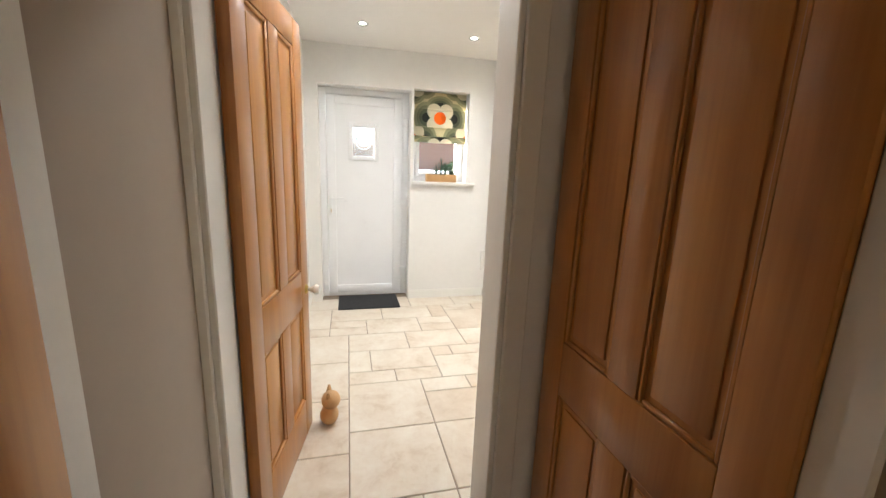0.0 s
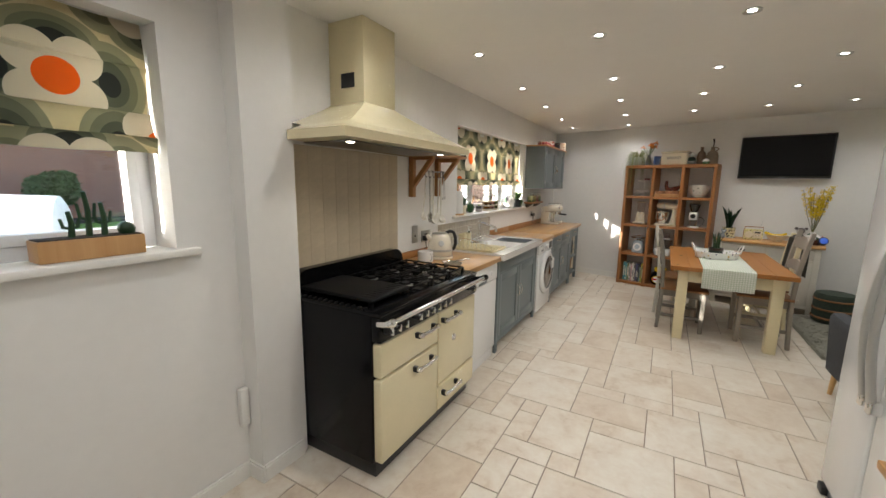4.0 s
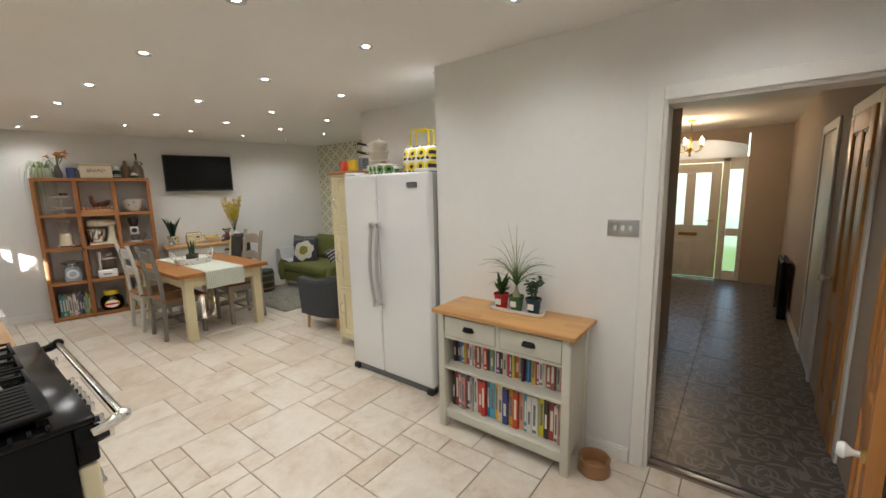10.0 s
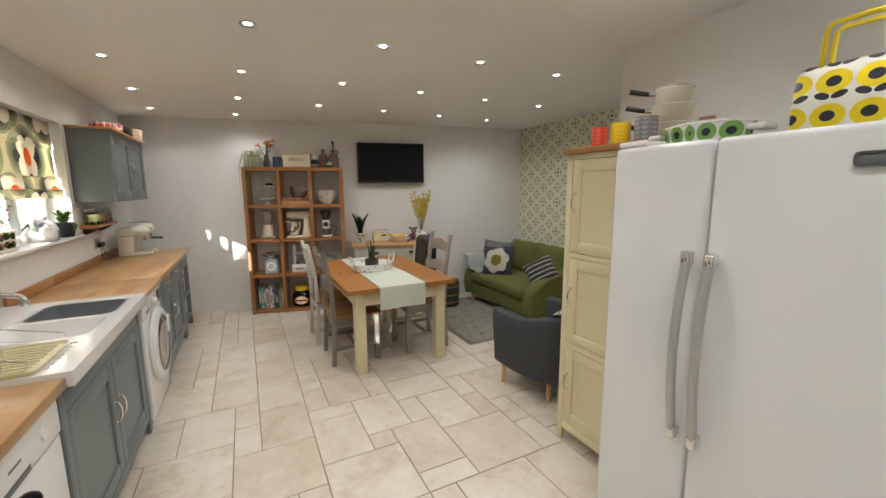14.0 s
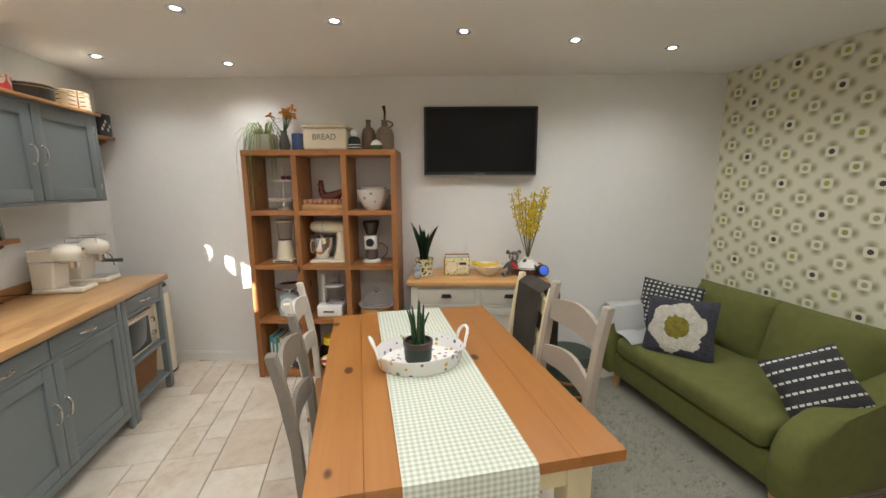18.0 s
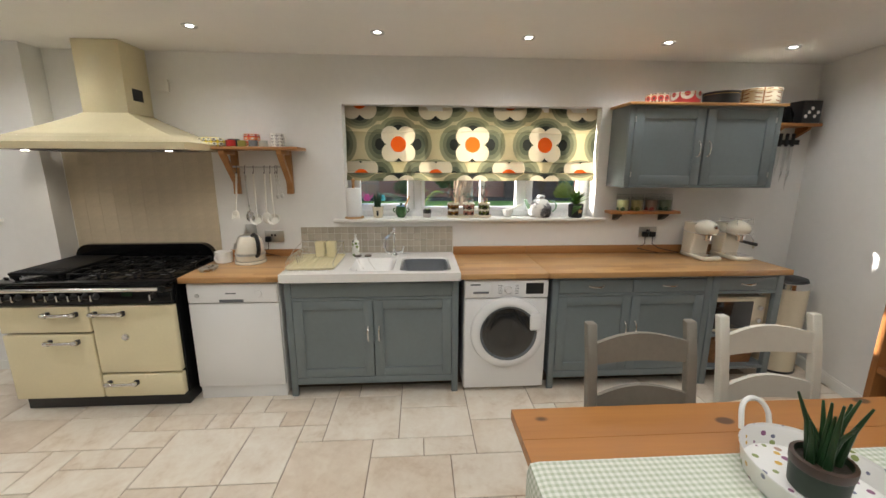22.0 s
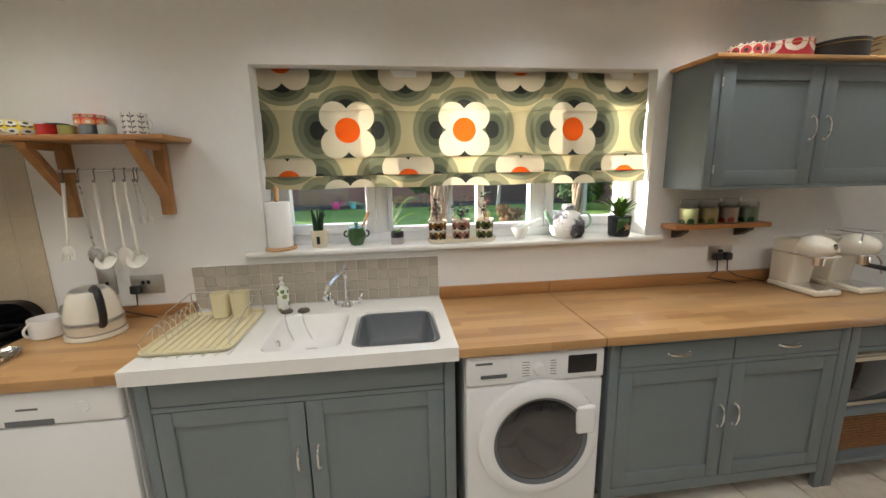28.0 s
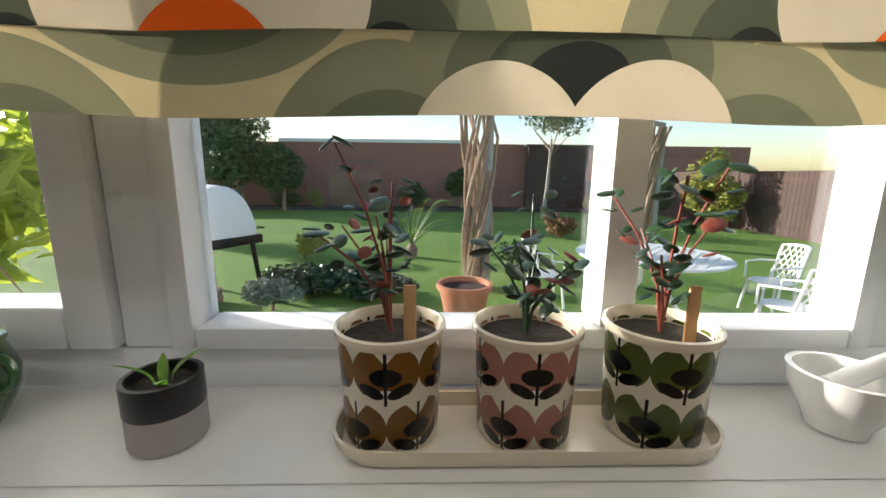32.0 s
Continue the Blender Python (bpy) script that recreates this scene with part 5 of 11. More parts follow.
# ---- dining table ----
TX0, TX1, TY0, TY1, TZ = 1.93, 2.915, 5.055, 6.56, 0.758
e = thing("dining_table", "farmhouse dining table with knotty pine top and cream legs", "table")
bw = (TX1 - TX0) / 6
for i in range(6):
    part("plank", bx(TX0 + i * bw + (0.0004 if i else 0), TY0, TZ - 0.04, TX0 + (i + 1) * bw - (0.0004 if i < 5 else 0), TY1, TZ, 0.0012, 1), TABLEW, e, "knotty pine plank")
ap = bmesh.new()
for b0 in ((TX0 + 0.13, TY0 + 0.07, TX1 - 0.13, TY0 + 0.095), (TX0 + 0.13, TY1 - 0.095, TX1 - 0.13, TY1 - 0.07), (TX0 + 0.085, TY0 + 0.13, TX0 + 0.11, TY1 - 0.13), (TX1 - 0.11, TY0 + 0.13, TX1 - 0.085, TY1 - 0.13)):
    box(ap, b0[0], b0[1], TZ - 0.16, b0[2], b0[3], TZ - 0.04, 0.002)
part("apron", ap, CREAM, e, "cream painted apron")
for x in (TX0 + 0.075, TX1 - 0.165):
    for y in (TY0 + 0.06, TY1 - 0.15):
        part("leg", bx(x, y, 0, x + 0.09, y + 0.09, TZ - 0.04, 0.005), CREAM, e, "square cream painted leg")

# ---- ladder-back chairs: seat towards +x, back at x 0 ----
def chair(label, paint, seat_mat, m, group="chairs round the dining table"):
    e = thing("dining_chair", label, "chair", m, group)
    W, H = 0.44, 1.04
    for y in (0.0, W - 0.04):
        bm = bmesh.new()
        prev = None
        rings = []
        for z, x in ((0, 0.0), (0.25, 0.015), (0.45, 0.02), (0.70, 0.005), (0.9, -0.025), (H, -0.055)):
            rings.append([bm.verts.new(v) for v in ((x, y, z), (x + 0.035, y, z), (x + 0.035, y + 0.04, z), (x, y + 0.04, z))])
        for a, b in zip(rings, rings[1:]):
            for i in range(4):
                bm.faces.new((a[i], a[(i + 1) % 4], b[(i + 1) % 4], b[i]))
        bm.faces.new(rings[-1]); bm.faces.new(list(reversed(rings[0])))
        bmesh.ops.bevel(bm, geom=bm.edges[:], offset=0.004, segments=1, affect="EDGES")
        part("back_post", bm, paint, e)
    for z, x, hgt in ((0.88, -0.024, 0.085), (0.69, 0.008, 0.07)):
        bm = bmesh.new()
        n = 8
        rows = []
        for i in range(n + 1):
            t = i / n
            y = 0.035 + t * (W - 0.07)
            c = math.sin(math.pi * t)
            rows.append([bm.verts.new(v) for v in ((x + 0.008 - 0.025 * c, y, z), (x + 0.026 - 0.025 * c, y, z), (x + 0.020 - 0.025 * c, y, z + hgt + 0.028 * c), (x + 0.002 - 0.025 * c, y, z + hgt + 0.028 * c))])
        for a, b in zip(rows, rows[1:]):
            for i in range(4):
                bm.faces.new((a[i], a[(i + 1) % 4], b[(i + 1) % 4], b[i]))
        bm.faces.new(rows[0]); bm.faces.new(list(reversed(rows[-1])))
        part("back_slat", bm, paint, e)
    part("seat", bx(0.02, -0.005, 0.435, 0.46, W + 0.005, 0.46, 0.008, 3), seat_mat, e, "stained wooden seat")
    bm = bmesh.new()
    box(bm, 0.05, 0.03, 0.365, 0.42, 0.05, 0.436); box(bm, 0.05, W - 0.05, 0.365, 0.42, W - 0.03, 0.436)
    box(bm, 0.40, 0.05, 0.365, 0.42, W - 0.05, 0.436); box(bm, 0.03, 0.05, 0.365, 0.05, W - 0.05, 0.436)
    part("seat_rail", bm, paint, e)
    for y in (0.005, W - 0.045):
        part("front_leg", bx(0.40, y, 0, 0.44, y + 0.04, 0.436, 0.004), paint, e)
        part("stretcher", bx(0.03, y + 0.01, 0.14, 0.41, y + 0.03, 0.17, 0.003), paint, e)
    part("stretcher", bx(0.21, 0.03, 0.145, 0.235, W - 0.03, 0.165, 0.003), paint, e)
    return e


DRAB = plain("dark_taupe_paint", (0.20, 0.18, 0.15), 0.5, var=0.1, scale=6, bump=0.05)
chair("ladder-back dining chair in dark taupe paint with brown seat", DRAB, CHAIRSEAT, pose(1.845, 5.365, 0))
chair("ladder-back dining chair in pale grey paint with brown seat", PALE, CHAIRSEAT, pose(1.80, 5.935, 0))
chair("ladder-back dining chair in taupe paint with brown seat", TAUPE, CHAIRSEAT, pose(2.985, 5.765, 0, 0, 0, 180) @ Matrix.Diagonal((1.0, 1.0, 1.085, 1.0)))
chair("ladder-back dining chair in cream paint with brown seat", CREAM, CHAIRSEAT, pose(3.065, 6.345, 0, 0, 0, 180))
e = thing("chair_cover", "dark brown fabric cover hung over the cream chair back", "chair cover", pose(3.065, 6.345, 0, 0, 0, 180))
bm = bmesh.new()
rows = []
for k in range(13):
    y = 0.062 + 0.30 * k / 12
    w = 0.003 * math.sin(k * 1.1)
    rows.append([bm.verts.new(v) for v in ((-0.110 + w, y, 0.60), (-0.112 + w, y, 0.85), (-0.112, y, 0.99), (-0.095, y, 1.025), (-0.045, y, 1.03), (0.005, y, 1.0), (0.026 + w, y, 0.8), (0.040 + w, y, 0.60))])
for a, b in zip(rows, rows[1:]):
    for i in range(7):
        bm.faces.new((a[i], a[i + 1], b[i + 1], b[i]))
bmesh.ops.solidify(bm, geom=bm.faces[:], thickness=0.006)
part("fabric", bm, plain("dark_brown_fabric", (0.11, 0.10, 0.082), 0.95, var=0.25, bump=0.4, bscale=300), e)

# runner
e = thing("table_runner", "pale green gingham runner along the dining table", "table runner", pose(2.405, 5.9, 0))
bm = bmesh.new()
pr = [(-1.0, 0.0)]
ys = [TY0 - 0.012 - 5.9] * 3 + [TY0 - 0.004 - 5.9, TY0 + 0.02 - 5.9] + [TY0 + 0.02 - 5.9 + (TY1 - TY0 - 0.04) * k / 14 for k in range(1, 15)] + [TY1 + 0.006 - 5.9, TY1 + 0.014 - 5.9, TY1 + 0.014 - 5.9]
zs = [TZ - 0.19, TZ - 0.12, TZ - 0.03, TZ - 0.002, TZ + 0.003] + [TZ + 0.003] * 14 + [TZ, TZ - 0.03, TZ - 0.19]
rings = []
nr = len(ys)
for k, (y, z) in enumerate(zip(ys, zs)):
    wave = TZ - z > 0.02 and y < 0
    oy = 0.0025 if k > nr - 4 else (-0.0025 if k < 4 else 0.0)
    oz = 0.0 if (k < 3 or k > nr - 3) else 0.0025
    top = [(-0.205 + 0.041 * q, y - (0.006 * math.sin(q * 0.9) if wave else 0) + oy, z + 0.002 + oz) for q in range(11)]
    low = [(p[0], p[1] - oy, p[2] - oz) for p in top]
    rings.append(top + low[::-1])
loft(bm, rings, True, True)
part("cloth", bm, GINGHAM, e)

# tray with plant
SPOTS = dots_material("spotted_enamel", (0.80, 0.79, 0.76), [(0.30, 0.30, 0.36), (0.22, 0.08, 0.16), (0.62, 0.38, 0.05), (0.25, 0.30, 0.10), (0.16, 0.17, 0.24), (0.42, 0.26, 0.20)], 0.034, 0.21)
e = thing("serving_tray", "oval white tray with coloured spots on the table runner", "tray", pose(2.365, 5.80, TZ + 0.0085, 0, 0, -84))
bm = bmesh.new()
sc = Matrix.Diagonal((0.165, 0.205, 1, 1))
lathe(bm, [(0, 0.0), (0.93, 0.0), (0.95, 0.004), (1.0, 0.065), (1.012, 0.072), (1.02, 0.068), (0.985, 0.062), (0.935, 0.009), (0, 0.006)], 48, sc)
part("bowl", bm, SPOTS, e, "white with coloured spots")
for s in (-1, 1):
    part("handle", rod(arc(-1, 1, 14, lambda q: (0.065 * q * (1.15 - 0.35 * q * q), s * (0.203 + 0.03 * (1 - q * q)), 0.062 + 0.082 * (1 - q * q) ** 0.6)), 0.0078, 8), CERAMIC, e, "white loop handle")
e = thing("potted_plant", "spiky green succulent in a dark green glazed pot", "plant", pose(2.355, 5.79, TZ + 0.016))
part("pot", turned([(0, 0), (0.054, 0.0)] + [(0.061 + 0.0016 * (k % 2) + 0.004 * k / 13, 0.008 + 0.005 * k) for k in range(14)] + [(0.066, 0.100), (0.060, 0.102), (0.058, 0.085), (0, 0.083)], 32), plain("dark_green_glaze", (0.014, 0.028, 0.016), 0.45, var=0.4), e, "ribbed dark green stoneware")
part("glaze_band", turned([(0.0665, 0.074), (0.069, 0.078), (0.0695, 0.101), (0.060, 0.1035), (0.060, 0.098)], 28), plain("brown_rim_glaze", (0.05, 0.028, 0.018), 0.4, var=0.3), e, "brown glazed rim")
part("soil", turned([(0, 0.086), (0.058, 0.085), (0.058, 0.08)], 20), SOIL, e)
rs = random.Random(5)
for k in range(11):
    a, r = rs.uniform(0, 6.28), rs.uniform(0.0, 0.035)
    hgt = rs.uniform(0.13, 0.20)
    lean = rs.uniform(0.0, 0.05)
    x0, y0 = r * math.cos(a), r * math.sin(a)
    part("leaf", rod([(x0, y0, 0.08), (x0 + lean * 0.4 * math.cos(a), y0 + lean * 0.4 * math.sin(a), 0.08 + hgt * 0.6), (x0 + lean * math.cos(a), y0 + lean * math.sin(a), 0.08 + hgt)], 0.011, 7, 0.003), LEAFD, e)

# ---- cube shelf unit against the far wall (x along the wall, front towards -y) ----
SU0, SU1, SV, SH = 1.355, 2.535, -0.325, 1.845
e = thing("shelf_unit", "stained pine cube shelf unit with twelve compartments", "shelf unit", TVM)
T = 0.042
cw = (SU1 - SU0 - 4 * T) / 3
ZB = [0.045, 0.505, 0.955, 1.385, SH - T]
for k in range(4):
    u = SU0 + k * (cw + T)
    part("upright", bx(u, SV, 0, u + T, -0.012, SH - T, 0.002, 1), SHELFW, e)
part("top_board", bx(SU0, SV - 0.003, SH - T, SU1, -0.012, SH, 0.003, 1), SHELFX, e)
for k in range(3):
    u = SU0 + T + k * (cw + T)
    for z in ZB[:4]:
        part("shelf_board", bx(u, SV + 0.003, z - 0.036, u + cw, -0.012, z, 0.001, 1), SHELFX, e)


def U(k, f=0.5):
    return SU0 + T + k * (cw + T) + cw * f


def at_shelf(k, f, v, z, rz=0.0):
    return TVM @ pose(U(k, f), v, z + 0.001, 0, 0, rz)


def book_row(parent_name, label, m, widths, heights, depth, cols, seed, lean=0.0):
    """Upright books side by side along x, spines towards -y, each a thing of its own."""
    r = random.Random(seed)
    x = 0.0
    for i, w in enumerate(widths):
        hgt = heights[i % len(heights)] * r.uniform(0.94, 1.04)
        b = thing("book", label, "book", m @ pose(x, 0, 0, 0, 0, 0), parent_name)
        c = cols[i % len(cols)]
        dp = depth * r.uniform(0.85, 1.0)
        cover = book_mat(c)
        bm = bmesh.new()
        box(bm, 0.0004, -dp, 0, 0.0028, 0, hgt)
        box(bm, w - 0.0028, -dp, 0, w - 0.0004, 0, hgt)
        box(bm, 0.0028, -dp - 0.001, 0, w - 0.0028, -dp + 0.002, hgt)
        part("cover", bm, cover, b)
        part("pages", bx(0.003, -dp + 0.003, 0.004, w - 0.003, -0.003, hgt - 0.004), PAPER, b)
        bar = r.choice((0, 1, 2))
        if w > 0.017:
            tb_ = bmesh.new()
            box(tb_, w * 0.28, -dp - 0.0016, hgt * 0.25, w * 0.72, -dp - 0.0008, hgt * (0.8 if bar else 0.6))
            if bar == 2:
                box(tb_, w * 0.15, -dp - 0.0016, hgt * 0.06, w * 0.85, -dp - 0.0008, hgt * 0.14)
            lum = sum(c)
            part("spine_title", tb_, PAPER if lum < 0.9 else GREYC, b)
        x += w + 0.0006
    return x


BOOKM = {}
PAPER = plain("paper_edge", (0.72, 0.68, 0.58), 0.8, var=0.06)


def book_mat(c):
    if c not in BOOKM:
        BOOKM[c] = plain("book_cover", c, 0.45, var=0.1, scale=20)
    return BOOKM[c]


# top of the unit
e = thing("spider_plant", "trailing green spider plant in a pale planter", "plant", at_shelf(0, 0.2, -0.17, SH))
part("planter", bx(-0.10, -0.06, 0, 0.10, 0.06, 0.13, 0.012), plain("sage_ceramic", (0.42, 0.47, 0.38), 0.35), e)
part("soil", bx(-0.09, -0.05, 0.125, 0.09, 0.05, 0.132), SOIL, e)
rs = random.Random(11)
SPID = plain("spider_leaf", (0.24, 0.29, 0.10), 0.5, var=0.3, scale=40, rnd=0.4)
for k in range(64):
    a = rs.uniform(0, 6.28)
    L = rs.uniform(0.28, 0.60) if math.sin(a) < 0.3 or math.cos(a) < 0 else rs.uniform(0.12, 0.2)
    dx, dy = math.cos(a), math.sin(a) * 0.8 - 0.15
    rise = rs.uniform(0.05, 0.16)
    out = rs.uniform(0.06, 0.17)
    if dy > 0:
        dy *= 0.4
    pts = arc(0, 1, 7, lambda t: (dx * (0.05 + out * min(1, t * 1.6)), dy * (0.04 + out * min(1, t * 1.6)), max(0.13 + rise * 4 * t * (1 - t) - L * t * t, -0.5 if dy < -0.5 or dx < -0.6 else 0.01)))
    bm = bmesh.new()
    rows = []
    for i, p in enumerate(pts):
        w = 0.006 * (1 - i / 8)
        rows.append((bm.verts.new((p[0] - dy * w, p[1] + dx * w, p[2])), bm.verts.new((p[0], p[1], p[2] - 0.002)), bm.verts.new((p[0] + dy * w, p[1] - dx * w, p[2]))))
    for a_, b_ in zip(rows, rows[1:]):
        bm.faces.new((a_[0], a_[1], b_[1], b_[0])); bm.faces.new((a_[1], a_[2], b_[2], b_[1]))
    part("leaf", bm, SPID, e)
e = thing("vase_of_flowers", "orange flowers in a small dark vase", "flowers", at_shelf(0, 0.62, -0.10, SH))
part("vase", turned([(0, 0), (0.035, 0), (0.045, 0.05), (0.03, 0.12), (0.022, 0.15), (0.028, 0.165), (0.020, 0.165), (0, 0.15)], 20), GREYC, e)
ORF = plain("orange_petal", (0.72, 0.24, 0.02), 0.6, var=0.3, scale=40, rnd=0.4)
for k in range(9):
    a, rr, hh = rs.uniform(0, 6.28), rs.uniform(0.02, 0.12), rs.uniform(0.24, 0.33)
    tip = Vector((rr * math.cos(a), rr * math.sin(a) * 0.6, hh))
    part("stem", rod([(0, 0, 0.14), tip * 0.7 + Vector((0, 0, 0.03)), tip], 0.003, 5), LEAF, e)
    bm = bmesh.new()
    for j in range(6):
        m = Matrix.Translation(tip) @ pose(0, 0, 0, rs.uniform(-40, 40), rs.uniform(-40, 40), j * 60)
        o = bmesh.ops.create_uvsphere(bm, u_segments=7, v_segments=5, radius=0.018)
        bmesh.ops.transform(bm, matrix=m @ Matrix.Translation((0.022, 0, 0.004)) @ Matrix.Diagonal((1.2, 0.7, 0.28, 1)), verts=o["verts"])
    part("bloom", bm, ORF, e)


def mug(name, label, m, body, r=0.042, h=0.09, handle=None, taper=1.0, cat="mug"):
    e = thing(name, label, cat, m)
    part("body", turned([(0, 0), (r * taper * 0.9, 0), (r * taper, 0.004), (r, h - 0.003), (r - 0.001, h), (r - 0.005, h), (r * taper - 0.005, 0.008), (0, 0.007)], 28), body, e)
    if handle is not False:
        part("handle", rod(arc(-1.2, 1.2, 10, lambda a: (r * 0.92 + 0.028 * math.cos(a * 1.15), 0, h * 0.52 + h * 0.34 * math.sin(a))), 0.0052, 8), handle or body, e)
    return e


BLUEC = plain("blue_glaze", (0.03, 0.06, 0.16), 0.25, var=0.25, scale=14, coat=0.5)
mug("jug", "dark blue glazed jug on the shelf unit", at_shelf(0, 1.02, -0.14, SH, -20), BLUEC, 0.055, 0.135, cat="jug")
mug("jug", "smoky glass jug beside the blue jug", at_shelf(1, 0.02, -0.13, SH, 30), plain("smoked_glass", (0.10, 0.11, 0.11), 0.12, coat=0.6), 0.05, 0.10, cat="jug")
e = thing("bread_bin", "cream enamel bread bin with lettering and lid", "bread bin", at_shelf(1, 0.62, -0.16, SH))
part("box", bx(-0.165, -0.115, 0, 0.165, 0.115, 0.165, 0.018, 3), CREAMC, e)
lid = part("lid", bx(-0.172, -0.122, 0.165, 0.172, 0.122, 0.19, 0.012, 3), CREAMC, e)
part("knob", rod(arc(-1, 1, 8, lambda q: (0.03 * q, 0, 0.19 + 0.022 * (1 - q * q))), 0.005, 8), CREAMC, lid)
text_mesh("lettering", "BREAD", 0.06, plain("grey_print", (0.10, 0.09, 0.08), 0.6), e, pose(0.0, -0.1158, 0.095, 90, 0, 0), "dark printed lettering")
e = thing("ornament", "dark green figure ornament with white head", "ornament", at_shelf(2, 0.12, -0.19, SH))
part("body", turned([(0, 0), (0.052, 0), (0.055, 0.02), (0.045, 0.09), (0.03, 0.105), (0, 0.108)], 18), plain("bottle_green", (0.012, 0.03, 0.018), 0.5), e)
bm = bmesh.new()
for z in (0.018, 0.038):
    lathe(bm, [(0.0555, z), (0.0565, z + 0.004), (0.0545, z + 0.008)], 18)
part("stripe", bm, CERAMIC, e)
part("head", (lambda b: (ball(b, (0, 0, 0.132), 0.033, 14), b)[1])(bmesh.new()), CERAMIC, e)
JAR = [(0, 0), (0.052, 0), (0.056, 0.01), (0.056, 0.12), (0.045, 0.165), (0.02, 0.19), (0.018, 0.225), (0.024, 0.232), (0.02, 0.24), (0.0, 0.238)]
part("body", turned(JAR, 24), STONE, thing("stoneware_bottle", "brown stoneware bottle on the shelf unit", "bottle", at_shelf(2, 0.42, -0.13, SH)))
e = thing("stoneware_flagon", "two-tone brown stoneware flagon with handle and stem", "flagon", at_shelf(2, 0.80, -0.13, SH))
part("body", turned([(r_ * 1.3, z_) for r_, z_ in JAR[:7]] + [(0.03, 0.235), (0, 0.232)], 24), plain("buff_stoneware", (0.20, 0.15, 0.10), 0.4, var=0.25, scale=10), e)
part("neck_handle", rod(arc(-1, 1, 8, lambda q: (0.03 + 0.035 * (1 - q * q), 0, 0.205 + 0.025 * q)), 0.007, 8), STONE, e)
part("stem", rod([(0, 0, 0.22), (0.005, 0, 0.30), (-0.004, 0, 0.345)], 0.006, 6, 0.014), plain("dry_stem", (0.05, 0.035, 0.025), 0.9), e)
e = thing("ceramic_cupcake", "small green and white ceramic cupcake pot", "ornament", at_shelf(2, 0.66, -0.245, SH))
part("cup", turned([(0, 0), (0.035, 0), (0.045, 0.035), (0, 0.035)], 20), GREENC, e)
part("icing", turned([(0.045, 0.035), (0.047, 0.045), (0.035, 0.055), (0.037, 0.06), (0.02, 0.072), (0, 0.082)], 20), CERAMIC, e)

# compartments
e = thing("cake_stand", "two-tier white ceramic cake stand", "cake stand", at_shelf(0, 0.58, -0.16, ZB[3]))
part("foot", turned([(0, 0), (0.05, 0), (0.045, 0.012), (0.015, 0.03), (0.014, 0.06), (0, 0.06)], 20), CERAMIC, e)
part("lower_plate", turned([(0, 0.06), (0.105, 0.066), (0.12, 0.085), (0.116, 0.088), (0.10, 0.074), (0, 0.068)], 28), CERAMIC, e)
part("rod", rod([(0, 0, 0.065), (0, 0, 0.34)], 0.005, 8), CERAMIC, e)
part("upper_plate", turned([(0, 0.215), (0.075, 0.219), (0.09, 0.235), (0.086, 0.238), (0.072, 0.227), (0, 0.222)], 28), CERAMIC, e)
bm = bmesh.new()
for s in (-1, 1):
    ball(bm, (0.035 + 0.022 * s, 0, 0.255), 0.02, 10, (1.2, 0.5, 0.9))
ball(bm, (0.035, 0, 0.255), 0.009, 8)
part("bow", bm, plain("dark_red_ribbon", (0.10, 0.012, 0.015), 0.7), e)
e = thing("egg_rack", "wooden egg rack holding rows of brown eggs", "egg rack", at_shelf(1, 0.5, -0.235, ZB[3]))
part("rack", bx(-0.165, -0.04, 0, 0.165, 0.045, 0.045, 0.004), WOODT, e)
EGG = plain("brown_egg", (0.46, 0.22, 0.11), 0.5, var=0.12, rnd=0.3)
egg_me = mesh_of((lambda b: (ball(b, (0, 0, 0.018), 0.0205, 10, (1, 1, 1.25)), b)[1])(bmesh.new()), "egg", EGG)
for i in range(8):
    for j in range(2):
        o = new("egg", egg_me)
        o.parent, o.location = e, (-0.142 + i * 0.0405, -0.018 + j * 0.042, 0.045)
e = thing("hen_ornament", "dark red-brown glazed hen ornament", "ornament", at_shelf(1, 0.62, -0.12, ZB[3]))
bm = bmesh.new()
rings = []
for i in range(11):
    t = i / 10
    cx = -0.10 + 0.20 * t
    r = 0.058 * math.sin(math.pi * min(1, t * 0.92 + 0.06)) ** 0.7
    cz = 0.085 + 0.045 * (t - 0.35) ** 2 * 4
    rings.append([(cx, r * 0.75 * math.cos(a), cz + r * math.sin(a)) for a in [k * math.pi / 6 for k in range(12)]])
loft(bm, rings, True, True)
tube(bm, [(-0.075, 0, 0.11), (-0.095, 0, 0.155), (-0.092, 0, 0.19)], 0.032, 10, True, 0.02)
ball(bm, (-0.094, 0, 0.20), 0.024, 10)
for q in range(3):
    ball(bm, (-0.107 + 0.013 * q, 0, 0.226), 0.008, 6)
tube(bm, [(-0.11, 0, 0.2), (-0.13, 0, 0.195)], 0.008, 6, True, 0.001)
lathe(bm, [(0, 0), (0.055, 0), (0.05, 0.02), (0.03, 0.045), (0, 0.05)], 16)
part("body", bm, plain("oxblood_glaze", (0.13, 0.028, 0.014), 0.25, var=0.3, scale=30, coat=0.5), e)
BOWLP = dots_material("flower_print_china", (0.80, 0.78, 0.74), [(0.30, 0.32, 0.26), (0.45, 0.28, 0.26), (0.35, 0.38, 0.36)], 0.055, 0.16)
e = thing("mixing_bowls", "stacked white mixing bowls with small printed flowers", "bowl", at_shelf(2, 0.5, -0.16, ZB[3]))
part("bowl", turned([(0, 0), (0.06, 0), (0.065, 0.008), (0.11, 0.07), (0.132, 0.155), (0.136, 0.16), (0.128, 0.16), (0.105, 0.075), (0.055, 0.018), (0, 0.016)], 32), BOWLP, e)
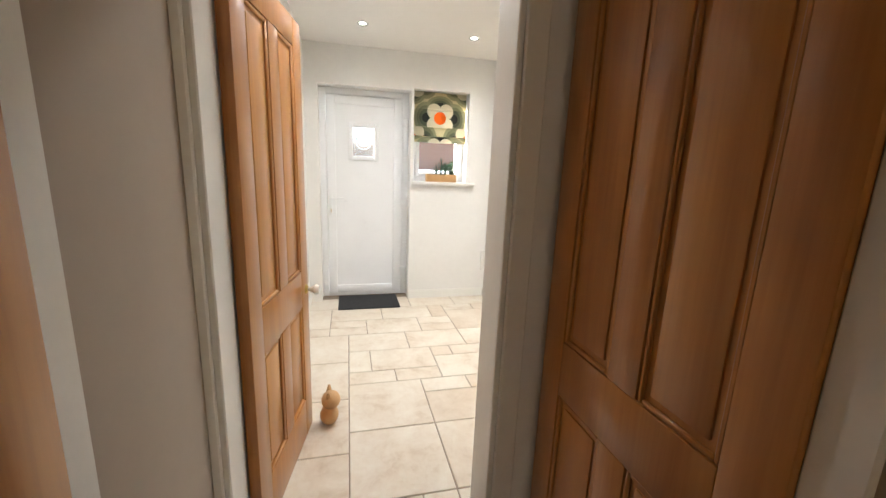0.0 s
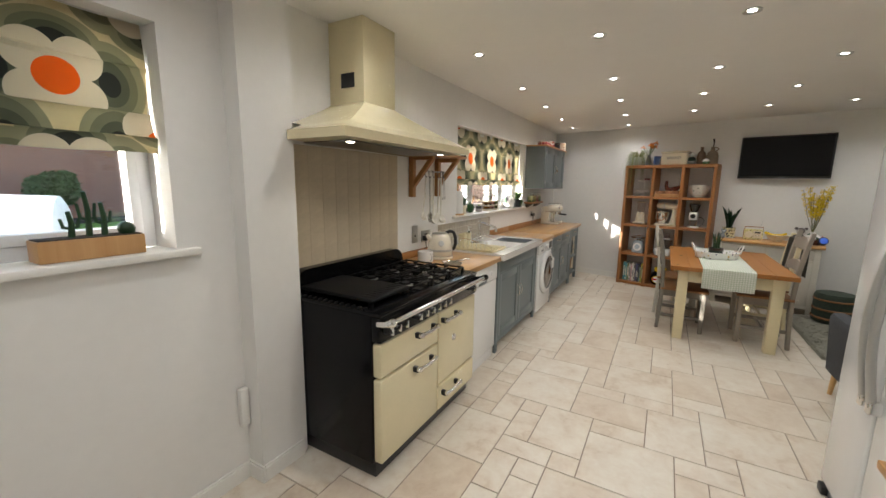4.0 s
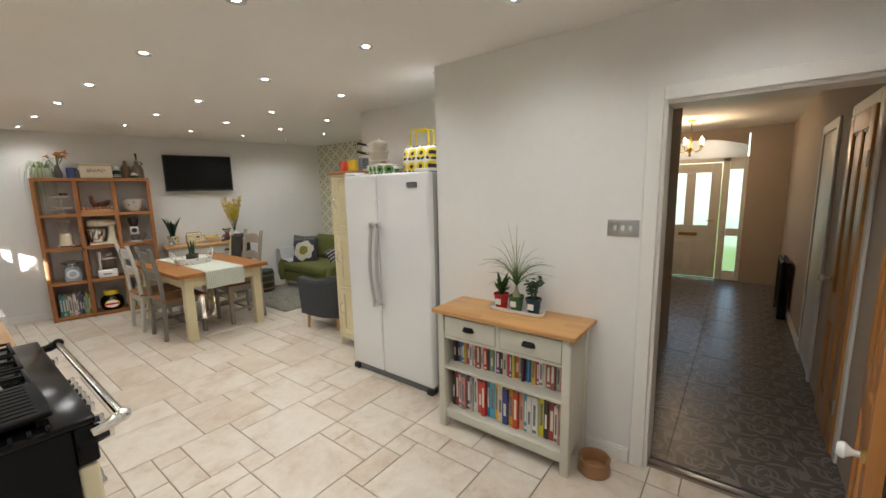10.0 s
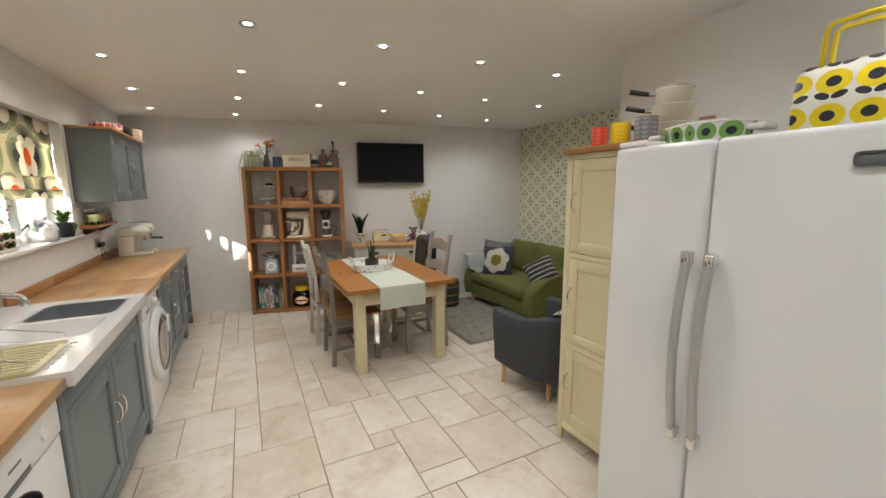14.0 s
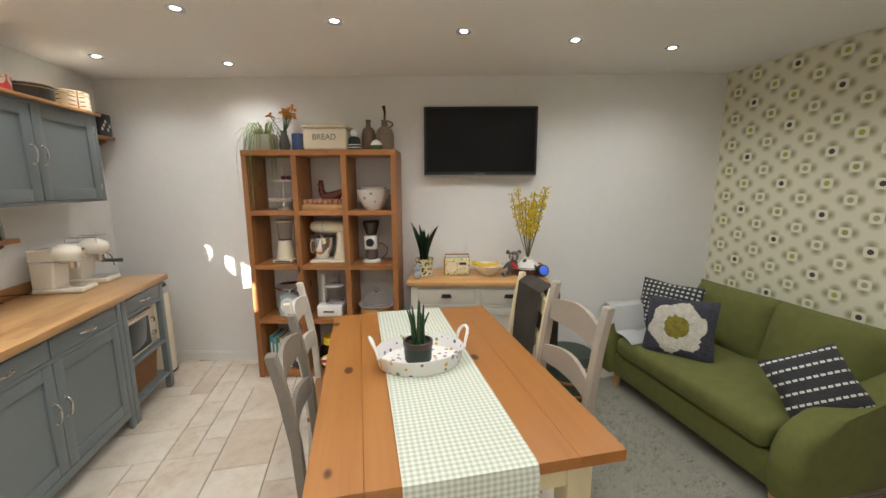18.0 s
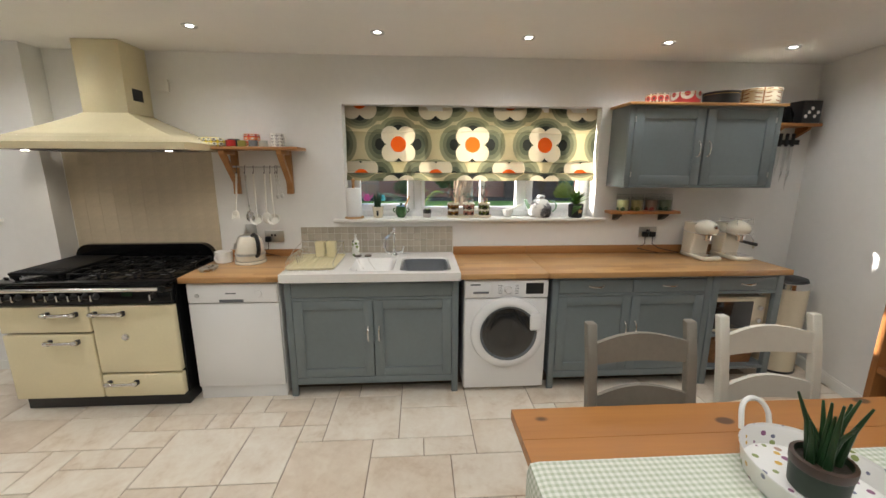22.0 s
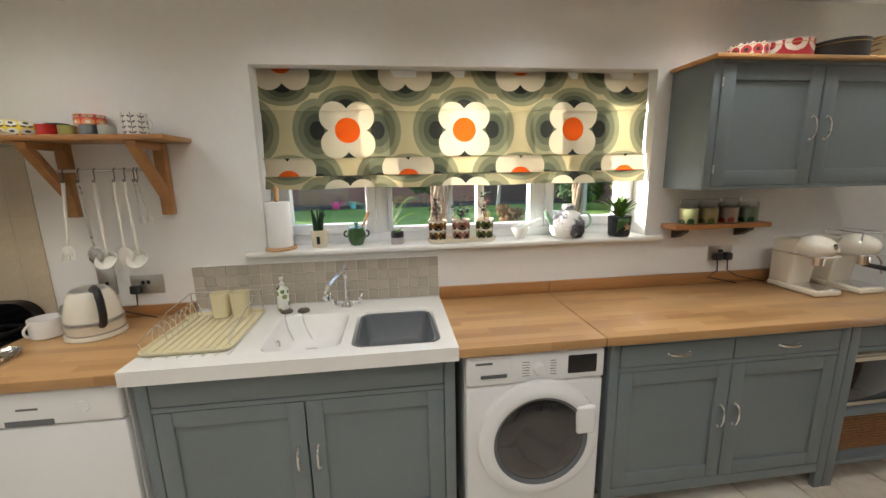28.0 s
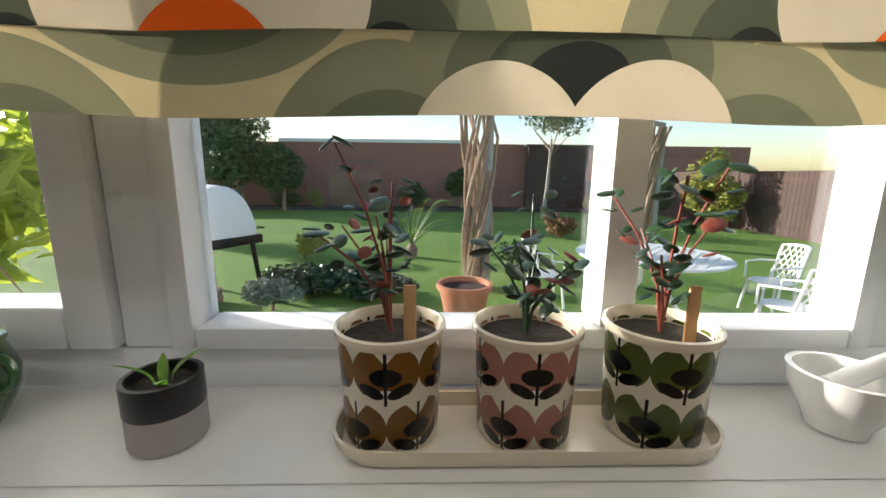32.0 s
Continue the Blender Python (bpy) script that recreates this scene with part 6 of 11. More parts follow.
part("inner_bowl", turned([(0.0, 0.09), (0.085, 0.13), (0.105, 0.175), (0.109, 0.178), (0.10, 0.178), (0.08, 0.138), (0, 0.1)], 32), CERAMIC, e)


def appliance_base(e, w, d, h, mat_):
    return part("base", bx(-w / 2, -d / 2, 0, w / 2, d / 2, h, min(h * 0.4, 0.015), 3), mat_, e)


e = thing("blender", "cream jug blender with clear goblet", "blender", at_shelf(0, 0.55, -0.16, ZB[2]))
appliance_base(e, 0.17, 0.17, 0.03, CREAMC)
part("motor_body", turned([(0.075, 0.03), (0.07, 0.05), (0.056, 0.16), (0.05, 0.175), (0, 0.175)], 24), CREAMC, e)
part("goblet", turned([(0.045, 0.176), (0.05, 0.18), (0.062, 0.33), (0.060, 0.33), (0.048, 0.184)], 24), GLASS, e, "clear glass goblet")
part("lid", turned([(0, 0.345), (0.04, 0.345), (0.064, 0.338), (0.064, 0.325), (0, 0.325)], 24), CREAMC, e)
part("buttons", bx(-0.06, -0.088, 0.008, 0.06, -0.084, 0.02, 0.001), GREYPL, e)
e = thing("stand_mixer", "cream stand mixer with polished steel bowl", "mixer", at_shelf(1, 0.55, -0.17, ZB[2]))
part("foot", bx(-0.15, -0.10, 0, 0.14, 0.10, 0.03, 0.014, 3), CREAMC, e)
bm = bmesh.new()
loft(bm, [rounded(0.02, -0.07, 0.15, 0.07, 0.05, 0.025), rounded(0.045, -0.05, 0.135, 0.05, 0.04, 0.10), rounded(0.06, -0.042, 0.13, 0.042, 0.035, 0.20), rounded(0.05, -0.045, 0.135, 0.045, 0.04, 0.25)], True, True)
part("pillar", bm, CREAMC, e)
bm = bmesh.new()
loft(bm, [[(x, 0.062 * f * math.cos(a), 0.29 + 0.055 * f * math.sin(a)) for a in [k * math.pi / 8 for k in range(16)]] for x, f in ((0.155, 0.2), (0.148, 0.6), (0.12, 0.88), (0.04, 1.0), (-0.06, 1.0), (-0.12, 0.88), (-0.15, 0.6), (-0.158, 0.2))], True, True)
hd_ = part("motor_head", bm, CREAMC, e)
part("hub_cap", turned([(0, 0.01), (0.02, 0.008), (0.024, 0.0), (0, 0)], 18, pose(-0.157, 0, 0.29, 0, -90, 0)), CHROME, hd_)
part("trim_band", (lambda b: (loft(b, [[(x, 0.0632 * math.cos(a), 0.29 + 0.0562 * math.sin(a)) for a in [k * math.pi / 8 for k in range(16)]] for x in (-0.05, -0.035)]), b)[1])(bmesh.new()), STEEL, hd_)
part("beater_shaft", rod([(-0.075, 0, 0.245), (-0.075, 0, 0.16)], 0.01, 8), STEEL, e)
part("bowl", turned([(0, 0.034), (0.05, 0.034), (0.055, 0.045), (0.085, 0.09), (0.10, 0.15), (0.102, 0.205), (0.105, 0.208), (0.099, 0.208), (0.096, 0.15), (0, 0.05)], 28, pose(-0.075, 0, 0)), CHROME, e, "polished steel bowl")
part("bowl_handle", rod(arc(-1, 1, 10, lambda q: (-0.12 - 0.03 * 0, -0.09 - 0.045 * (1 - q * q) ** 0.5, 0.14 + 0.05 * q)), 0.006, 8), STEEL, e)
e = thing("coffee_grinder", "white and black coffee grinder with cable", "coffee grinder", at_shelf(2, 0.42, -0.16, ZB[2]))
part("foot", turned([(0, 0), (0.075, 0), (0.075, 0.014), (0.06, 0.022), (0, 0.022)], 24), CERAMIC, e)
part("bean_catcher", turned([(0.045, 0.022), (0.05, 0.03), (0.05, 0.10), (0.045, 0.105), (0, 0.105)], 20), plain("smoke_jar", (0.12, 0.11, 0.10), 0.12, coat=0.5), e)
part("motor_body", bx(-0.052, -0.06, 0.105, 0.052, 0.06, 0.22, 0.02, 3), CERAMIC, e)
part("dial", turned([(0, 0.02), (0.030, 0.018), (0.034, 0.0), (0, 0)], 24, pose(0, -0.06, 0.165, 90, 0, 0)), BLACKPL, e)
part("hopper", turned([(0.04, 0.22), (0.046, 0.235), (0.066, 0.31), (0.066, 0.325), (0.0, 0.325)], 24), plain("smoke_hopper", (0.04, 0.035, 0.03), 0.1, coat=0.7), e)
part("lid", turned([(0, 0.34), (0.062, 0.338), (0.068, 0.325), (0, 0.325)], 24), BLACKPL, e)
part("cable", rod([(0.05, 0.03, 0.15), (0.09, 0.02, 0.145), (0.13, 0.01, 0.11), (0.12, 0.0, 0.06), (0.07, 0.05, 0.012)], 0.004, 6), BLACKPL, e)
e = thing("kitchen_scales", "pale blue retro kitchen scales with steel pan", "kitchen scales", at_shelf(0, 0.60, -0.18, ZB[1]))
PBLUE = plain("pale_blue_enamel", (0.42, 0.50, 0.56), 0.25, coat=0.4)
bm = bmesh.new()
loft(bm, [rounded(-0.085, -0.06, 0.085, 0.06, 0.03, 0.0), rounded(-0.09, -0.06, 0.09, 0.06, 0.03, 0.06), rounded(-0.075, -0.05, 0.075, 0.05, 0.03, 0.17), rounded(-0.045, -0.04, 0.045, 0.04, 0.03, 0.19)], True, True)
part("case", bm, PBLUE, e)
part("dial_face", turned([(0, 0.006), (0.06, 0.006), (0.064, 0.0), (0, 0)], 28, pose(0, -0.058, 0.09, 84, 0, 0)), CERAMIC, e, "round white dial")
part("dial_hub", turned([(0, 0.01), (0.035, 0.009), (0.037, 0.006), (0, 0.006)], 20, pose(0, -0.058, 0.09, 84, 0, 0)), PBLUE, e)
part("pan", turned([(0, 0.19), (0.03, 0.192), (0.03, 0.21), (0.10, 0.225), (0.125, 0.25), (0.12, 0.252), (0.095, 0.232), (0, 0.222)], 28), CHROME, e, "polished steel weighing pan")
e = thing("food_processor", "white food processor with clear bowl", "food processor", at_shelf(1, 0.52, -0.17, ZB[1]))
appliance_base(e, 0.21, 0.20, 0.10, CERAMIC)
part("bowl", turned([(0.07, 0.10), (0.075, 0.105), (0.082, 0.25), (0.08, 0.25), (0.072, 0.11)], 28, pose(0.02, 0, 0)), GLASS, e, "clear plastic bowl")
part("lid", turned([(0, 0.258), (0.06, 0.258), (0.086, 0.252), (0.086, 0.244), (0, 0.244)], 28, pose(0.02, 0, 0)), CERAMIC, e)
part("feed_tube", turned([(0.022, 0.25), (0.025, 0.34), (0.023, 0.34), (0.02, 0.25)], 16, pose(0.045, 0, 0)), GLASS, e)
part("bowl_handle", bx(-0.085, -0.02, 0.10, -0.055, 0.02, 0.34, 0.012, 3), CERAMIC, e)
part("label_bar", bx(-0.05, -0.102, 0.04, 0.04, -0.0995, 0.055), GREYPL, e)
e = thing("cake_dome", "white cake plate with clear glass dome on a wooden box", "cake dome", at_shelf(2, 0.5, -0.165, ZB[1]))
part("box", turned([(0, 0), (0.13, 0), (0.135, 0.006), (0.135, 0.075), (0, 0.075)], 36), WOODT, e, "round pale wooden box")
part("plate", turned([(0, 0.075), (0.12, 0.078), (0.15, 0.092), (0.148, 0.096), (0.118, 0.084), (0, 0.082)], 36), CERAMIC, e)
part("dome", turned([(0.118, 0.086), (0.117, 0.12), (0.10, 0.16), (0.06, 0.185), (0.015, 0.192), (0.012, 0.205), (0.02, 0.22), (0.014, 0.236), (0, 0.24)], 36), GLASS, e, "clear glass dome")
SPINES = [(0.05, 0.20, 0.22), (0.09, 0.32, 0.33), (0.16, 0.20, 0.10), (0.62, 0.60, 0.55), (0.55, 0.28, 0.30), (0.70, 0.68, 0.62), (0.12, 0.12, 0.13), (0.10, 0.10, 0.20), (0.06, 0.06, 0.07), (0.35, 0.52, 0.50), (0.60, 0.55, 0.10), (0.10, 0.22, 0.08)]
book_row("cookery books in the shelf unit", "hardback cookery book standing in the shelf unit", at_shelf(0, 0.08, -0.05, ZB[0]), [0.03, 0.024, 0.028, 0.034, 0.018, 0.026, 0.022, 0.03, 0.02, 0.024, 0.018, 0.022], [0.30, 0.26, 0.29, 0.27, 0.24], 0.21, SPINES, 3)
e = thing("spread_jar", "giant black spread jar with yellow lid", "jar", at_shelf(1, 0.5, -0.17, ZB[0]))
part("jar", turned([(0, 0), (0.10, 0), (0.115, 0.012), (0.128, 0.05), (0.13, 0.11), (0.118, 0.16), (0.085, 0.19), (0.08, 0.205), (0, 0.205)], 32), BLACKEN, e)
part("lid", turned([(0, 0.262), (0.078, 0.262), (0.084, 0.256), (0.086, 0.206), (0, 0.206)], 32), YELLOWC, e, "yellow lid")
m_ = pose(0, -0.122, 0.09, 88, 0, 0) @ Matrix.Diagonal((1.25, 0.85, 1, 1))
lb = part("label", turned([(0, 0.012), (0.062, 0.010), (0.066, 0.0), (0, 0)], 28, m_), YELLOWC, e, "oval yellow and cream label")
part("label_panel", turned([(0, 0.0145), (0.052, 0.0135), (0.054, 0.010), (0, 0.010)], 28, m_), CERAMIC, lb)
part("label_band", bx(-0.075, -0.140, 0.078, 0.075, -0.132, 0.104, 0.003), REDC, lb)
book_row("cookery books in the shelf unit", "thin paperback standing in the shelf unit", at_shelf(2, 0.06, -0.05, ZB[0]), [0.02, 0.018, 0.024, 0.02, 0.03, 0.018, 0.026], [0.26, 0.24, 0.28], 0.20, [(0.55, 0.50, 0.10), (0.10, 0.22, 0.10), (0.62, 0.60, 0.55), (0.12, 0.30, 0.34), (0.5, 0.14, 0.1)], 8)

# ---- television ----
e = thing("television", "black flat-screen television mounted on the wall", "television", TVM)
part("bezel", bx(2.732, -0.085, 1.648, 3.642, -0.045, 2.192, 0.008, 2), BLACKPL, e)
TVS = plain("tv_screen", (0.003, 0.003, 0.0035), 0.22, var=0.1)
TVS.node_tree.nodes["Principled BSDF"].inputs["Specular IOR Level"].default_value = 0.25
part("screen", bx(2.752, -0.0875, 1.684, 3.622, -0.0845, 2.174), TVS, e, "dark matt screen")
part("trim", bx(2.735, -0.0875, 1.651, 3.639, -0.0845, 1.657), STEEL, e)
part("maker_mark", bx(3.15, -0.0885, 1.664, 3.22, -0.0855, 1.672), GREYC, e)
part("wall_bracket", bx(3.0, -0.045, 1.75, 3.35, -0.001, 2.0), BLACKPL, e)

# ---- sideboard (front towards -y) ----
SBM = TVM @ pose(2.625, -0.015, 0, 0, 0, -90)        # x out into the room, y along the wall
e = thing("sideboard", "pale grey painted sideboard with oak top", "sideboard", SBM)
SW, SD, SZ = 1.06, 0.44, 0.862
part("top", bx(0.0, -0.01, SZ - 0.032, SD + 0.03, SW + 0.01, SZ, 0.005), OAKY, e, "oiled oak top")
part("body", bx(0.005, 0.03, 0.09, SD - 0.03, SW - 0.03, SZ - 0.032, 0.002), PALE, e)
ff = bmesh.new()
for y0, y1, z0, z1 in ((0.02, 0.075, 0, SZ - 0.032), (SW - 0.075, SW - 0.02, 0, SZ - 0.032), (0.075, SW - 0.075, SZ - 0.06, SZ - 0.033), (0.075, SW - 0.075, 0.09, 0.13), (0.075, SW - 0.075, 0.655, 0.68), (SW / 2 - 0.02, SW / 2 + 0.02, 0.13, SZ - 0.06)):
    box(ff, SD - 0.03, y0, z0, SD, y1, z1, 0.002)
part("face_frame", ff, PALE, e)
for a, b, in ((0.078, SW / 2 - 0.023), (SW / 2 + 0.023, SW - 0.078)):
    d = slab(e, a, b, 0.683, SZ - 0.063, SD + 0.002, PALE, "drawer_front")
    cup_handle(d, SD + 0.002, (a + b) / 2, 0.745)
    d = shaker(e, a, b, 0.133, 0.652, SD + 0.002, PALE)
    part("knob", turned([(0, 0.024), (0.012, 0.022), (0.013, 0.014), (0.006, 0.006), (0.007, 0)], 14, pose(SD + 0.002, b - 0.03 if a < 0.2 else a + 0.03, 0.58, 0, 90, 0)), BLACKPL, d)
for y in (0.02, SW - 0.075):
    part("back_leg", bx(0.005, y, 0, 0.055, y + 0.055, 0.09, 0.003), PALE, e)


def on_sb(u, v, rz=0.0):
    return TVM @ pose(u, v, SZ + 0.001, 0, 0, rz)


GEO = dots_material("geometric_pot_print", (0.72, 0.66, 0.42), [(0.05, 0.08, 0.05), (0.30, 0.33, 0.10), (0.06, 0.06, 0.05)], 0.026, 0.30)
e = thing("snake_plant", "snake plant in a printed cream and green pot", "plant", on_sb(2.735, -0.24))
part("pot", turned([(0, 0), (0.062, 0), (0.066, 0.01), (0.075, 0.13), (0.078, 0.135), (0.07, 0.135), (0.066, 0.115), (0, 0.11)], 28), GEO, e)
part("saucer", turned([(0, 0), (0.075, 0), (0.085, 0.012), (0.08, 0.012), (0.0, 0.006)], 28), CERAMIC, e)
part("soil", turned([(0, 0.118), (0.068, 0.116), (0.066, 0.108)], 20), SOIL, e)
rs = random.Random(4)


def blade(a, r, L, lean, w, base_z, material, parent, twist=0.0):
    bm = bmesh.new()
    rows = []
    ca, sa = math.cos(a), math.sin(a)
    for i in range(7):
        t = i / 6
        ww = w * (0.55 + 0.9 * t) * (1 - t ** 3) + 0.0005
        ox = r + lean * t * t
        p = Vector((ox * ca, ox * sa, base_z + L * t * (1 - 0.15 * t * abs(lean) / max(L, 0.01))))
        side = Vector((-math.sin(a + twist * t), math.cos(a + twist * t), 0))
        rows.append((bm.verts.new(p - side * ww), bm.verts.new(p + Vector((ca, sa, 0)) * ww * 0.35), bm.verts.new(p + side * ww)))
    for a_, b_ in zip(rows, rows[1:]):
        bm.faces.new((a_[0], a_[1], b_[1], b_[0])); bm.faces.new((a_[1], a_[2], b_[2], b_[1]))
    bmesh.ops.solidify(bm, geom=bm.faces[:], thickness=0.0015)
    return part("leaf", bm, material, parent)


for k in range(13):
    blade(rs.uniform(0, 6.28), rs.uniform(0, 0.03), rs.uniform(0.20, 0.34), rs.uniform(0.02, 0.13), 0.024, 0.115, LEAFD, e, rs.uniform(-1, 1))
e = thing("glass_ornament", "small clear glass figure on the sideboard", "ornament", on_sb(2.69, -0.40))
bm = bmesh.new()
ball(bm, (0, 0, 0.035), 0.035, 12); ball(bm, (0.01, 0, 0.085), 0.024, 12)
for s in (-1, 1):
    ball(bm, (0.01 + 0.02 * s, 0, 0.11), 0.012, 8)
part("body", bm, plain("grey_blue_glass", (0.35, 0.38, 0.42), 0.1, coat=0.8), e)
RAD = dots_material("printed_radio_case", (0.70, 0.64, 0.33), [(0.10, 0.10, 0.04), (0.36, 0.36, 0.08)], 0.018, 0.28)
e = thing("radio", "retro portable radio in a yellow-green printed case", "radio", on_sb(3.0, -0.23, 4))
part("case", bx(-0.10, -0.035, 0, 0.10, 0.035, 0.135, 0.01, 3), RAD, e)
part("side_panel", bx(-0.106, -0.033, 0.004, -0.099, 0.033, 0.131, 0.003), SHELFW, e)
part("speaker", turned([(0, 0.004), (0.042, 0.004), (0.044, 0.0), (0, 0)], 24, pose(-0.045, -0.035, 0.065, 90, 0, 0)), CREAMC, e, "round cream speaker grille")
part("panel", bx(0.0, -0.039, 0.02, 0.085, -0.034, 0.115, 0.003), CREAMC, e)
part("display", bx(0.015, -0.041, 0.085, 0.072, -0.038, 0.105), BLACKPL, e)
for xx in (0.028, 0.055):
    part("dial", turned([(0, 0.008), (0.008, 0.007), (0.009, 0)], 12, pose(xx, -0.039, 0.055, 90, 0, 0)), CHROME, e)
part("carry_handle", rod([(-0.095, 0, 0.13), (-0.095, 0, 0.165), (0.095, 0, 0.165), (0.095, 0, 0.13)], 0.005, 8), SHELFW, e)
part("aerial", rod([(0.05, 0.02, 0.13), (0.085, 0.02, 0.25)], 0.0016, 6), STEEL, e)
e = thing("fruit_bowl", "spotted pale bowl holding a banana", "bowl", on_sb(3.245, -0.25))
part("bowl", turned([(0, 0), (0.045, 0), (0.05, 0.01), (0.10, 0.05), (0.125, 0.085), (0.121, 0.087), (0.09, 0.055), (0, 0.016)], 32), dots_material("speckled_bowl", (0.74, 0.69, 0.56), [(0.25, 0.15, 0.12), (0.62, 0.40, 0.10)], 0.036, 0.15), e)
part("fruit", rod(arc(-1, 1, 10, lambda q: (-0.02 + 0.10 * q, 0.03 - 0.05 * q * q, 0.075 + 0.03 * q * q)), 0.018, 8, 0.014), YELLOWC, e, "ripe banana")
e = thing("sock_toy", "knitted striped soft toy animal sitting on the sideboard", "soft toy", on_sb(3.455, -0.22))
bm = bmesh.new()
ball(bm, (0, 0, 0.06), 0.06, 12, (0.9, 0.8, 1)); ball(bm, (0, -0.015, 0.15), 0.042, 12)
for s in (-1, 1):
    ball(bm, (0.045 * s, 0, 0.18), 0.018, 8)
    tube(bm, [(0.03 * s, -0.03, 0.03), (0.09 * s, -0.10, 0.018)], 0.016, 8, True, 0.02)
    tube(bm, [(0.045 * s, -0.02, 0.10), (0.085 * s, -0.05, 0.05)], 0.012, 8)
part("body", bm, dots_material("grey_wool_stripe", (0.10, 0.085, 0.08), [(0.45, 0.42, 0.38), (0.06, 0.05, 0.05)], 0.03, 0.3), e)
e = thing("flower_vase", "tall yellow broom stems in a cosy-covered pot", "flowers", on_sb(3.56, -0.27))
part("pot", turned([(0, 0), (0.08, 0), (0.092, 0.03), (0.09, 0.075), (0.06, 0.105), (0.03, 0.12), (0.028, 0.13), (0, 0.128)], 28), plain("brown_knit", (0.075, 0.03, 0.018), 0.95, var=0.2, bump=0.7, bscale=140), e, "brown knitted cosy")
part("cosy_top", turned([(0.091, 0.065), (0.088, 0.085), (0.062, 0.11), (0.045, 0.125), (0.03, 0.14), (0.036, 0.148), (0, 0.15)], 28), dots_material("white_knit", (0.72, 0.70, 0.66), [(0.03, 0.08, 0.03), (0.7, 0.68, 0.62)], 0.05, 0.25), e, "white knitted top")
part("spout", rod([(-0.08, -0.02, 0.06), (-0.12, -0.03, 0.095), (-0.125, -0.03, 0.115)], 0.014, 8, 0.009), REDC, e, "red spout")
part("side_handle", rod(arc(-1, 1, 8, lambda q: (0.085 + 0.04 * (1 - q * q), -0.01, 0.07 + 0.035 * q)), 0.008, 8), REDC, e, "red handle")
YEL = plain("broom_yellow", (0.76, 0.57, 0.03), 0.7, var=0.3, scale=60, rnd=0.3)
for k in range(11):
    a = k * 2.4 + rs.uniform(-0.4, 0.4)
    rr = rs.uniform(0.05, 0.165)
    hh = rs.uniform(0.54, 0.70)
    end = Vector((rr * math.cos(a), rr * math.sin(a) * 0.5, hh))
    st_ = part("stem", rod([(0, 0, 0.13), end * 0.5 + Vector((0, 0, 0.02)), end], 0.0028, 5), plain("broom_stem", (0.12, 0.12, 0.04), 0.7) if k == 0 else st_.data.materials[0], e)
    bm = bmesh.new()
    for j in range(85):
        t = rs.uniform(0.42, 1.0)
        c = Vector((0, 0, 0.13)).lerp(end, t) + Vector((rs.uniform(-1, 1), rs.uniform(-1, 1), rs.uniform(-1, 1))) * 0.026
        o = bmesh.ops.create_icosphere(bm, subdivisions=1, radius=rs.uniform(0.005, 0.0095))
        bmesh.ops.transform(bm, matrix=Matrix.Translation(c) @ pose(0, 0, 0, rs.uniform(0, 90), rs.uniform(0, 90), 0) @ Matrix.Diagonal((1, 0.5, 1.2, 1)), verts=o["verts"])
    part("blossom", bm, YEL, e)
e = thing("smart_speaker", "small round black speaker with a blue lit ring", "speaker", on_sb(3.655, -0.30, 10))
part("body", turned([(0, 0), (0.04, 0), (0.048, 0.02), (0.048, 0.06), (0.04, 0.075), (0, 0.078)], 24, pose(0, 0, 0.045, 75, 0, 0)), BLACKPL, e)
part("face", turned([(0, 0.0785), (0.034, 0.0775), (0.036, 0.076), (0, 0.076)], 24, pose(0, 0, 0.045, 75, 0, 0)), glow("blue_screen", (0.04, 0.11, 0.5), 0.13), e, "glowing blue face")

# ---- soft furnishings ----
def cushion_mesh(w, h, d, n=12, pinch=0.06):
    """A stuffed square: x and z are its face, y its thickness."""
    bm = bmesh.new()
    g = [[[None] * (n + 1) for _ in range(n + 1)] for _ in range(2)]
    for i in range(n + 1):
        for j in range(n + 1):
            u, v = 2 * i / n - 1, 2 * j / n - 1
            t = max(0.0, (1 - u ** 4) * (1 - v ** 4)) ** 0.55
            k = 1 - pinch * (1 - abs(u * v)) * (max(abs(u), abs(v)) ** 2)
            for s in (0, 1):
                if s and t == 0:
                    g[1][i][j] = g[0][i][j]
                else:
                    g[s][i][j] = bm.verts.new((u * w / 2 * k, (-1 if s == 0 else 1) * d / 2 * t, v * h / 2 * k))
    for s in (0, 1):
        for i in range(n):
            for j in range(n):
                f = [g[s][i][j], g[s][i + 1][j], g[s][i + 1][j + 1], g[s][i][j + 1]]
                bm.faces.new(f if s == 0 else f[::-1])
    return bm


def slabby(x0, y0, z0, x1, y1, z1, r=0.05, puff=0.0):
    """An upholstered block with soft edges and a domed top."""
    bm = bmesh.new()
    box(bm, x0, y0, z0, x1, y1, z1, r, 4)
    if puff:
        bmesh.ops.subdivide_edges(bm, edges=[e_ for e_ in bm.edges if e_.calc_length() > 0.2], cuts=5, use_grid_fill=True)
        cx, cy, hx, hy = (x0 + x1) / 2, (y0 + y1) / 2, (x1 - x0) / 2, (y1 - y0) / 2
        for v in bm.verts:
            if v.co.z > (z0 + z1) / 2:
                v.co.z += puff * max(0, 1 - ((v.co.x - cx) / hx) ** 2) * max(0, 1 - ((v.co.y - cy) / hy) ** 4)
    return bm


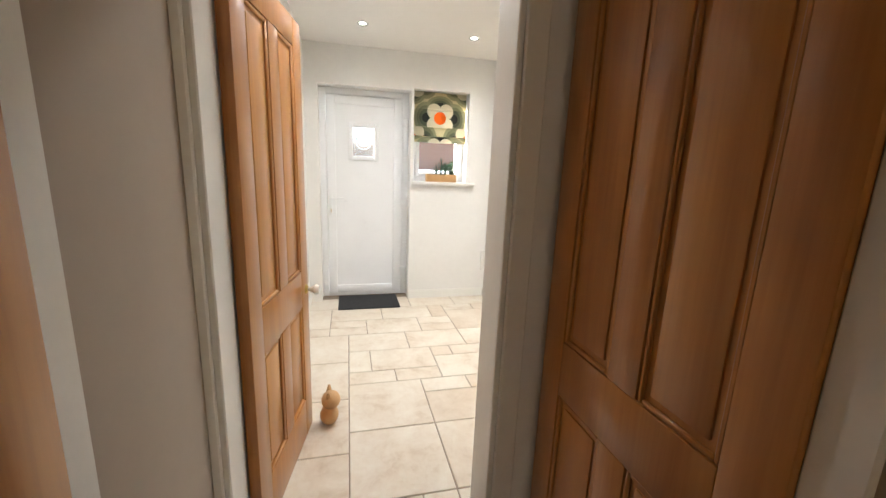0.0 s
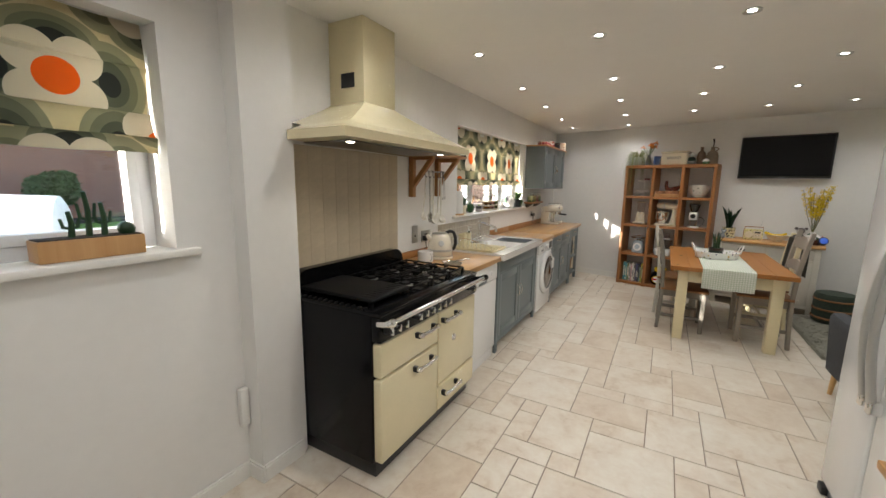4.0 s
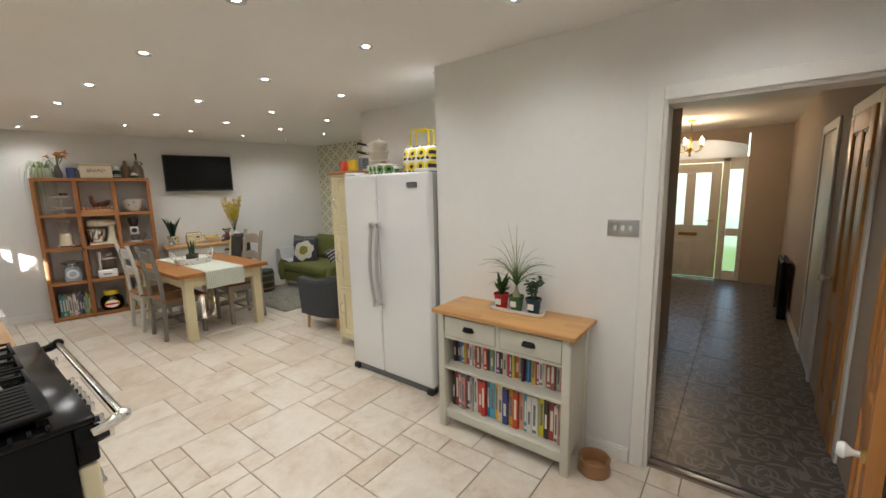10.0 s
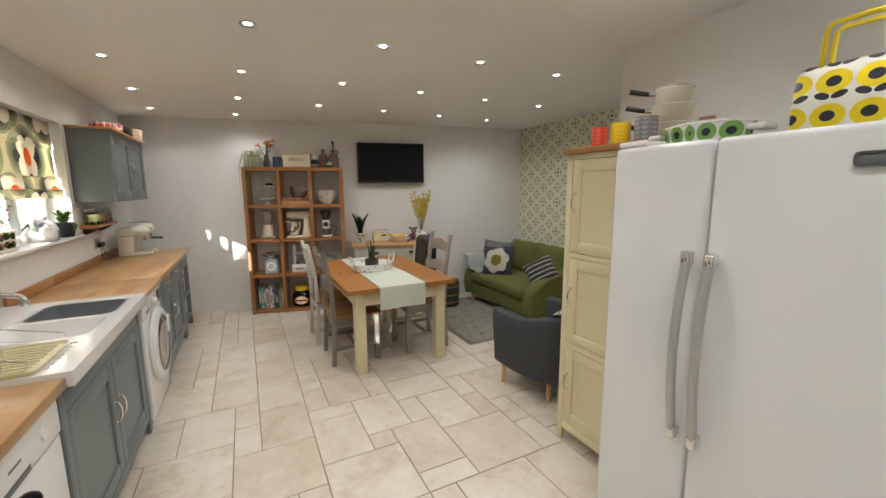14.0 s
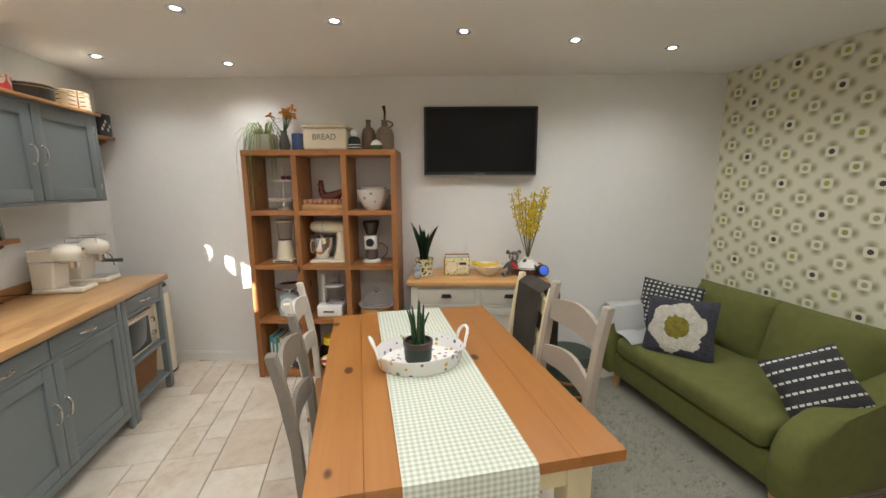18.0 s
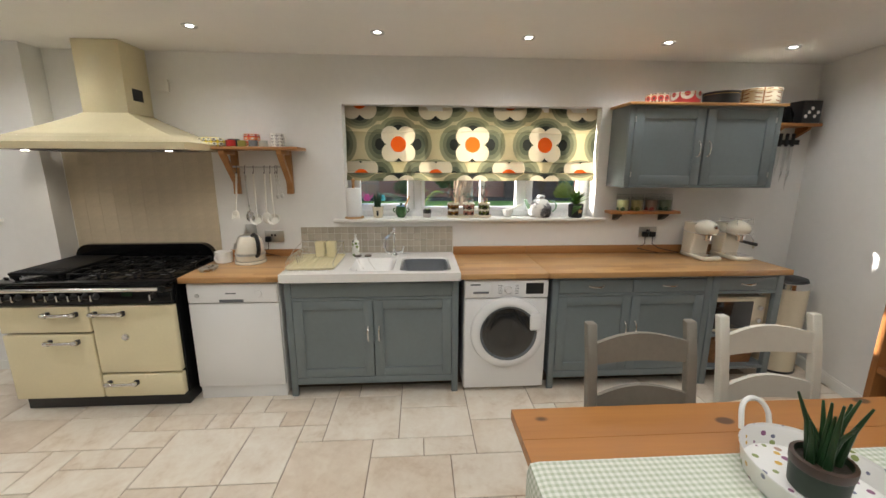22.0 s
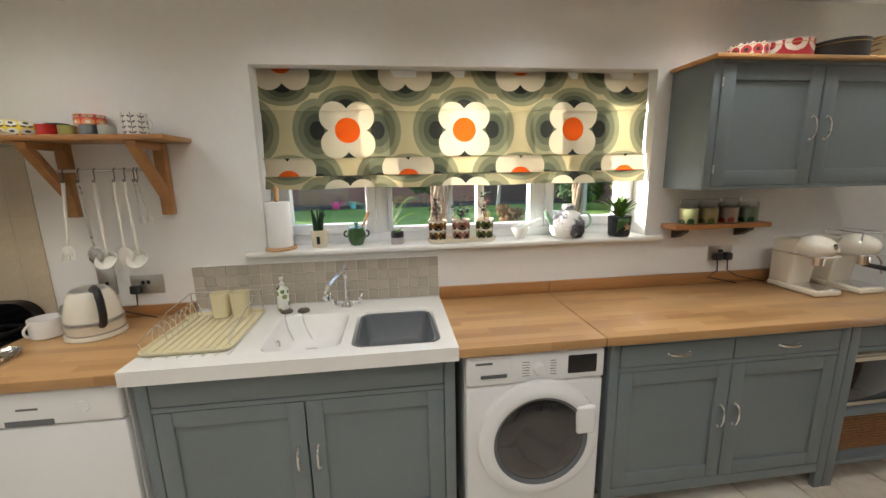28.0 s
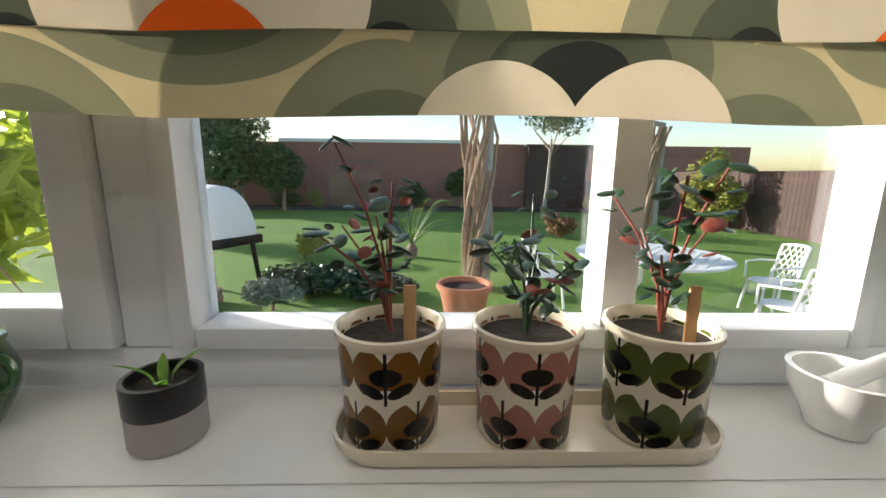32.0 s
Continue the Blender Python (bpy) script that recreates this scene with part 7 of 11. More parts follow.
def profile_block(pts, y0, y1, bev):
    """An outline in x and z drawn out along y, with rounded edges."""
    bm = bmesh.new()
    a = [bm.verts.new((x, y0, z)) for x, z in pts]
    b = [bm.verts.new((x, y1, z)) for x, z in pts]
    bm.faces.new(a); bm.faces.new(b[::-1])
    for i in range(len(pts)):
        j = (i + 1) % len(pts)
        bm.faces.new((a[i], b[i], b[j], a[j]))
    es = [e_ for e_ in bm.edges if abs(e_.verts[0].co.y - e_.verts[1].co.y) < 1e-6]
    bmesh.ops.bevel(bm, geom=es, offset=bev, segments=4, affect="EDGES", profile=0.5)
    return bm


e = thing("sofa", "olive green wool two-seater sofa on wooden feet against the papered wall", "sofa", pose(4.44, 5.985, 0))
part("base", slabby(-0.445, -0.61, 0.125, 0.44, 0.61, 0.30, 0.025), GREENF, e)
part("back_frame", slabby(0.26, -0.62, 0.2, 0.485, 0.62, 0.79, 0.06), GREENF, e)
part("seat_cushion", slabby(-0.475, -0.565, 0.30, 0.22, 0.565, 0.445, 0.05, 0.03), GREENF, e)
armp = [(-0.465, 0.125), (-0.49, 0.25), (-0.482, 0.37), (-0.445, 0.455), (-0.37, 0.512), (-0.24, 0.553), (-0.05, 0.597), (0.16, 0.645), (0.34, 0.69), (0.44, 0.712), (0.485, 0.695), (0.495, 0.5), (0.475, 0.125)]
for y0, y1 in ((-0.735, -0.585), (0.585, 0.735)):
    part("arm", profile_block(armp, y0, y1, 0.045), GREENF, e)
for s in (-1, 1):
    c = part("back_cushion", cushion_mesh(0.60, 0.46, 0.22, 14, 0.02), GREENF, e)
    c.matrix_basis = pose(0.225, 0.288 * s, 0.625, 0, 0, 0) @ pose(0, 0, 0, 0, 14, 0) @ pose(0, 0, 0, 0, 0, 90)
for x in (-0.40, 0.40):
    for y in (-0.60, 0.60):
        part("foot", turned([(0, 0), (0.02, 0), (0.03, 0.13), (0, 0.13)], 14, pose(x, y, 0)), LEGW, e, "tapered wooden foot")


def knit(name, ground, dot, px, pz, rx, rz, pebbly=0.6):
    """Woven cushion cloth with regular stitched dashes."""
    M = Mat(name, 0.95)
    x, y, z = M.split()
    fu = ((x / px).fract() - 0.5).absv() * px
    fv = ((z / pz).fract() - 0.5).absv() * pz
    hit = fu.lt(rx) * fv.lt(rz)
    c = M.mix(M.noise(90, 3), tuple(v * 0.6 for v in ground), tuple(v * 1.5 for v in ground))
    M.base(M.mix(hit, c, dot))
    M.bump(M.noise(220, 3) + hit * 1.2, pebbly, 0.004)
    return M.m


def flower_cloth():
    M = Mat("tufted_flower_cloth", 0.95)
    x, y, z = M.split()
    w = M.noise(38, 3)
    d = hyp(x, z) + (w - 0.5) * 0.05
    ang = z.op("ARCTAN2", x)
    rim = (ang * 6.0).op("SINE") * 0.014 + 0.165
    c = M.mix(w, (0.025, 0.027, 0.04), (0.07, 0.07, 0.09))
    c = M.mix(d.lt(rim), c, M.mix(w, (0.50, 0.47, 0.38), (0.86, 0.83, 0.74)))
    c = M.mix(d.lt(0.074), c, M.mix(w, (0.12, 0.10, 0.01), (0.42, 0.36, 0.05)))
    M.base(c)
    M.bump(M.noise(75, 4), 1.0, 0.02)
    return M.m


def scatter(label, w, h, d, mat_, m):
    c = thing("cushion", label, "cushion", m, "cushions on the sofa")
    part("cover", cushion_mesh(w, h, d, 14, 0.07), mat_, c)
    return c


scatter("dark cushion with rows of pale woven dots on the sofa", 0.42, 0.42, 0.13, knit("dotted_weave", (0.03, 0.033, 0.037), (0.52, 0.53, 0.47), 0.033, 0.033, 0.009, 0.008), pose(4.36, 6.50, 0.645, -20, 3, -58))
flower = scatter("dark grey cushion with a large tufted white and green flower", 0.43, 0.42, 0.14, flower_cloth(), pose(4.19, 6.20, 0.62, -24, -4, -58))
bm = bmesh.new()
rs = random.Random(8)
for k in range(420):
    a, r = rs.uniform(0, 6.283), math.sqrt(rs.random()) * 0.17
    gx, gz = r * math.cos(a), r * math.sin(a)
    yy = -0.07 * max(0.0, (1 - (gx / 0.2) ** 4) * (1 - (gz / 0.2) ** 4)) ** 0.55
    vs = [bm.verts.new((gx + rs.uniform(-0.008, 0.008), yy - rs.uniform(0.002, 0.018), gz + rs.uniform(-0.008, 0.008))) for _ in range(3)] + [bm.verts.new((gx, yy + 0.004, gz))]
    for f in ((0, 1, 2), (0, 3, 1), (1, 3, 2), (2, 3, 0)):
        bm.faces.new([vs[i] for i in f])
tuft = part("tufts", bm, flower.children[0].data.materials[0], flower, "white and green wool tufts")
tagged(tuft, "white and green wool tufts", kind="stuff")
scatter("dark striped cushion with white stitched lines leaning on the sofa arm", 0.33, 0.32, 0.12, knit("striped_weave", (0.035, 0.036, 0.038), (0.62, 0.62, 0.58), 0.028, 0.055, 0.010, 0.0055), pose(4.26, 5.44, 0.615) @ pose(0, 0, 0, -30, 0, -52) @ pose(0, 0, 0, 0, -32, 0))
e = thing("throw", "white fleece throw folded over the sofa's arm", "throw", pose(4.30, 6.655, 0))
bm = bmesh.new()
rs = random.Random(3)
rows = []
sec = [(-0.30, 0.46), (-0.22, 0.475), (-0.125, 0.49), (-0.085, 0.60), (-0.05, 0.655), (0.04, 0.67), (0.085, 0.63), (0.095, 0.50), (0.10, 0.34)]
for i in range(13):
    x = -0.34 + 0.56 * i / 12
    lift = 0.0 if x < 0 else x * 0.16
    rows.append([bm.verts.new((x + 0.012 * math.sin(j * 1.7), y + 0.008 * math.sin(i * 1.3), z + (lift if z > 0.5 else 0) + rs.uniform(-0.006, 0.012))) for j, (y, z) in enumerate(sec)])
for a, b in zip(rows, rows[1:]):
    for i in range(len(sec) - 1):
        bm.faces.new((a[i], b[i], b[i + 1], a[i + 1]))
bmesh.ops.solidify(bm, geom=bm.faces[:], thickness=-0.018)
part("fleece", bm, plain("white_fleece", (0.74, 0.75, 0.74), 0.95, var=0.06, bump=0.6, bscale=160), e)

# rug
RUG = plain("grey_shag_pile", (0.29, 0.28, 0.23), 0.95, var=0.16, scale=110, bump=0.8, bscale=260)
e = thing("rug", "grey shaggy pile rug under the sofa's front", "rug", pose(0, 0, 0))
bm = bmesh.new()
rs = random.Random(21)
nx, ny = 34, 56
g = [[bm.verts.new((3.19 + 1.0 * i / nx + (0.004 * rs.uniform(-1, 1)), 5.235 + 1.5 * j / ny + 0.004 * rs.uniform(-1, 1), (0.022 + rs.uniform(-0.005, 0.006)) if 0 < i < nx and 0 < j < ny else 0.002)) for j in range(ny + 1)] for i in range(nx + 1)]
for i in range(nx):
    for j in range(ny):
        bm.faces.new((g[i][j], g[i + 1][j], g[i + 1][j + 1], g[i][j + 1]))
part("woven_base", bm, RUG, e)
verts, faces = [], []
for k in range(22000):
    x, y, a = 3.19 + rs.random(), 5.235 + 1.5 * rs.random(), rs.uniform(0, 6.283)
    if 3.95 < x:
        continue
    s, l, q = 0.0035, rs.uniform(0.008, 0.019), rs.uniform(0, 6.283)
    n0 = len(verts)
    verts += [(x + s * math.cos(a), y + s * math.sin(a), 0.016), (x - s * math.cos(a), y - s * math.sin(a), 0.016), (x + l * 0.8 * math.cos(q), y + l * 0.8 * math.sin(q), 0.022 + l * 0.5)]
    faces.append((n0, n0 + 1, n0 + 2))
me = bpy.data.meshes.new("tufts")
me.from_pydata(verts, [], faces)
me.materials.append(RUG)
t_ = new("tufts", me)
t_.parent = e
tagged(t_, "loose grey wool tufts", kind="stuff")

# footstool
e = thing("footstool", "low round dark stool with woven rings on the rug", "stool", pose(3.60, 6.56, 0.024))
part("body", turned([(0, 0), (0.15, 0), (0.175, 0.02), (0.18, 0.30), (0.165, 0.34), (0, 0.35)], 32), plain("dark_green_rush", (0.03, 0.045, 0.03), 0.7, var=0.4, scale=40, bump=0.5), e)
for z in (0.06, 0.16, 0.27):
    part("ring", turned([(0.176, z - 0.012), (0.186, z - 0.006), (0.186, z + 0.006), (0.176, z + 0.012)], 32), WICKER, e, "brown woven ring")

# armchair: local x is the way it faces
ACM = pose(3.355, 4.255, 0, 0, 0, 93)
e = thing("armchair", "charcoal wool tub armchair on beech legs", "armchair", ACM)
half = [(0.32, 0.32), (0.22, 0.327), (0.10, 0.33), (-0.02, 0.325), (-0.12, 0.305), (-0.20, 0.270), (-0.27, 0.215), (-0.315, 0.145), (-0.338, 0.07)]
path = [(x, -y) for x, y in half] + [(-0.345, 0.0)] + half[::-1]
bm = bmesh.new()
loops = []
for i, (x, y) in enumerate(path):
    a = Vector(path[max(0, i - 1)]) - Vector(path[min(len(path) - 1, i + 1)])
    nrm = Vector((a.y, -a.x)).normalized()
    if nrm.dot(Vector((x, y))) < 0:
        nrm = -nrm
    k = min(1.0, max(0.0, (0.05 - x) / 0.38))
    top = 0.600 + 0.07 * k * k * (3 - 2 * k) + 0.01 * max(0.0, x / 0.32) ** 2
    lp = []
    for o, z in ((0.0, 0.165), (0.012, 0.35), (0.026, top - 0.07), (0.026, top - 0.03), (0.012, top - 0.006), (-0.015, top), (-0.05, top + 0.002), (-0.078, top - 0.01), (-0.09, top - 0.035), (-0.092, top - 0.08), (-0.09, 0.35), (-0.085, 0.165)):
        lp.append((x + nrm.x * o, y + nrm.y * o, z))
    loops.append(lp)
loft(bm, loops, True, True)
part("shell", bm, GREYF, e)
part("seat_base", slabby(-0.22, -0.235, 0.165, 0.30, 0.235, 0.30, 0.02), GREYF, e)
part("seat_cushion", slabby(-0.24, -0.232, 0.30, 0.325, 0.232, 0.43, 0.045, 0.03), GREYF, e)
for x, y in ((0.215, -0.295), (0.215, 0.295), (-0.18, -0.20), (-0.18, 0.20)):
    part("leg", rod([(x, y, 0.18), (x * 1.04, y * 1.04, 0.0)], 0.021, 12, 0.014), LEGW, e, "tapered beech leg")
e = thing("cushion", "white cushion printed with green leaves on the armchair", "cushion", ACM @ pose(-0.135, -0.01, 0.555, -24, 10, 88))
part("cover", cushion_mesh(0.34, 0.31, 0.12, 12, 0.06), dots_material("leaf_print_cotton", (0.72, 0.72, 0.64), [(0.06, 0.18, 0.05), (0.15, 0.30, 0.07), (0.02, 0.02, 0.035)], 0.05, 0.30), e)


def crochet():
    M = Mat("crocheted_wool", 0.95)
    x, y, z = M.split()
    k = ((x - z + y * 0.12) / 0.022).floor()
    w = M.node("ShaderNodeTexWhiteNoise")
    w.noise_dimensions = "1D"
    M.link(k, w.inputs["W"])
    c = M.ramp(Ex(M.nt, w.outputs[0]), [(0.0, (0.10, 0.13, 0.03)), (0.25, (0.32, 0.30, 0.05)), (0.45, (0.025, 0.055, 0.055)), (0.6, (0.22, 0.25, 0.06)), (0.8, (0.40, 0.36, 0.16))], True)
    n = M.noise(26, 3)
    c = M.mix((n - 0.62) * 8.0, c, (0.42, 0.16, 0.03))
    c = M.mix(y.lt(-0.205), c, M.mix(M.noise(40, 2), (0.05, 0.012, 0.04), (0.22, 0.02, 0.10)))
    M.base(c)
    M.bump(M.noise(140, 2), 0.8, 0.006)
    return M.m


e = thing("throw", "green, yellow and purple crocheted throw over the armchair back", "throw", ACM)
bm = bmesh.new()
rows = []
for i in range(15):
    y = -0.24 + 0.46 * i / 14
    off = 0.025 + 0.055 * (y / 0.22) ** 2
    w = 0.006 * math.sin(i * 1.4)
    rows.append([bm.verts.new(v) for v in ((-0.418 + off + w, y, 0.36), (-0.424 + off + w, y, 0.52), (-0.418 + off, y, 0.652), (-0.385 + off, y, 0.690), (-0.33 + off, y, 0.694), (-0.275 + off, y, 0.668), (-0.255 + off, y, 0.57), (-0.25 + off, y, 0.47))])
for a, b in zip(rows, rows[1:]):
    for i in range(7):
        bm.faces.new((a[i], b[i], b[i + 1], a[i + 1]))
bmesh.ops.solidify(bm, geom=bm.faces[:], thickness=0.008)
part("knit", bm, crochet(), e)

# ---- tall cupboard beside the fridge ----
CUPW, CUPD = 0.525, 0.49
CUPM = pose(3.42, 3.728, 0, 0, 0, 180)
e = thing("tall_cupboard", "tall cream painted cupboard with three stacked doors and wooden top", "cupboard", CUPM)
part("side_panel", bx(0.0, 0.0, 0.09, CUPD - 0.022, 0.02, 1.755), CREAM, e)
part("side_panel", bx(0.0, CUPW - 0.02, 0.09, CUPD - 0.022, CUPW, 1.755), CREAM, e)
part("bottom_panel", bx(0.0, 0.02, 0.09, CUPD - 0.022, CUPW - 0.02, 0.11), CREAM, e)
part("back_panel", bx(0.0, 0.02, 0.11, 0.012, CUPW - 0.02, 1.755), CREAM, e)
bm = bmesh.new()
s = 0.04
box(bm, CUPD - 0.022, 0, 0.0, CUPD, s, 1.755, 0.003); box(bm, CUPD - 0.022, CUPW - s, 0.0, CUPD, CUPW, 1.755, 0.003)
for z0, z1 in ((0.08, 0.13), (0.615, 0.645), (1.165, 1.195), (1.725, 1.755)):
    box(bm, CUPD - 0.0215, s, z0, CUPD - 0.0005, CUPW - s, z1, 0.002)
part("face_frame", bm, CREAM, e)
for z0, z1 in ((0.133, 0.612), (0.648, 1.162), (1.198, 1.722)):
    d = shaker(e, s + 0.003, CUPW - s - 0.003, z0, z1, CUPD - 0.001, CREAM, rail=0.062)
    bow_handle(d, CUPD - 0.001, s + 0.03, (z0 + z1) / 2 + 0.03, 0.10)
for y in (0.012, CUPW - 0.05):
    part("leg", bx(0.02, y, 0, 0.06, y + 0.038, 0.09, 0.003), CREAM, e)
for z0, z1 in ((0.12, 0.20), (0.78, 0.86), (1.66, 1.755)):
    part("side_rail", bx(0.04, -0.010, z0, CUPD - 0.062, 0.0, z1, 0.003), CREAM, e)
for x0 in (0.0, CUPD - 0.062):
    part("side_stile", bx(x0, -0.011, 0.09, x0 + 0.04, -0.0005, 1.755, 0.003), CREAM, e)
part("top", bx(-0.005, -0.02, 1.755, CUPD + 0.025, CUPW + 0.015, 1.787, 0.006), UPS, e, "stained wooden top board")
PRINTG = plain("printed_paper", (0.70, 0.70, 0.69), 0.8, var=0.03)
INK = plain("grey_print", (0.22, 0.22, 0.24), 0.8)
for label, x0, z0, w, hgt, tilt in (("white printed letter pinned to the cupboard side", 0.225, 1.386, 0.21, 0.222, 1.5), ("white printed notice with blue-grey edge on the cupboard side", 0.225, 1.613, 0.205, 0.137, 0.0)):
    p = thing("paper_sheet", label, "paper", CUPM @ pose(x0 + w / 2, -0.0025, z0, 0, tilt, 0))
    part("sheet", bx(-w / 2, -0.001, 0, w / 2, 0.0008, hgt), PRINTG, p)
    if hgt < 0.15:
        part("edge_strip", bx(w / 2 - 0.010, -0.0017, 0.0, w / 2, -0.001, hgt), plain("blue_grey_card", (0.16, 0.20, 0.25), 0.8), p, "blue-grey edge")
    for k in range(14):
        part("printed_line", bx(-w * 0.40, -0.0016, hgt * (0.92 - 0.062 * k), w * (0.36 if k % 4 else 0.10), -0.001, hgt * (0.92 - 0.062 * k) + 0.0025), INK, p)
    part("pin", turned([(0, 0.006), (0.004, 0.005), (0.004, 0), (0, 0)], 10, pose(0, -0.001, hgt - 0.012, 90, 0, 0)), REDC, p, "red pin head")


# ---- on the cupboard and fridge ----
def leaf_print(name, ground, ink, s=0.034):
    """Stem and paired-leaf print wrapped round a pot."""
    M = Mat(name, 0.3)
    x, y, z = M.split()
    a = y.op("ARCTAN2", x) * 0.045
    u = ((a / s).fract() - 0.5) * s
    v = ((z / (s * 0.62)).fract() - 0.5) * (s * 0.62)
    leaf = hyp(u.absv() - s * 0.22, (v - u.absv() * 0.5) * 1.9)
    stem = u.absv().lt(s * 0.035)
    hit = leaf.lt(s * 0.17).high(stem)
    M.base(M.mix(hit, ground, ink))
    M.b.inputs["Coat Weight"].default_value = 0.4
    return M.m


MUGZ = 1.788
mug("enamel_mug", "red leaf-print enamel mug on the cupboard", pose(2.97, 3.545, MUGZ, 0, 0, 60), leaf_print("red_leaf_print", (0.62, 0.05, 0.025), (0.72, 0.17, 0.10)), 0.043, 0.095)
mug("enamel_mug", "yellow leaf-print enamel mug on the cupboard", pose(2.97, 3.415, MUGZ, 0, 0, 60), leaf_print("yellow_leaf_print", (0.82, 0.55, 0.01), (0.70, 0.40, 0.01)), 0.047, 0.10)
mug("enamel_mug", "grey leaf-print enamel mug on the cupboard", pose(2.975, 3.277, MUGZ, 0, 0, 60), leaf_print("grey_leaf_print", (0.15, 0.155, 0.16), (0.36, 0.36, 0.36)), 0.051, 0.108)
PANC = plain("cream_enamel_pan", (0.66, 0.58, 0.45), 0.3, var=0.05, coat=0.3)
for k, (r, hh, z) in enumerate(((0.105, 0.095, 0.0), (0.095, 0.085, 0.097), (0.082, 0.075, 0.184))):
    p = thing("saucepan", "cream enamel saucepan in a stack of three", "saucepan", pose(3.20, 3.30, MUGZ + z, 0, 0, -62 + 6 * k), "stack of cream saucepans")
    part("pan", turned([(0, 0), (r * 0.80, 0), (r * 0.90, 0.012), (r, hh * 0.75), (r * 1.06, hh), (r * 1.02, hh), (r * 0.94, hh * 0.75), (r * 0.8, 0.006), (0, 0.006)], 36), PANC, p)
    part("rim", turned([(r * 1.055, hh - 0.004), (r * 1.075, hh - 0.001), (r * 1.055, hh + 0.002)], 36), CERAMIC, p, "pale rolled rim")
    part("handle", rod([(-r * 0.98, 0, hh * 0.8), (-r - 0.05, 0, hh * 0.9), (-r - 0.12, 0, hh * 1.12)], 0.011, 10, 0.014), BLACKPL, p, "dark tapered handle")
    part("ferrule", rod([(-r * 0.97, 0, hh * 0.8), (-r - 0.03, 0, hh * 0.86)], 0.0135, 10), CHROME, p, "chrome handle ferrule")
part("lid", turned([(0.088, 0.0), (0.09, 0.004), (0.05, 0.02), (0.014, 0.026), (0.012, 0.04), (0.0, 0.042)], 32), PANC, thing("pan_cover", "cream saucepan cover on the topmost pan", "pan cover", pose(3.20, 3.30, MUGZ + 0.262)))


def stem_print(name, ground, disc, dark, s=0.08, around=0.12):
    """Round retro blooms over paired dark leaves, repeated round a pot or along a face."""
    M = Mat(name, 0.4)
    x, y, z = M.split()
    a = (y.op("ARCTAN2", x) * around) if around else y
    u = ((a / s).fract() - 0.5) * s
    v = (z / (s * 1.12)).fract() * s * 1.12
    d = hyp(u, (v - s * 0.68) * 1.15)
    lf = hyp(u.absv() - s * 0.22, (v - s * 0.17 - u.absv() * 0.25) * 1.7)
    c = M.mix(d.lt(s * 0.46), ground, disc)
    c = M.mix(d.lt(s * 0.20), c, dark)
    c = M.mix(lf.lt(s * 0.20), c, dark)
    M.base(c)
    return M.m


e = thing("casserole", "oval white lidded casserole with green flower print on the fridge", "casserole", pose(2.95, 2.985, FZ - 0.0095))
sc = Matrix.Diagonal((0.115, 0.165, 1, 1))
bm = bmesh.new()
lathe(bm, [(0, 0), (0.82, 0), (0.90, 0.008), (1.0, 0.085), (1.02, 0.09), (0.97, 0.09), (0.86, 0.012), (0, 0.01)], 48, sc)
part("dish", bm, stem_print("green_bloom_print", (0.80, 0.80, 0.76), (0.20, 0.42, 0.10), (0.015, 0.02, 0.03), 0.085, 0.145), e)
bm = bmesh.new()
lathe(bm, [(0, 0.118), (0.3, 0.116), (0.85, 0.104), (1.03, 0.096), (1.03, 0.091), (0, 0.091)], 48, sc)
part("lid", bm, CERAMIC, e, "white lid")
part("lid_knob", bx(-0.012, -0.03, 0.112, 0.012, 0.03, 0.134, 0.006), CHAIRSEAT, e, "brown wooden lid grip")
for s in (-1, 1):
    part("handle", bx(-0.05, s * 0.195 - 0.03, 0.055, 0.05, s * 0.195 + 0.03, 0.078, 0.01), CERAMIC, e)
e = thing("lunch_bag", "yellow, white and black flower-print bag with looped handles", "bag", pose(2.96, 2.54, FZ - 0.0095))
BAGP = stem_print("yellow_bloom_print", (0.80, 0.78, 0.70), (0.80, 0.62, 0.01), (0.02, 0.022, 0.035), 0.093, 0)
bm = bmesh.new()
loft(bm, [rounded(-0.085 * k, -0.145 * k2, 0.085 * k, 0.145 * k2, 0.02, z, 3) for k, k2, z in ((1, 0.95, 0.0), (1.05, 1.0, 0.02), (1.0, 1.02, 0.12), (0.75, 1.03, 0.20), (0.3, 1.04, 0.232))], True, True)
part("body", bm, BAGP, e)
for s in (-1, 1):
    part("handle", rod(arc(-1, 1, 14, lambda q: (s * 0.03 * (1 + 0.4 * (1 - abs(q))), 0.095 * math.copysign(min(1, abs(q) * 1.35), q), 0.20 + 0.15 * min(1, (1 - abs(q)) * 3.2))), 0.008, 6), plain("yellow_webbing", (0.75, 0.58, 0.02), 0.7), e, "yellow webbing handle")

# ---- bookcase ----
BCW, BCD, BCH = 0.885, 0.335, 0.80
BCM = pose(2.735, 1.982, 0, 0, 0, 180)
e = thing("bookcase", "pale grey painted bookcase with oak top and two drawers", "bookcase", BCM)
PAINTG = plain("pale_sage_grey_paint", (0.60, 0.59, 0.50), 0.45, var=0.04, bump=0.03)
for y in (0.0, BCW - 0.048):
    for x in (0.02, BCD - 0.048):
        part("leg", bx(x, y, 0, x + 0.048, y + 0.048, BCH, 0.004), PAINTG, e)
for y in (0.010, BCW - 0.030):
    part("side_panel", bx(0.068, y, 0.095, BCD - 0.048, y + 0.02, BCH, 0.002), PAINTG, e)
part("back_panel", bx(0.022, 0.048, 0.10, 0.032, BCW - 0.048, BCH), PAINTG, e)
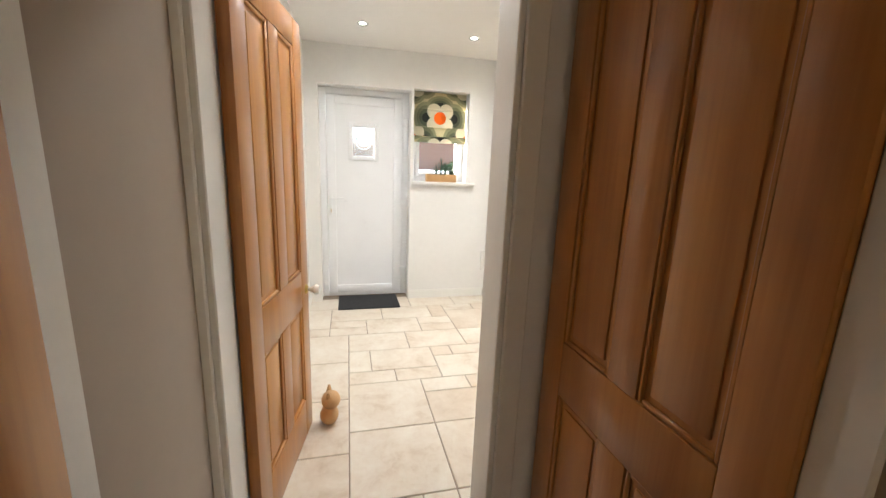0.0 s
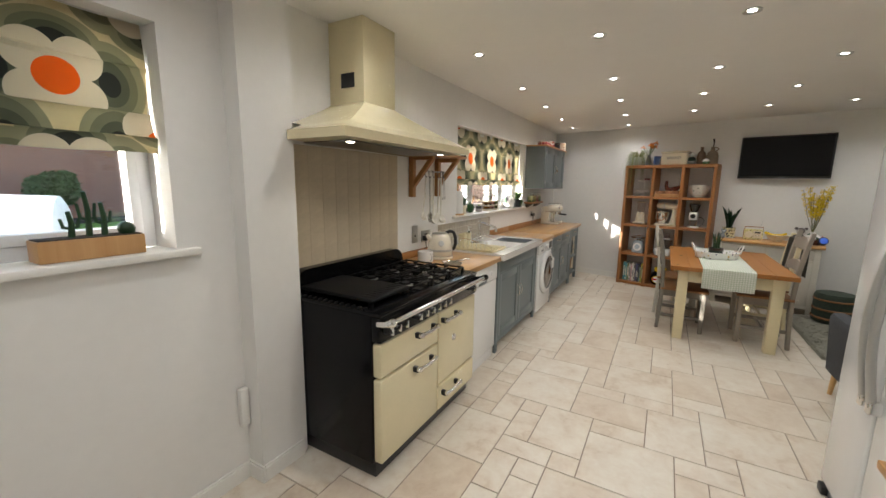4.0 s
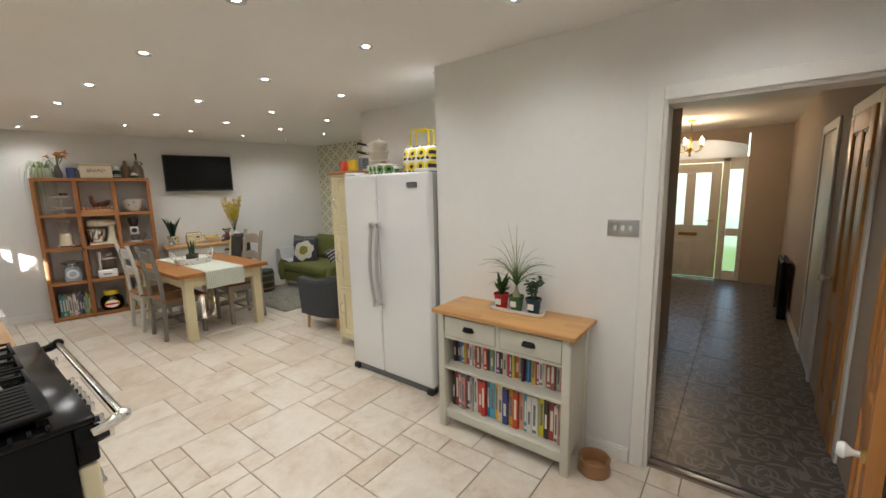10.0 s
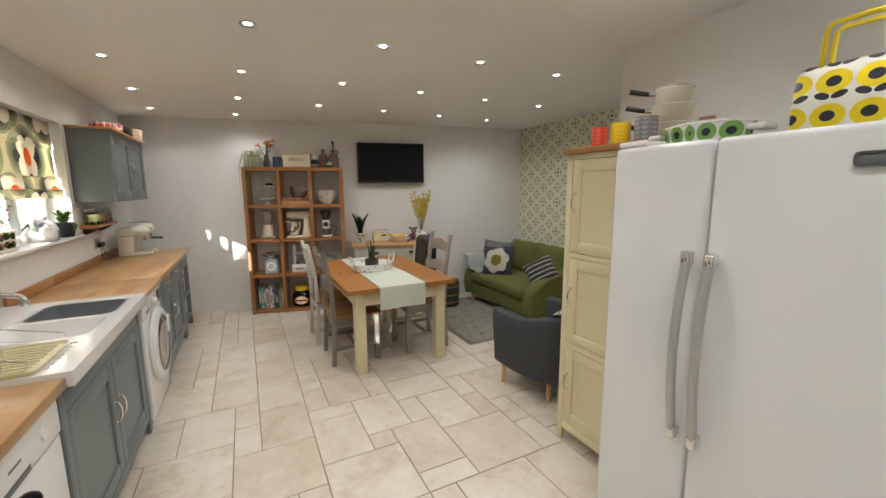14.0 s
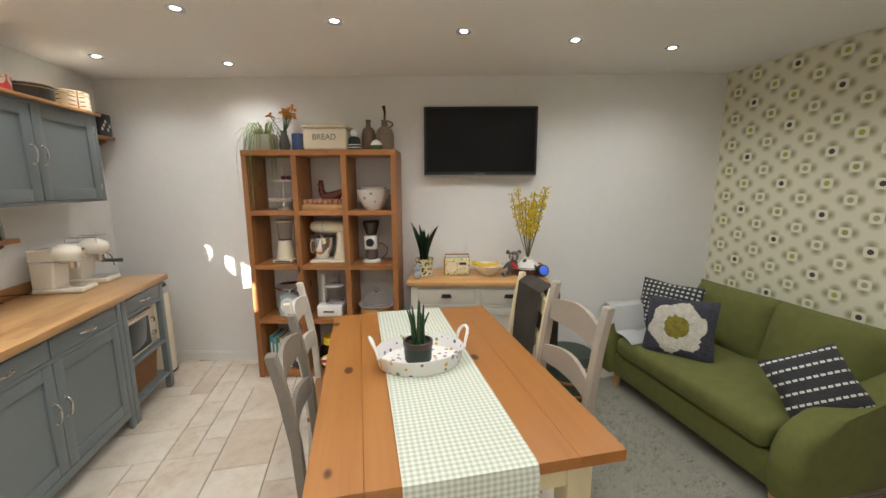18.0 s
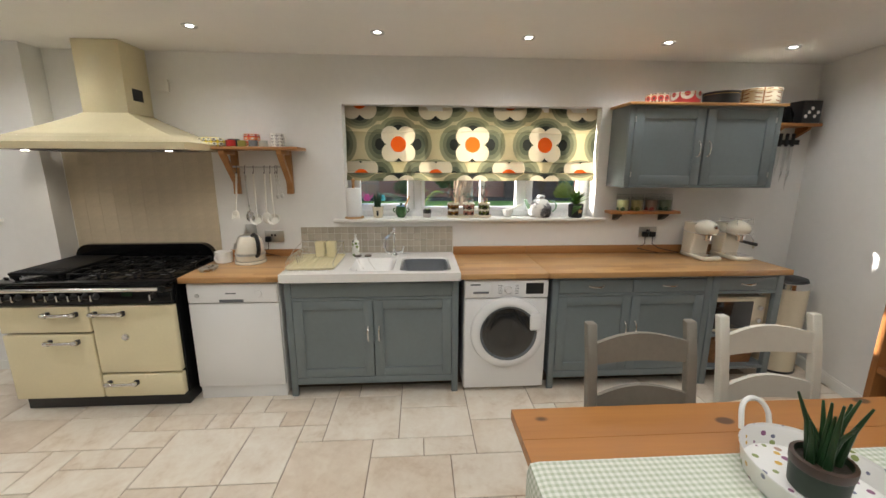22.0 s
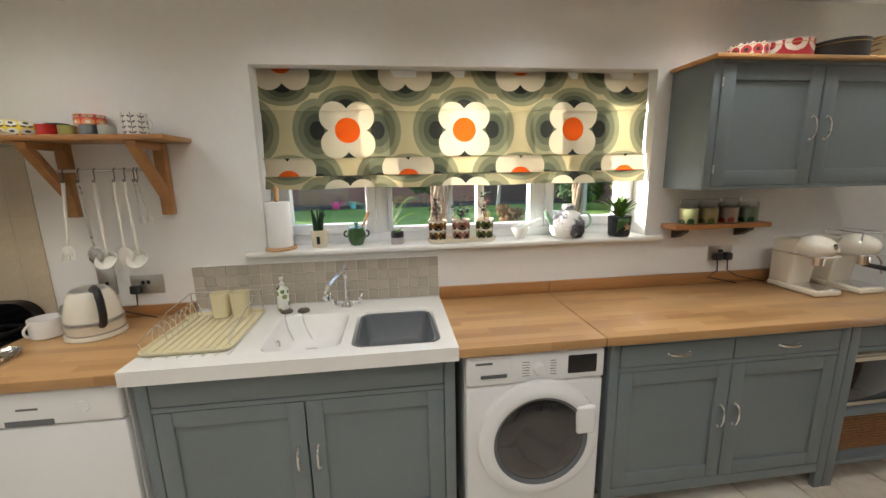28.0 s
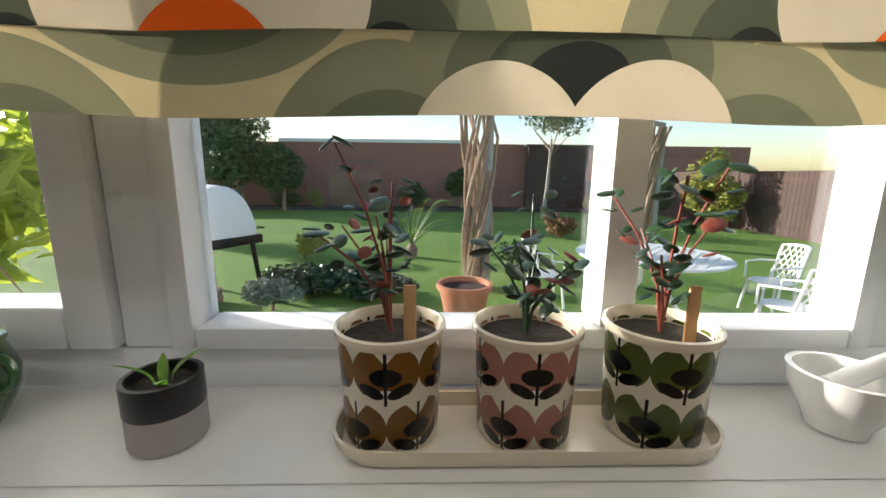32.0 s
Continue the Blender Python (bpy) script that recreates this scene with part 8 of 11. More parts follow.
for z in (0.11, 0.418):
    part("shelf", bx(0.032, 0.030, z, BCD - 0.01, BCW - 0.030, z + 0.022, 0.003), PAINTG, e)
part("rail", bx(BCD - 0.035, 0.048, 0.07, BCD - 0.012, BCW - 0.048, 0.11, 0.002), PAINTG, e)
part("rail", bx(BCD - 0.03, 0.048, 0.632, BCD - 0.008, BCW - 0.048, 0.652, 0.002), PAINTG, e)
part("rail", bx(BCD - 0.03, 0.048, 0.785, BCD - 0.008, BCW - 0.048, BCH, 0.002), PAINTG, e)
part("divider", bx(0.04, BCW / 2 - 0.012, 0.65, BCD - 0.008, BCW / 2 + 0.012, 0.79), PAINTG, e)
for y0, y1 in ((0.053, BCW / 2 - 0.015), (BCW / 2 + 0.015, BCW - 0.053)):
    d = slab(e, y0, y1, 0.656, 0.782, BCD - 0.004, PAINTG, "drawer_front")
    cup_handle(d, BCD - 0.004, (y0 + y1) / 2, 0.722, 0.085)
part("top", bx(-0.008, -0.03, BCH, BCD + 0.025, BCW + 0.03, BCH + 0.025, 0.004), OAKY, e, "oiled oak top")
BC = [(0.10, 0.02, 0.03), (0.03, 0.08, 0.20), (0.05, 0.22, 0.42), (0.14, 0.16, 0.20), (0.55, 0.40, 0.08), (0.50, 0.03, 0.18), (0.70, 0.68, 0.62), (0.66, 0.62, 0.52), (0.38, 0.06, 0.05), (0.26, 0.10, 0.07), (0.55, 0.50, 0.45),
      (0.60, 0.05, 0.03), (0.03, 0.03, 0.05), (0.20, 0.30, 0.18), (0.72, 0.70, 0.66), (0.16, 0.05, 0.20), (0.05, 0.05, 0.06), (0.62, 0.55, 0.42), (0.58, 0.04, 0.08), (0.10, 0.12, 0.16), (0.66, 0.55, 0.10), (0.55, 0.10, 0.02), (0.18, 0.45, 0.30)]
rs = random.Random(77)
ws = [rs.uniform(0.013, 0.030) for _ in range(36)]
while sum(ws) > 0.77:
    ws.pop()
book_row("books in the bookcase", "paperback book with a coloured spine on the upper shelf", BCM @ pose(0.06, 0.055, 0.441, 0, 0, 90), ws, [0.172, 0.165, 0.18, 0.155, 0.174], 0.19, BC, 71)
BC2 = [(0.05, 0.04, 0.04), (0.32, 0.04, 0.04), (0.66, 0.63, 0.58), (0.50, 0.22, 0.20), (0.05, 0.06, 0.17), (0.40, 0.38, 0.34), (0.70, 0.68, 0.64), (0.55, 0.10, 0.06), (0.60, 0.04, 0.03), (0.04, 0.16, 0.35), (0.10, 0.38, 0.55), (0.70, 0.33, 0.02), (0.62, 0.56, 0.40), (0.05, 0.06, 0.24), (0.60, 0.30, 0.02), (0.55, 0.06, 0.02), (0.62, 0.30, 0.20), (0.06, 0.28, 0.42), (0.70, 0.70, 0.66), (0.72, 0.72, 0.70), (0.72, 0.62, 0.02)]
ws = [rs.uniform(0.022, 0.038) for _ in range(34)]
while sum(ws) > 0.77:
    ws.pop()
book_row("books in the bookcase", "thick paperback book with a coloured spine on the lower shelf", BCM @ pose(0.06, 0.055, 0.133, 0, 0, 90), ws, [0.25, 0.262, 0.24, 0.235, 0.255], 0.21, BC2, 72)

TRZ = BCH + 0.026
e = thing("plant_tray", "white plastic tray for three small pots on the bookcase", "tray", pose(2.615, 1.515, TRZ))
bm = bmesh.new()
loft(bm, [rounded(-0.055 * k, -0.185 * k2, 0.055 * k, 0.185 * k2, 0.04, z) for k, k2, z in ((0.85, 0.95, 0.0), (0.97, 0.985, 0.012), (1.0, 1.0, 0.026), (0.95, 0.985, 0.026), (0.85, 0.95, 0.006))], True, True)
part("tray", bm, CERAMIC, e)
for nm, lab, yy, glz, kind in (("potted_plant", "small green leafy plant in a red pot", 1.675, REDC, 0), ("potted_plant", "tall grassy ponytail palm in a green pot", 1.57, GREENC, 1), ("potted_plant", "small bushy plant in a blue pot", 1.455, plain("teal_glaze", (0.01, 0.045, 0.075), 0.25, coat=0.4), 2)):
    p = thing(nm, lab, "plant", pose(2.615, yy - 0.05, TRZ + 0.0065), "pots on the bookcase")
    part("pot", turned([(0, 0), (0.034, 0), (0.046, 0.085), (0.05, 0.088), (0.05, 0.098), (0.044, 0.098), (0.042, 0.085), (0, 0.083)], 24), glz, p)
    part("soil", turned([(0, 0.088), (0.043, 0.086), (0.043, 0.08)], 16), SOIL, p)
    part("pot_label", bx(-0.048, -0.018, 0.035, -0.0405, 0.018, 0.07), CERAMIC, p, "white sticker on the pot")
    rs = random.Random(90 + kind)
    if kind == 0:
        for k in range(22):
            blade(rs.uniform(0, 6.28), 0.006, rs.uniform(0.06, 0.15), rs.uniform(0.02, 0.085), 0.013, 0.085, LEAF, p, rs.uniform(-1, 1))
    elif kind == 1:
        part("stem", turned([(0, 0.08), (0.022, 0.085), (0.026, 0.10), (0.012, 0.13), (0.009, 0.16), (0, 0.165)], 14), plain("pale_bulb", (0.34, 0.30, 0.17), 0.7), p, "swollen pale stem")
        for k in range(46):
            a, out, up = rs.uniform(0, 6.28), rs.uniform(0.05, 0.26), rs.uniform(0.10, 0.40)
            part("leaf", rod([(out * q * math.cos(a) * (0.5 + 0.5 * q), out * q * math.sin(a) * (0.5 + 0.5 * q), 0.16 + up * q * (1.25 - 0.55 * q * out / 0.15)) for q in (0, 0.25, 0.5, 0.75, 1.0)], 0.0023, 5, 0.0006), LEAF if k % 3 else SPID, p)
    else:
        for k in range(10):
            a, out, up = rs.uniform(0, 6.28), rs.uniform(0.01, 0.055), rs.uniform(0.06, 0.15)
            tip = (out * math.cos(a), out * math.sin(a), 0.085 + up)
            part("stem", rod([(0.01 * math.cos(a), 0.01 * math.sin(a), 0.085), tip], 0.0022, 5), LEAFD, p)
            bm = bmesh.new()
            for q in range(9):
                ball(bm, (tip[0] + rs.uniform(-0.022, 0.022), tip[1] + rs.uniform(-0.022, 0.022), tip[2] + rs.uniform(-0.05, 0.012)), rs.uniform(0.008, 0.014), 6, (1, 1, 0.35))
            tagged(part("leaves", bm, LEAFD, p), "small dark leaves", kind="stuff")
e = thing("dog_bowl", "tan stoneware pet bowl on the floor", "bowl", pose(2.555, 1.0, 0))
part("bowl", turned([(0, 0), (0.083, 0), (0.088, 0.006), (0.082, 0.07), (0.086, 0.084), (0.079, 0.086), (0.07, 0.07), (0.066, 0.02), (0, 0.018)], 36), plain("tan_stoneware", (0.34, 0.18, 0.085), 0.4, var=0.15, scale=10), e)
e = tagged(new("switch_plate"), "brushed steel three-gang light switch plate", "light switch", kind="structure")
part("plate", bx(PX0 - 0.006, 0.868, 1.320, PX0 - 0.0005, 1.028, 1.410, 0.002), STEEL, e)
for y in (0.908, 0.948, 0.988):
    part("rocker", bx(PX0 - 0.011, y - 0.009, 1.35, PX0 - 0.005, y + 0.009, 1.38, 0.002), CERAMIC, e, "white rocker")

# ---- things on the window wall ----
e = thing("mug_shelf", "wooden wall shelf on two brackets over the worktop", "shelf")
part("board", bx(0.003, 3.07, 1.742, 0.245, 3.85, 1.764, 0.006), UPS, e)
for y in (3.31, 3.715):
    part("bracket_upright", bx(0.002, y - 0.024, 1.413, 0.044, y + 0.024, 1.742, 0.005), UPS, e)
    part("bracket_arm", bx(0.044, y - 0.020, 1.710, 0.23, y + 0.020, 1.741, 0.004), UPS, e)
    part("bracket_strut", profile_block([(0.044, 1.49), (0.044, 1.545), (0.180, 1.710), (0.225, 1.710)], y - 0.020, y + 0.020, 0.004), UPS, e)
part("rail", rod([(0.105, 3.305, 1.622), (0.105, 3.72, 1.622)], 0.007, 10), STEEL, e, "steel hanging rail")
STEELU = plain("utensil_steel", (0.62, 0.62, 0.60), 0.28, 1.0, var=0.08)
DULLST = plain("dark_hook_steel", (0.16, 0.155, 0.15), 0.4, 1.0, var=0.1)
WHITEPL = plain("white_utensil_plastic", (0.76, 0.74, 0.67), 0.4, var=0.05)
for lab, y, lean, zb, kind, mt in (("pale slotted pasta server hanging from the shelf rail", 3.345, -0.035, 1.29, 0, WHITEPL), ("white slotted spoon hanging from the shelf rail", 3.405, 0.012, 1.285, 1, STEELU),
                                   ("large white ladle hanging from the shelf rail", 3.468, -0.004, 1.245, 2, WHITEPL), ("white serving spoon hanging from the shelf rail", 3.548, -0.008, 1.275, 1, WHITEPL),
                                   ("pale skimmer hanging from the shelf rail", 3.590, 0.004, 1.245, 2, WHITEPL), ("steel measuring spoon hanging from the shelf rail", 3.628, 0.008, 1.415, 3, STEELU),
                                   ("steel measuring spoon hanging from the shelf rail", 3.642, 0.026, 1.42, 3, STEELU)):
    u = thing("utensil", lab, "utensil", pose(0.115, y + 0.012, 0), "utensils on the rail")
    part("hook", rod([(-0.018, 0, 1.622), (-0.010, 0, 1.632), (0.000, 0, 1.626), (0.001, 0, 1.585), (0.006, 0, 1.570), (0.014, 0, 1.572), (0.016, 0, 1.583)], 0.0028, 6), DULLST, u, "dark steel hook")
    w = 0.0075 if kind < 3 else 0.003
    part("handle", rod([(0.008, 0, 1.572), (0.010, lean * 0.4, 1.572 - (1.572 - zb) * 0.5), (0.006, lean, zb)], w, 8, w * 0.75), mt, u)
    bm = bmesh.new()
    if kind == 0:
        ball(bm, (0.006, lean, zb - 0.020), 0.026, 12, (0.35, 1.0, 1.0))
        for q in range(5):
            tube(bm, [(0.008, lean - 0.022 + 0.011 * q, zb - 0.026), (0.020, lean - 0.028 + 0.014 * q, zb - 0.06)], 0.004, 6, True, 0.003)
    elif kind == 1:
        ball(bm, (0.006, lean, zb - 0.040), 0.034, 16, (0.25, 1.0, 1.3))
    elif kind == 2:
        lathe(bm, [(0, -0.036), (0.030, -0.028), (0.047, 0.0), (0.045, 0.001), (0.028, -0.025), (0, -0.032)], 22, pose(0.022, lean, zb - 0.018, 0, 58, 0))
    else:
        ball(bm, (0.006, lean, zb - 0.016), 0.014, 12, (0.4, 1.0, 1.25))
    part("head", bm, mt, u)
SZ1 = 1.765
PRINTY = stem_print("yellow_tile_print", (0.80, 0.62, 0.05), (0.75, 0.75, 0.66), (0.05, 0.06, 0.03), 0.03, 0.06)
PRINTR = stem_print("red_print", (0.62, 0.06, 0.03), (0.78, 0.30, 0.10), (0.78, 0.74, 0.66), 0.035, 0.04)
PRINTB = leaf_print("black_leaf_print", (0.76, 0.74, 0.68), (0.02, 0.02, 0.022), 0.036)
e = thing("butter_dish", "yellow printed oval dish on the mug shelf", "dish", pose(0.11, 3.19, SZ1))
bm = bmesh.new()
lathe(bm, [(0, 0), (0.9, 0), (1, 0.01), (1.02, 0.045), (0.98, 0.05), (0.95, 0.05), (0.95, 0.055), (0.6, 0.065), (0, 0.067)], 30, Matrix.Diagonal((0.065, 0.10, 1.05, 1)))
part("dish", bm, PRINTY, e)
OLIVEG = plain("olive_glaze", (0.30, 0.28, 0.07), 0.3, coat=0.4)
PALEGR = plain("pale_grey_green_glaze", (0.46, 0.50, 0.44), 0.3, coat=0.4)
for x, y, r, hh, mt, lab in ((0.06, 3.47, 0.057, 0.095, PRINTR, "large red printed storage tin"), (0.135, 3.345, 0.034, 0.048, REDC, "small red printed jar"), (0.135, 3.423, 0.030, 0.045, OLIVEG, "small olive glazed jar"),
                             (0.135, 3.505, 0.031, 0.048, GREYC, "small dark grey jar"), (0.135, 3.578, 0.032, 0.045, PALEGR, "small pale grey-green jar"), (0.06, 3.335, 0.042, 0.06, BLACKPL, "dark round pot")):
    j = thing("storage_jar", lab + " on the mug shelf", "jar", pose(x, y, SZ1), "jars on the mug shelf")
    part("body", turned([(0, 0), (r * 0.93, 0), (r, 0.005), (r, hh * 0.84), (r * 0.95, hh * 0.88), (0, hh * 0.88)], 24), mt, j)
    part("lid", turned([(0, hh * 0.88), (r * 0.97, hh * 0.88), (r * 0.99, hh * 0.9), (r * 0.99, hh), (0, hh * 1.02)], 24), mt, j)
mug("mug", "white mug with black leaf print on the shelf", pose(0.10, 3.672, SZ1, 0, 0, 82), PRINTB, 0.047, 0.098, CERAMIC)


def socket_plate(label, y0, y1, z0, z1, plugs=(), rockers=()):
    p = tagged(new("wall_socket"), label, "socket", kind="structure")
    part("plate", bx(0.0005, y0, z0, 0.007, y1, z1, 0.002), STEEL, p)
    for y in rockers:
        part("rocker", bx(0.007, y - 0.007, z0 + 0.05, 0.011, y + 0.007, z0 + 0.068, 0.001), BLACKPL, p)
    for k, y in enumerate(plugs):
        q = thing("plug", "black mains plug in the wall socket", "plug")
        part("body", bx(0.0075, y - 0.022, z0 + 0.008, 0.045, y + 0.022, z0 + 0.052, 0.008), BLACKPL, q)
        part("cable", rod([(0.03, y, z0 + 0.012), (0.036, y, z0 - 0.05), (0.05, y + (0.05 if k else -0.07), 0.955), (0.07, y + (0.22 if k else 0.10), 0.918)], 0.0035, 6), BLACKPL, q)
    return p


socket_plate("steel cooker switch plate above the worktop", 3.335, 3.415, 1.025, 1.171, rockers=(3.375,))
socket_plate("steel double socket above the worktop", 3.477, 3.627, 1.022, 1.118, plugs=(3.51,), rockers=(3.535, 3.56))
socket_plate("steel double socket with two black plugs", 6.60, 6.755, 1.04, 1.13, plugs=(6.645, 6.71), rockers=(6.67, 6.685))
part("cover", bx(0.001, 2.80, 2.16, 0.03, 2.89, 2.25, 0.006), GLOSS, thing("vent_cover", "small square white wall vent cover", "vent"))
part("cover", bx(0.062, 1.70, 0.30, 0.095, 1.745, 0.50, 0.006), GLOSS, thing("pipe_cover", "white boxed pipe cover low on the wall", "pipe cover"))

# jar shelf
e = thing("jar_shelf", "small rustic wooden shelf with dark brackets", "shelf")
part("board", bx(0.003, 6.28, 1.252, 0.125, 6.87, 1.278, 0.006), SHELFX, e)
for y in (6.37, 6.77):
    part("bracket", profile_block([(0.002, 1.19), (0.002, 1.251), (0.10, 1.251), (0.098, 1.235), (0.04, 1.20)], y - 0.018, y + 0.018, 0.004), plain("dark_iron_bracket", (0.05, 0.045, 0.04), 0.5), e, "dark bracket")
JARG = glassy("jar_glass", (0.95, 0.97, 0.95), 0.02)
JPR = [dots_material("jar_fill_print", (0.60, 0.62, 0.30), [(0.03, 0.12, 0.03), (0.30, 0.40, 0.06), (0.05, 0.06, 0.03)], 0.04, 0.34), dots_material("jar_fill_yellow", (0.62, 0.52, 0.20), [(0.20, 0.22, 0.03), (0.06, 0.06, 0.02), (0.60, 0.42, 0.03)], 0.04, 0.34),
       dots_material("jar_fill_red", (0.45, 0.30, 0.24), [(0.40, 0.05, 0.05), (0.10, 0.04, 0.03), (0.55, 0.40, 0.30)], 0.04, 0.34), dots_material("jar_fill_green", (0.25, 0.34, 0.20), [(0.02, 0.10, 0.04), (0.04, 0.05, 0.03), (0.20, 0.30, 0.10)], 0.04, 0.34)]
for k in range(4):
    j = thing("glass_jar", "printed glass storage jar on the small shelf", "jar", pose(0.065, 6.40 + 0.122 * k, 1.279), "jars on the small shelf")
    part("print", turned([(0, 0.002), (0.043, 0.002), (0.046, 0.006), (0.046, 0.085), (0, 0.085)], 24), JPR[k], j, "bold printed leaf pattern")
    part("glass", turned([(0, 0.0), (0.047, 0.0), (0.049, 0.006), (0.049, 0.098), (0.043, 0.108), (0.043, 0.113), (0.041, 0.113), (0.041, 0.107), (0.0475, 0.096), (0.0475, 0.007), (0, 0.0012)], 24), JARG, j, "clear glass")
    part("lid", turned([(0, 0.113), (0.044, 0.113), (0.045, 0.118), (0.045, 0.134), (0, 0.136)], 24), JARG, j, "glass stopper lid")

# knife shelf
e = thing("knife_shelf", "dark wooden corner shelf with knife rail below", "shelf")
part("board", bx(0.003, 7.55, 1.95, 0.15, 7.93, 1.975, 0.004), SHELFX, e)
for y in (7.63, 7.86):
    part("bracket", profile_block([(0.002, 1.87), (0.002, 1.949), (0.12, 1.949), (0.115, 1.93), (0.03, 1.885)], y - 0.014, y + 0.014, 0.003), SHELFX, e)
part("magnet_bar", bx(0.002, 7.57, 1.815, 0.022, 7.89, 1.855, 0.003), BLACKPL, e, "black magnetic bar")
for k, (y, L) in enumerate(((7.60, 0.17), (7.655, 0.20), (7.71, 0.24), (7.765, 0.29), (7.82, 0.36))):
    u = thing("kitchen_knife", "steel knife with black handle on the knife rail", "knife", pose(0.026, y, 0), "knives on the rail")
    part("handle", bx(-0.004, -0.012, 1.80, 0.012, 0.012, 1.905, 0.005), BLACKPL, u, "black riveted handle")
    bm = bmesh.new()
    poly(bm, [(-0.011, 0.0), (0.016, 0.0), (0.014, -L * 0.6), (-0.006, -L)], -0.0012, 0.0012)
    part("blade", bm, STEELU, u).matrix_basis = pose(0.002, 0, 1.80, 90, 0, 90)
e = thing("storage_tin", "tall black canister on the corner shelf", "canister", pose(0.085, 7.82, 1.976))
part("body", bx(-0.065, -0.08, 0, 0.065, 0.08, 0.17, 0.008), BLACKPL, e)
for k in range(5):
    part("printed_motif", turned([(0, 0.001), (0.014, 0.0), (0, 0)], 12, pose(0.066, -0.05 + 0.025 * k, 0.05 + 0.03 * (k % 3), 90, 0, 90)), CERAMIC, e, "white printed flower")
e = thing("coffee_pot", "black enamel coffee pot on the corner shelf", "coffee pot", pose(0.08, 7.665, 1.976))
part("body", turned([(0, 0), (0.05, 0), (0.055, 0.01), (0.04, 0.10), (0.036, 0.115), (0.02, 0.135), (0.007, 0.14), (0.009, 0.152), (0, 0.155)], 20), BLACKEN, e)
part("spout", rod([(0, -0.04, 0.06), (0, -0.065, 0.09), (0, -0.08, 0.115)], 0.011, 8, 0.006), BLACKEN, e)
part("handle", rod(arc(-1.2, 1.2, 8, lambda a: (0, 0.04 + 0.03 * math.cos(a), 0.06 + 0.04 * math.sin(a))), 0.005, 6), BLACKEN, e)

# tins on the wall cabinet
for lab, y, r, hh, c, sq in (("round red and white printed cake tin", 6.53, 0.085, 0.07, stem_print("tin_red_white", (0.72, 0.70, 0.64), (0.50, 0.04, 0.04), (0.04, 0.03, 0.03), 0.05, 0.09), 0), ("round red cake tin with pale motif", 6.75, 0.10, 0.085, stem_print("tin_red", (0.50, 0.025, 0.03), (0.74, 0.70, 0.60), (0.50, 0.03, 0.03), 0.10, 0.10), 0),
                             ("dark oval cake tin with brass lid edge", 7.03, 0.12, 0.09, plain("dark_tin", (0.035, 0.032, 0.028), 0.4, var=0.3, scale=20), 0), ("large cake tin with brown leaf print", 7.33, 0.14, 0.115, leaf_print("tin_leaf", (0.72, 0.66, 0.50), (0.33, 0.15, 0.06), 0.045), 0)):
    j = thing("cake_tin", lab + " on the wall cabinet", "cake tin", pose(0.18, y, CZ1 + 0.019), "tins on the wall cabinet")
    part("body", turned([(0, 0), (r, 0), (r, hh * 0.78), (0, hh * 0.78)], 32), c, j)
    part("lid", turned([(0, hh * 0.78), (r * 1.02, hh * 0.76), (r * 1.02, hh * 0.97), (r * 0.98, hh), (0, hh)], 32), c, j)
    part("lid_edge", turned([(r * 1.022, hh * 0.77), (r * 1.03, hh * 0.79), (r * 1.022, hh * 0.81)], 32), BRASS, j, "brass rolled edge")

# ---- on the worktops ----
WZ = 0.9085
e = thing("kettle", "cream enamel kettle with steel lid and black handle on the worktop", "kettle", pose(0.215, 3.44, WZ, 0, 0, 228))
part("base", turned([(0, 0), (0.108, 0), (0.112, 0.006), (0.109, 0.022), (0, 0.024)], 40), IVORY, e)
part("body", turned([(0, 0.026), (0.101, 0.026), (0.105, 0.032), (0.104, 0.075), (0.096, 0.135), (0.083, 0.180), (0.071, 0.200), (0.066, 0.205), (0, 0.206)], 40), IVORY, e)
part("band", turned([(0.1035, 0.064), (0.1065, 0.066), (0.1060, 0.080), (0.1025, 0.082)], 40), STEEL, e, "brushed steel band")
part("lid", turned([(0, 0.2185), (0.05, 0.215), (0.062, 0.211), (0.064, 0.205), (0, 0.205)], 32), STEEL, e, "steel lid")
part("spout", rod([(0.070, 0, 0.150), (0.098, 0, 0.178), (0.112, 0, 0.198)], 0.028, 12, 0.014), IVORY, e)
part("handle", rod([(-0.052, 0, 0.208), (-0.085, 0, 0.224), (-0.118, 0, 0.214), (-0.136, 0, 0.175), (-0.138, 0, 0.115), (-0.124, 0, 0.075), (-0.100, 0, 0.062)], 0.0145, 12), BLACKPL, e, "black handle")
part("dial", turned([(0, 0.004), (0.021, 0.004), (0.024, 0), (0, 0)], 20, pose(0.020, 0.0945, 0.135, -75, 0, 0)), STEEL, e, "round steel temperature dial")
mug("utensil_pot", "short white ceramic pot on the worktop by the hob", pose(0.20, 3.235, WZ, 0, 0, -20), CERAMIC, 0.062, 0.085, cat="pot")
e = thing("spoon_rest", "steel spoon rest dish on the worktop", "spoon rest", pose(0.44, 3.24, WZ))
bm = bmesh.new()
lathe(bm, [(0, 0.004), (0.75, 0.005), (1, 0.022), (1.02, 0.02), (0.8, 0.0), (0, 0.0)], 28, Matrix.Diagonal((0.085, 0.055, 1, 1)))
part("dish", bm, STEELU, e)
part("handle", rod([(-0.06, 0, 0.012), (0.06, 0.02, 0.04), (0.13, 0.04, 0.055)], 0.006, 8), STEELU, e)
CREAMPL = plain("cream_plastic", (0.72, 0.65, 0.42), 0.4, var=0.04)
ZD = 0.9265
e = thing("dish_rack", "cream dish drainer tray with chrome wire rack", "dish rack", pose(0.33, 3.965, ZD))
bm = bmesh.new()
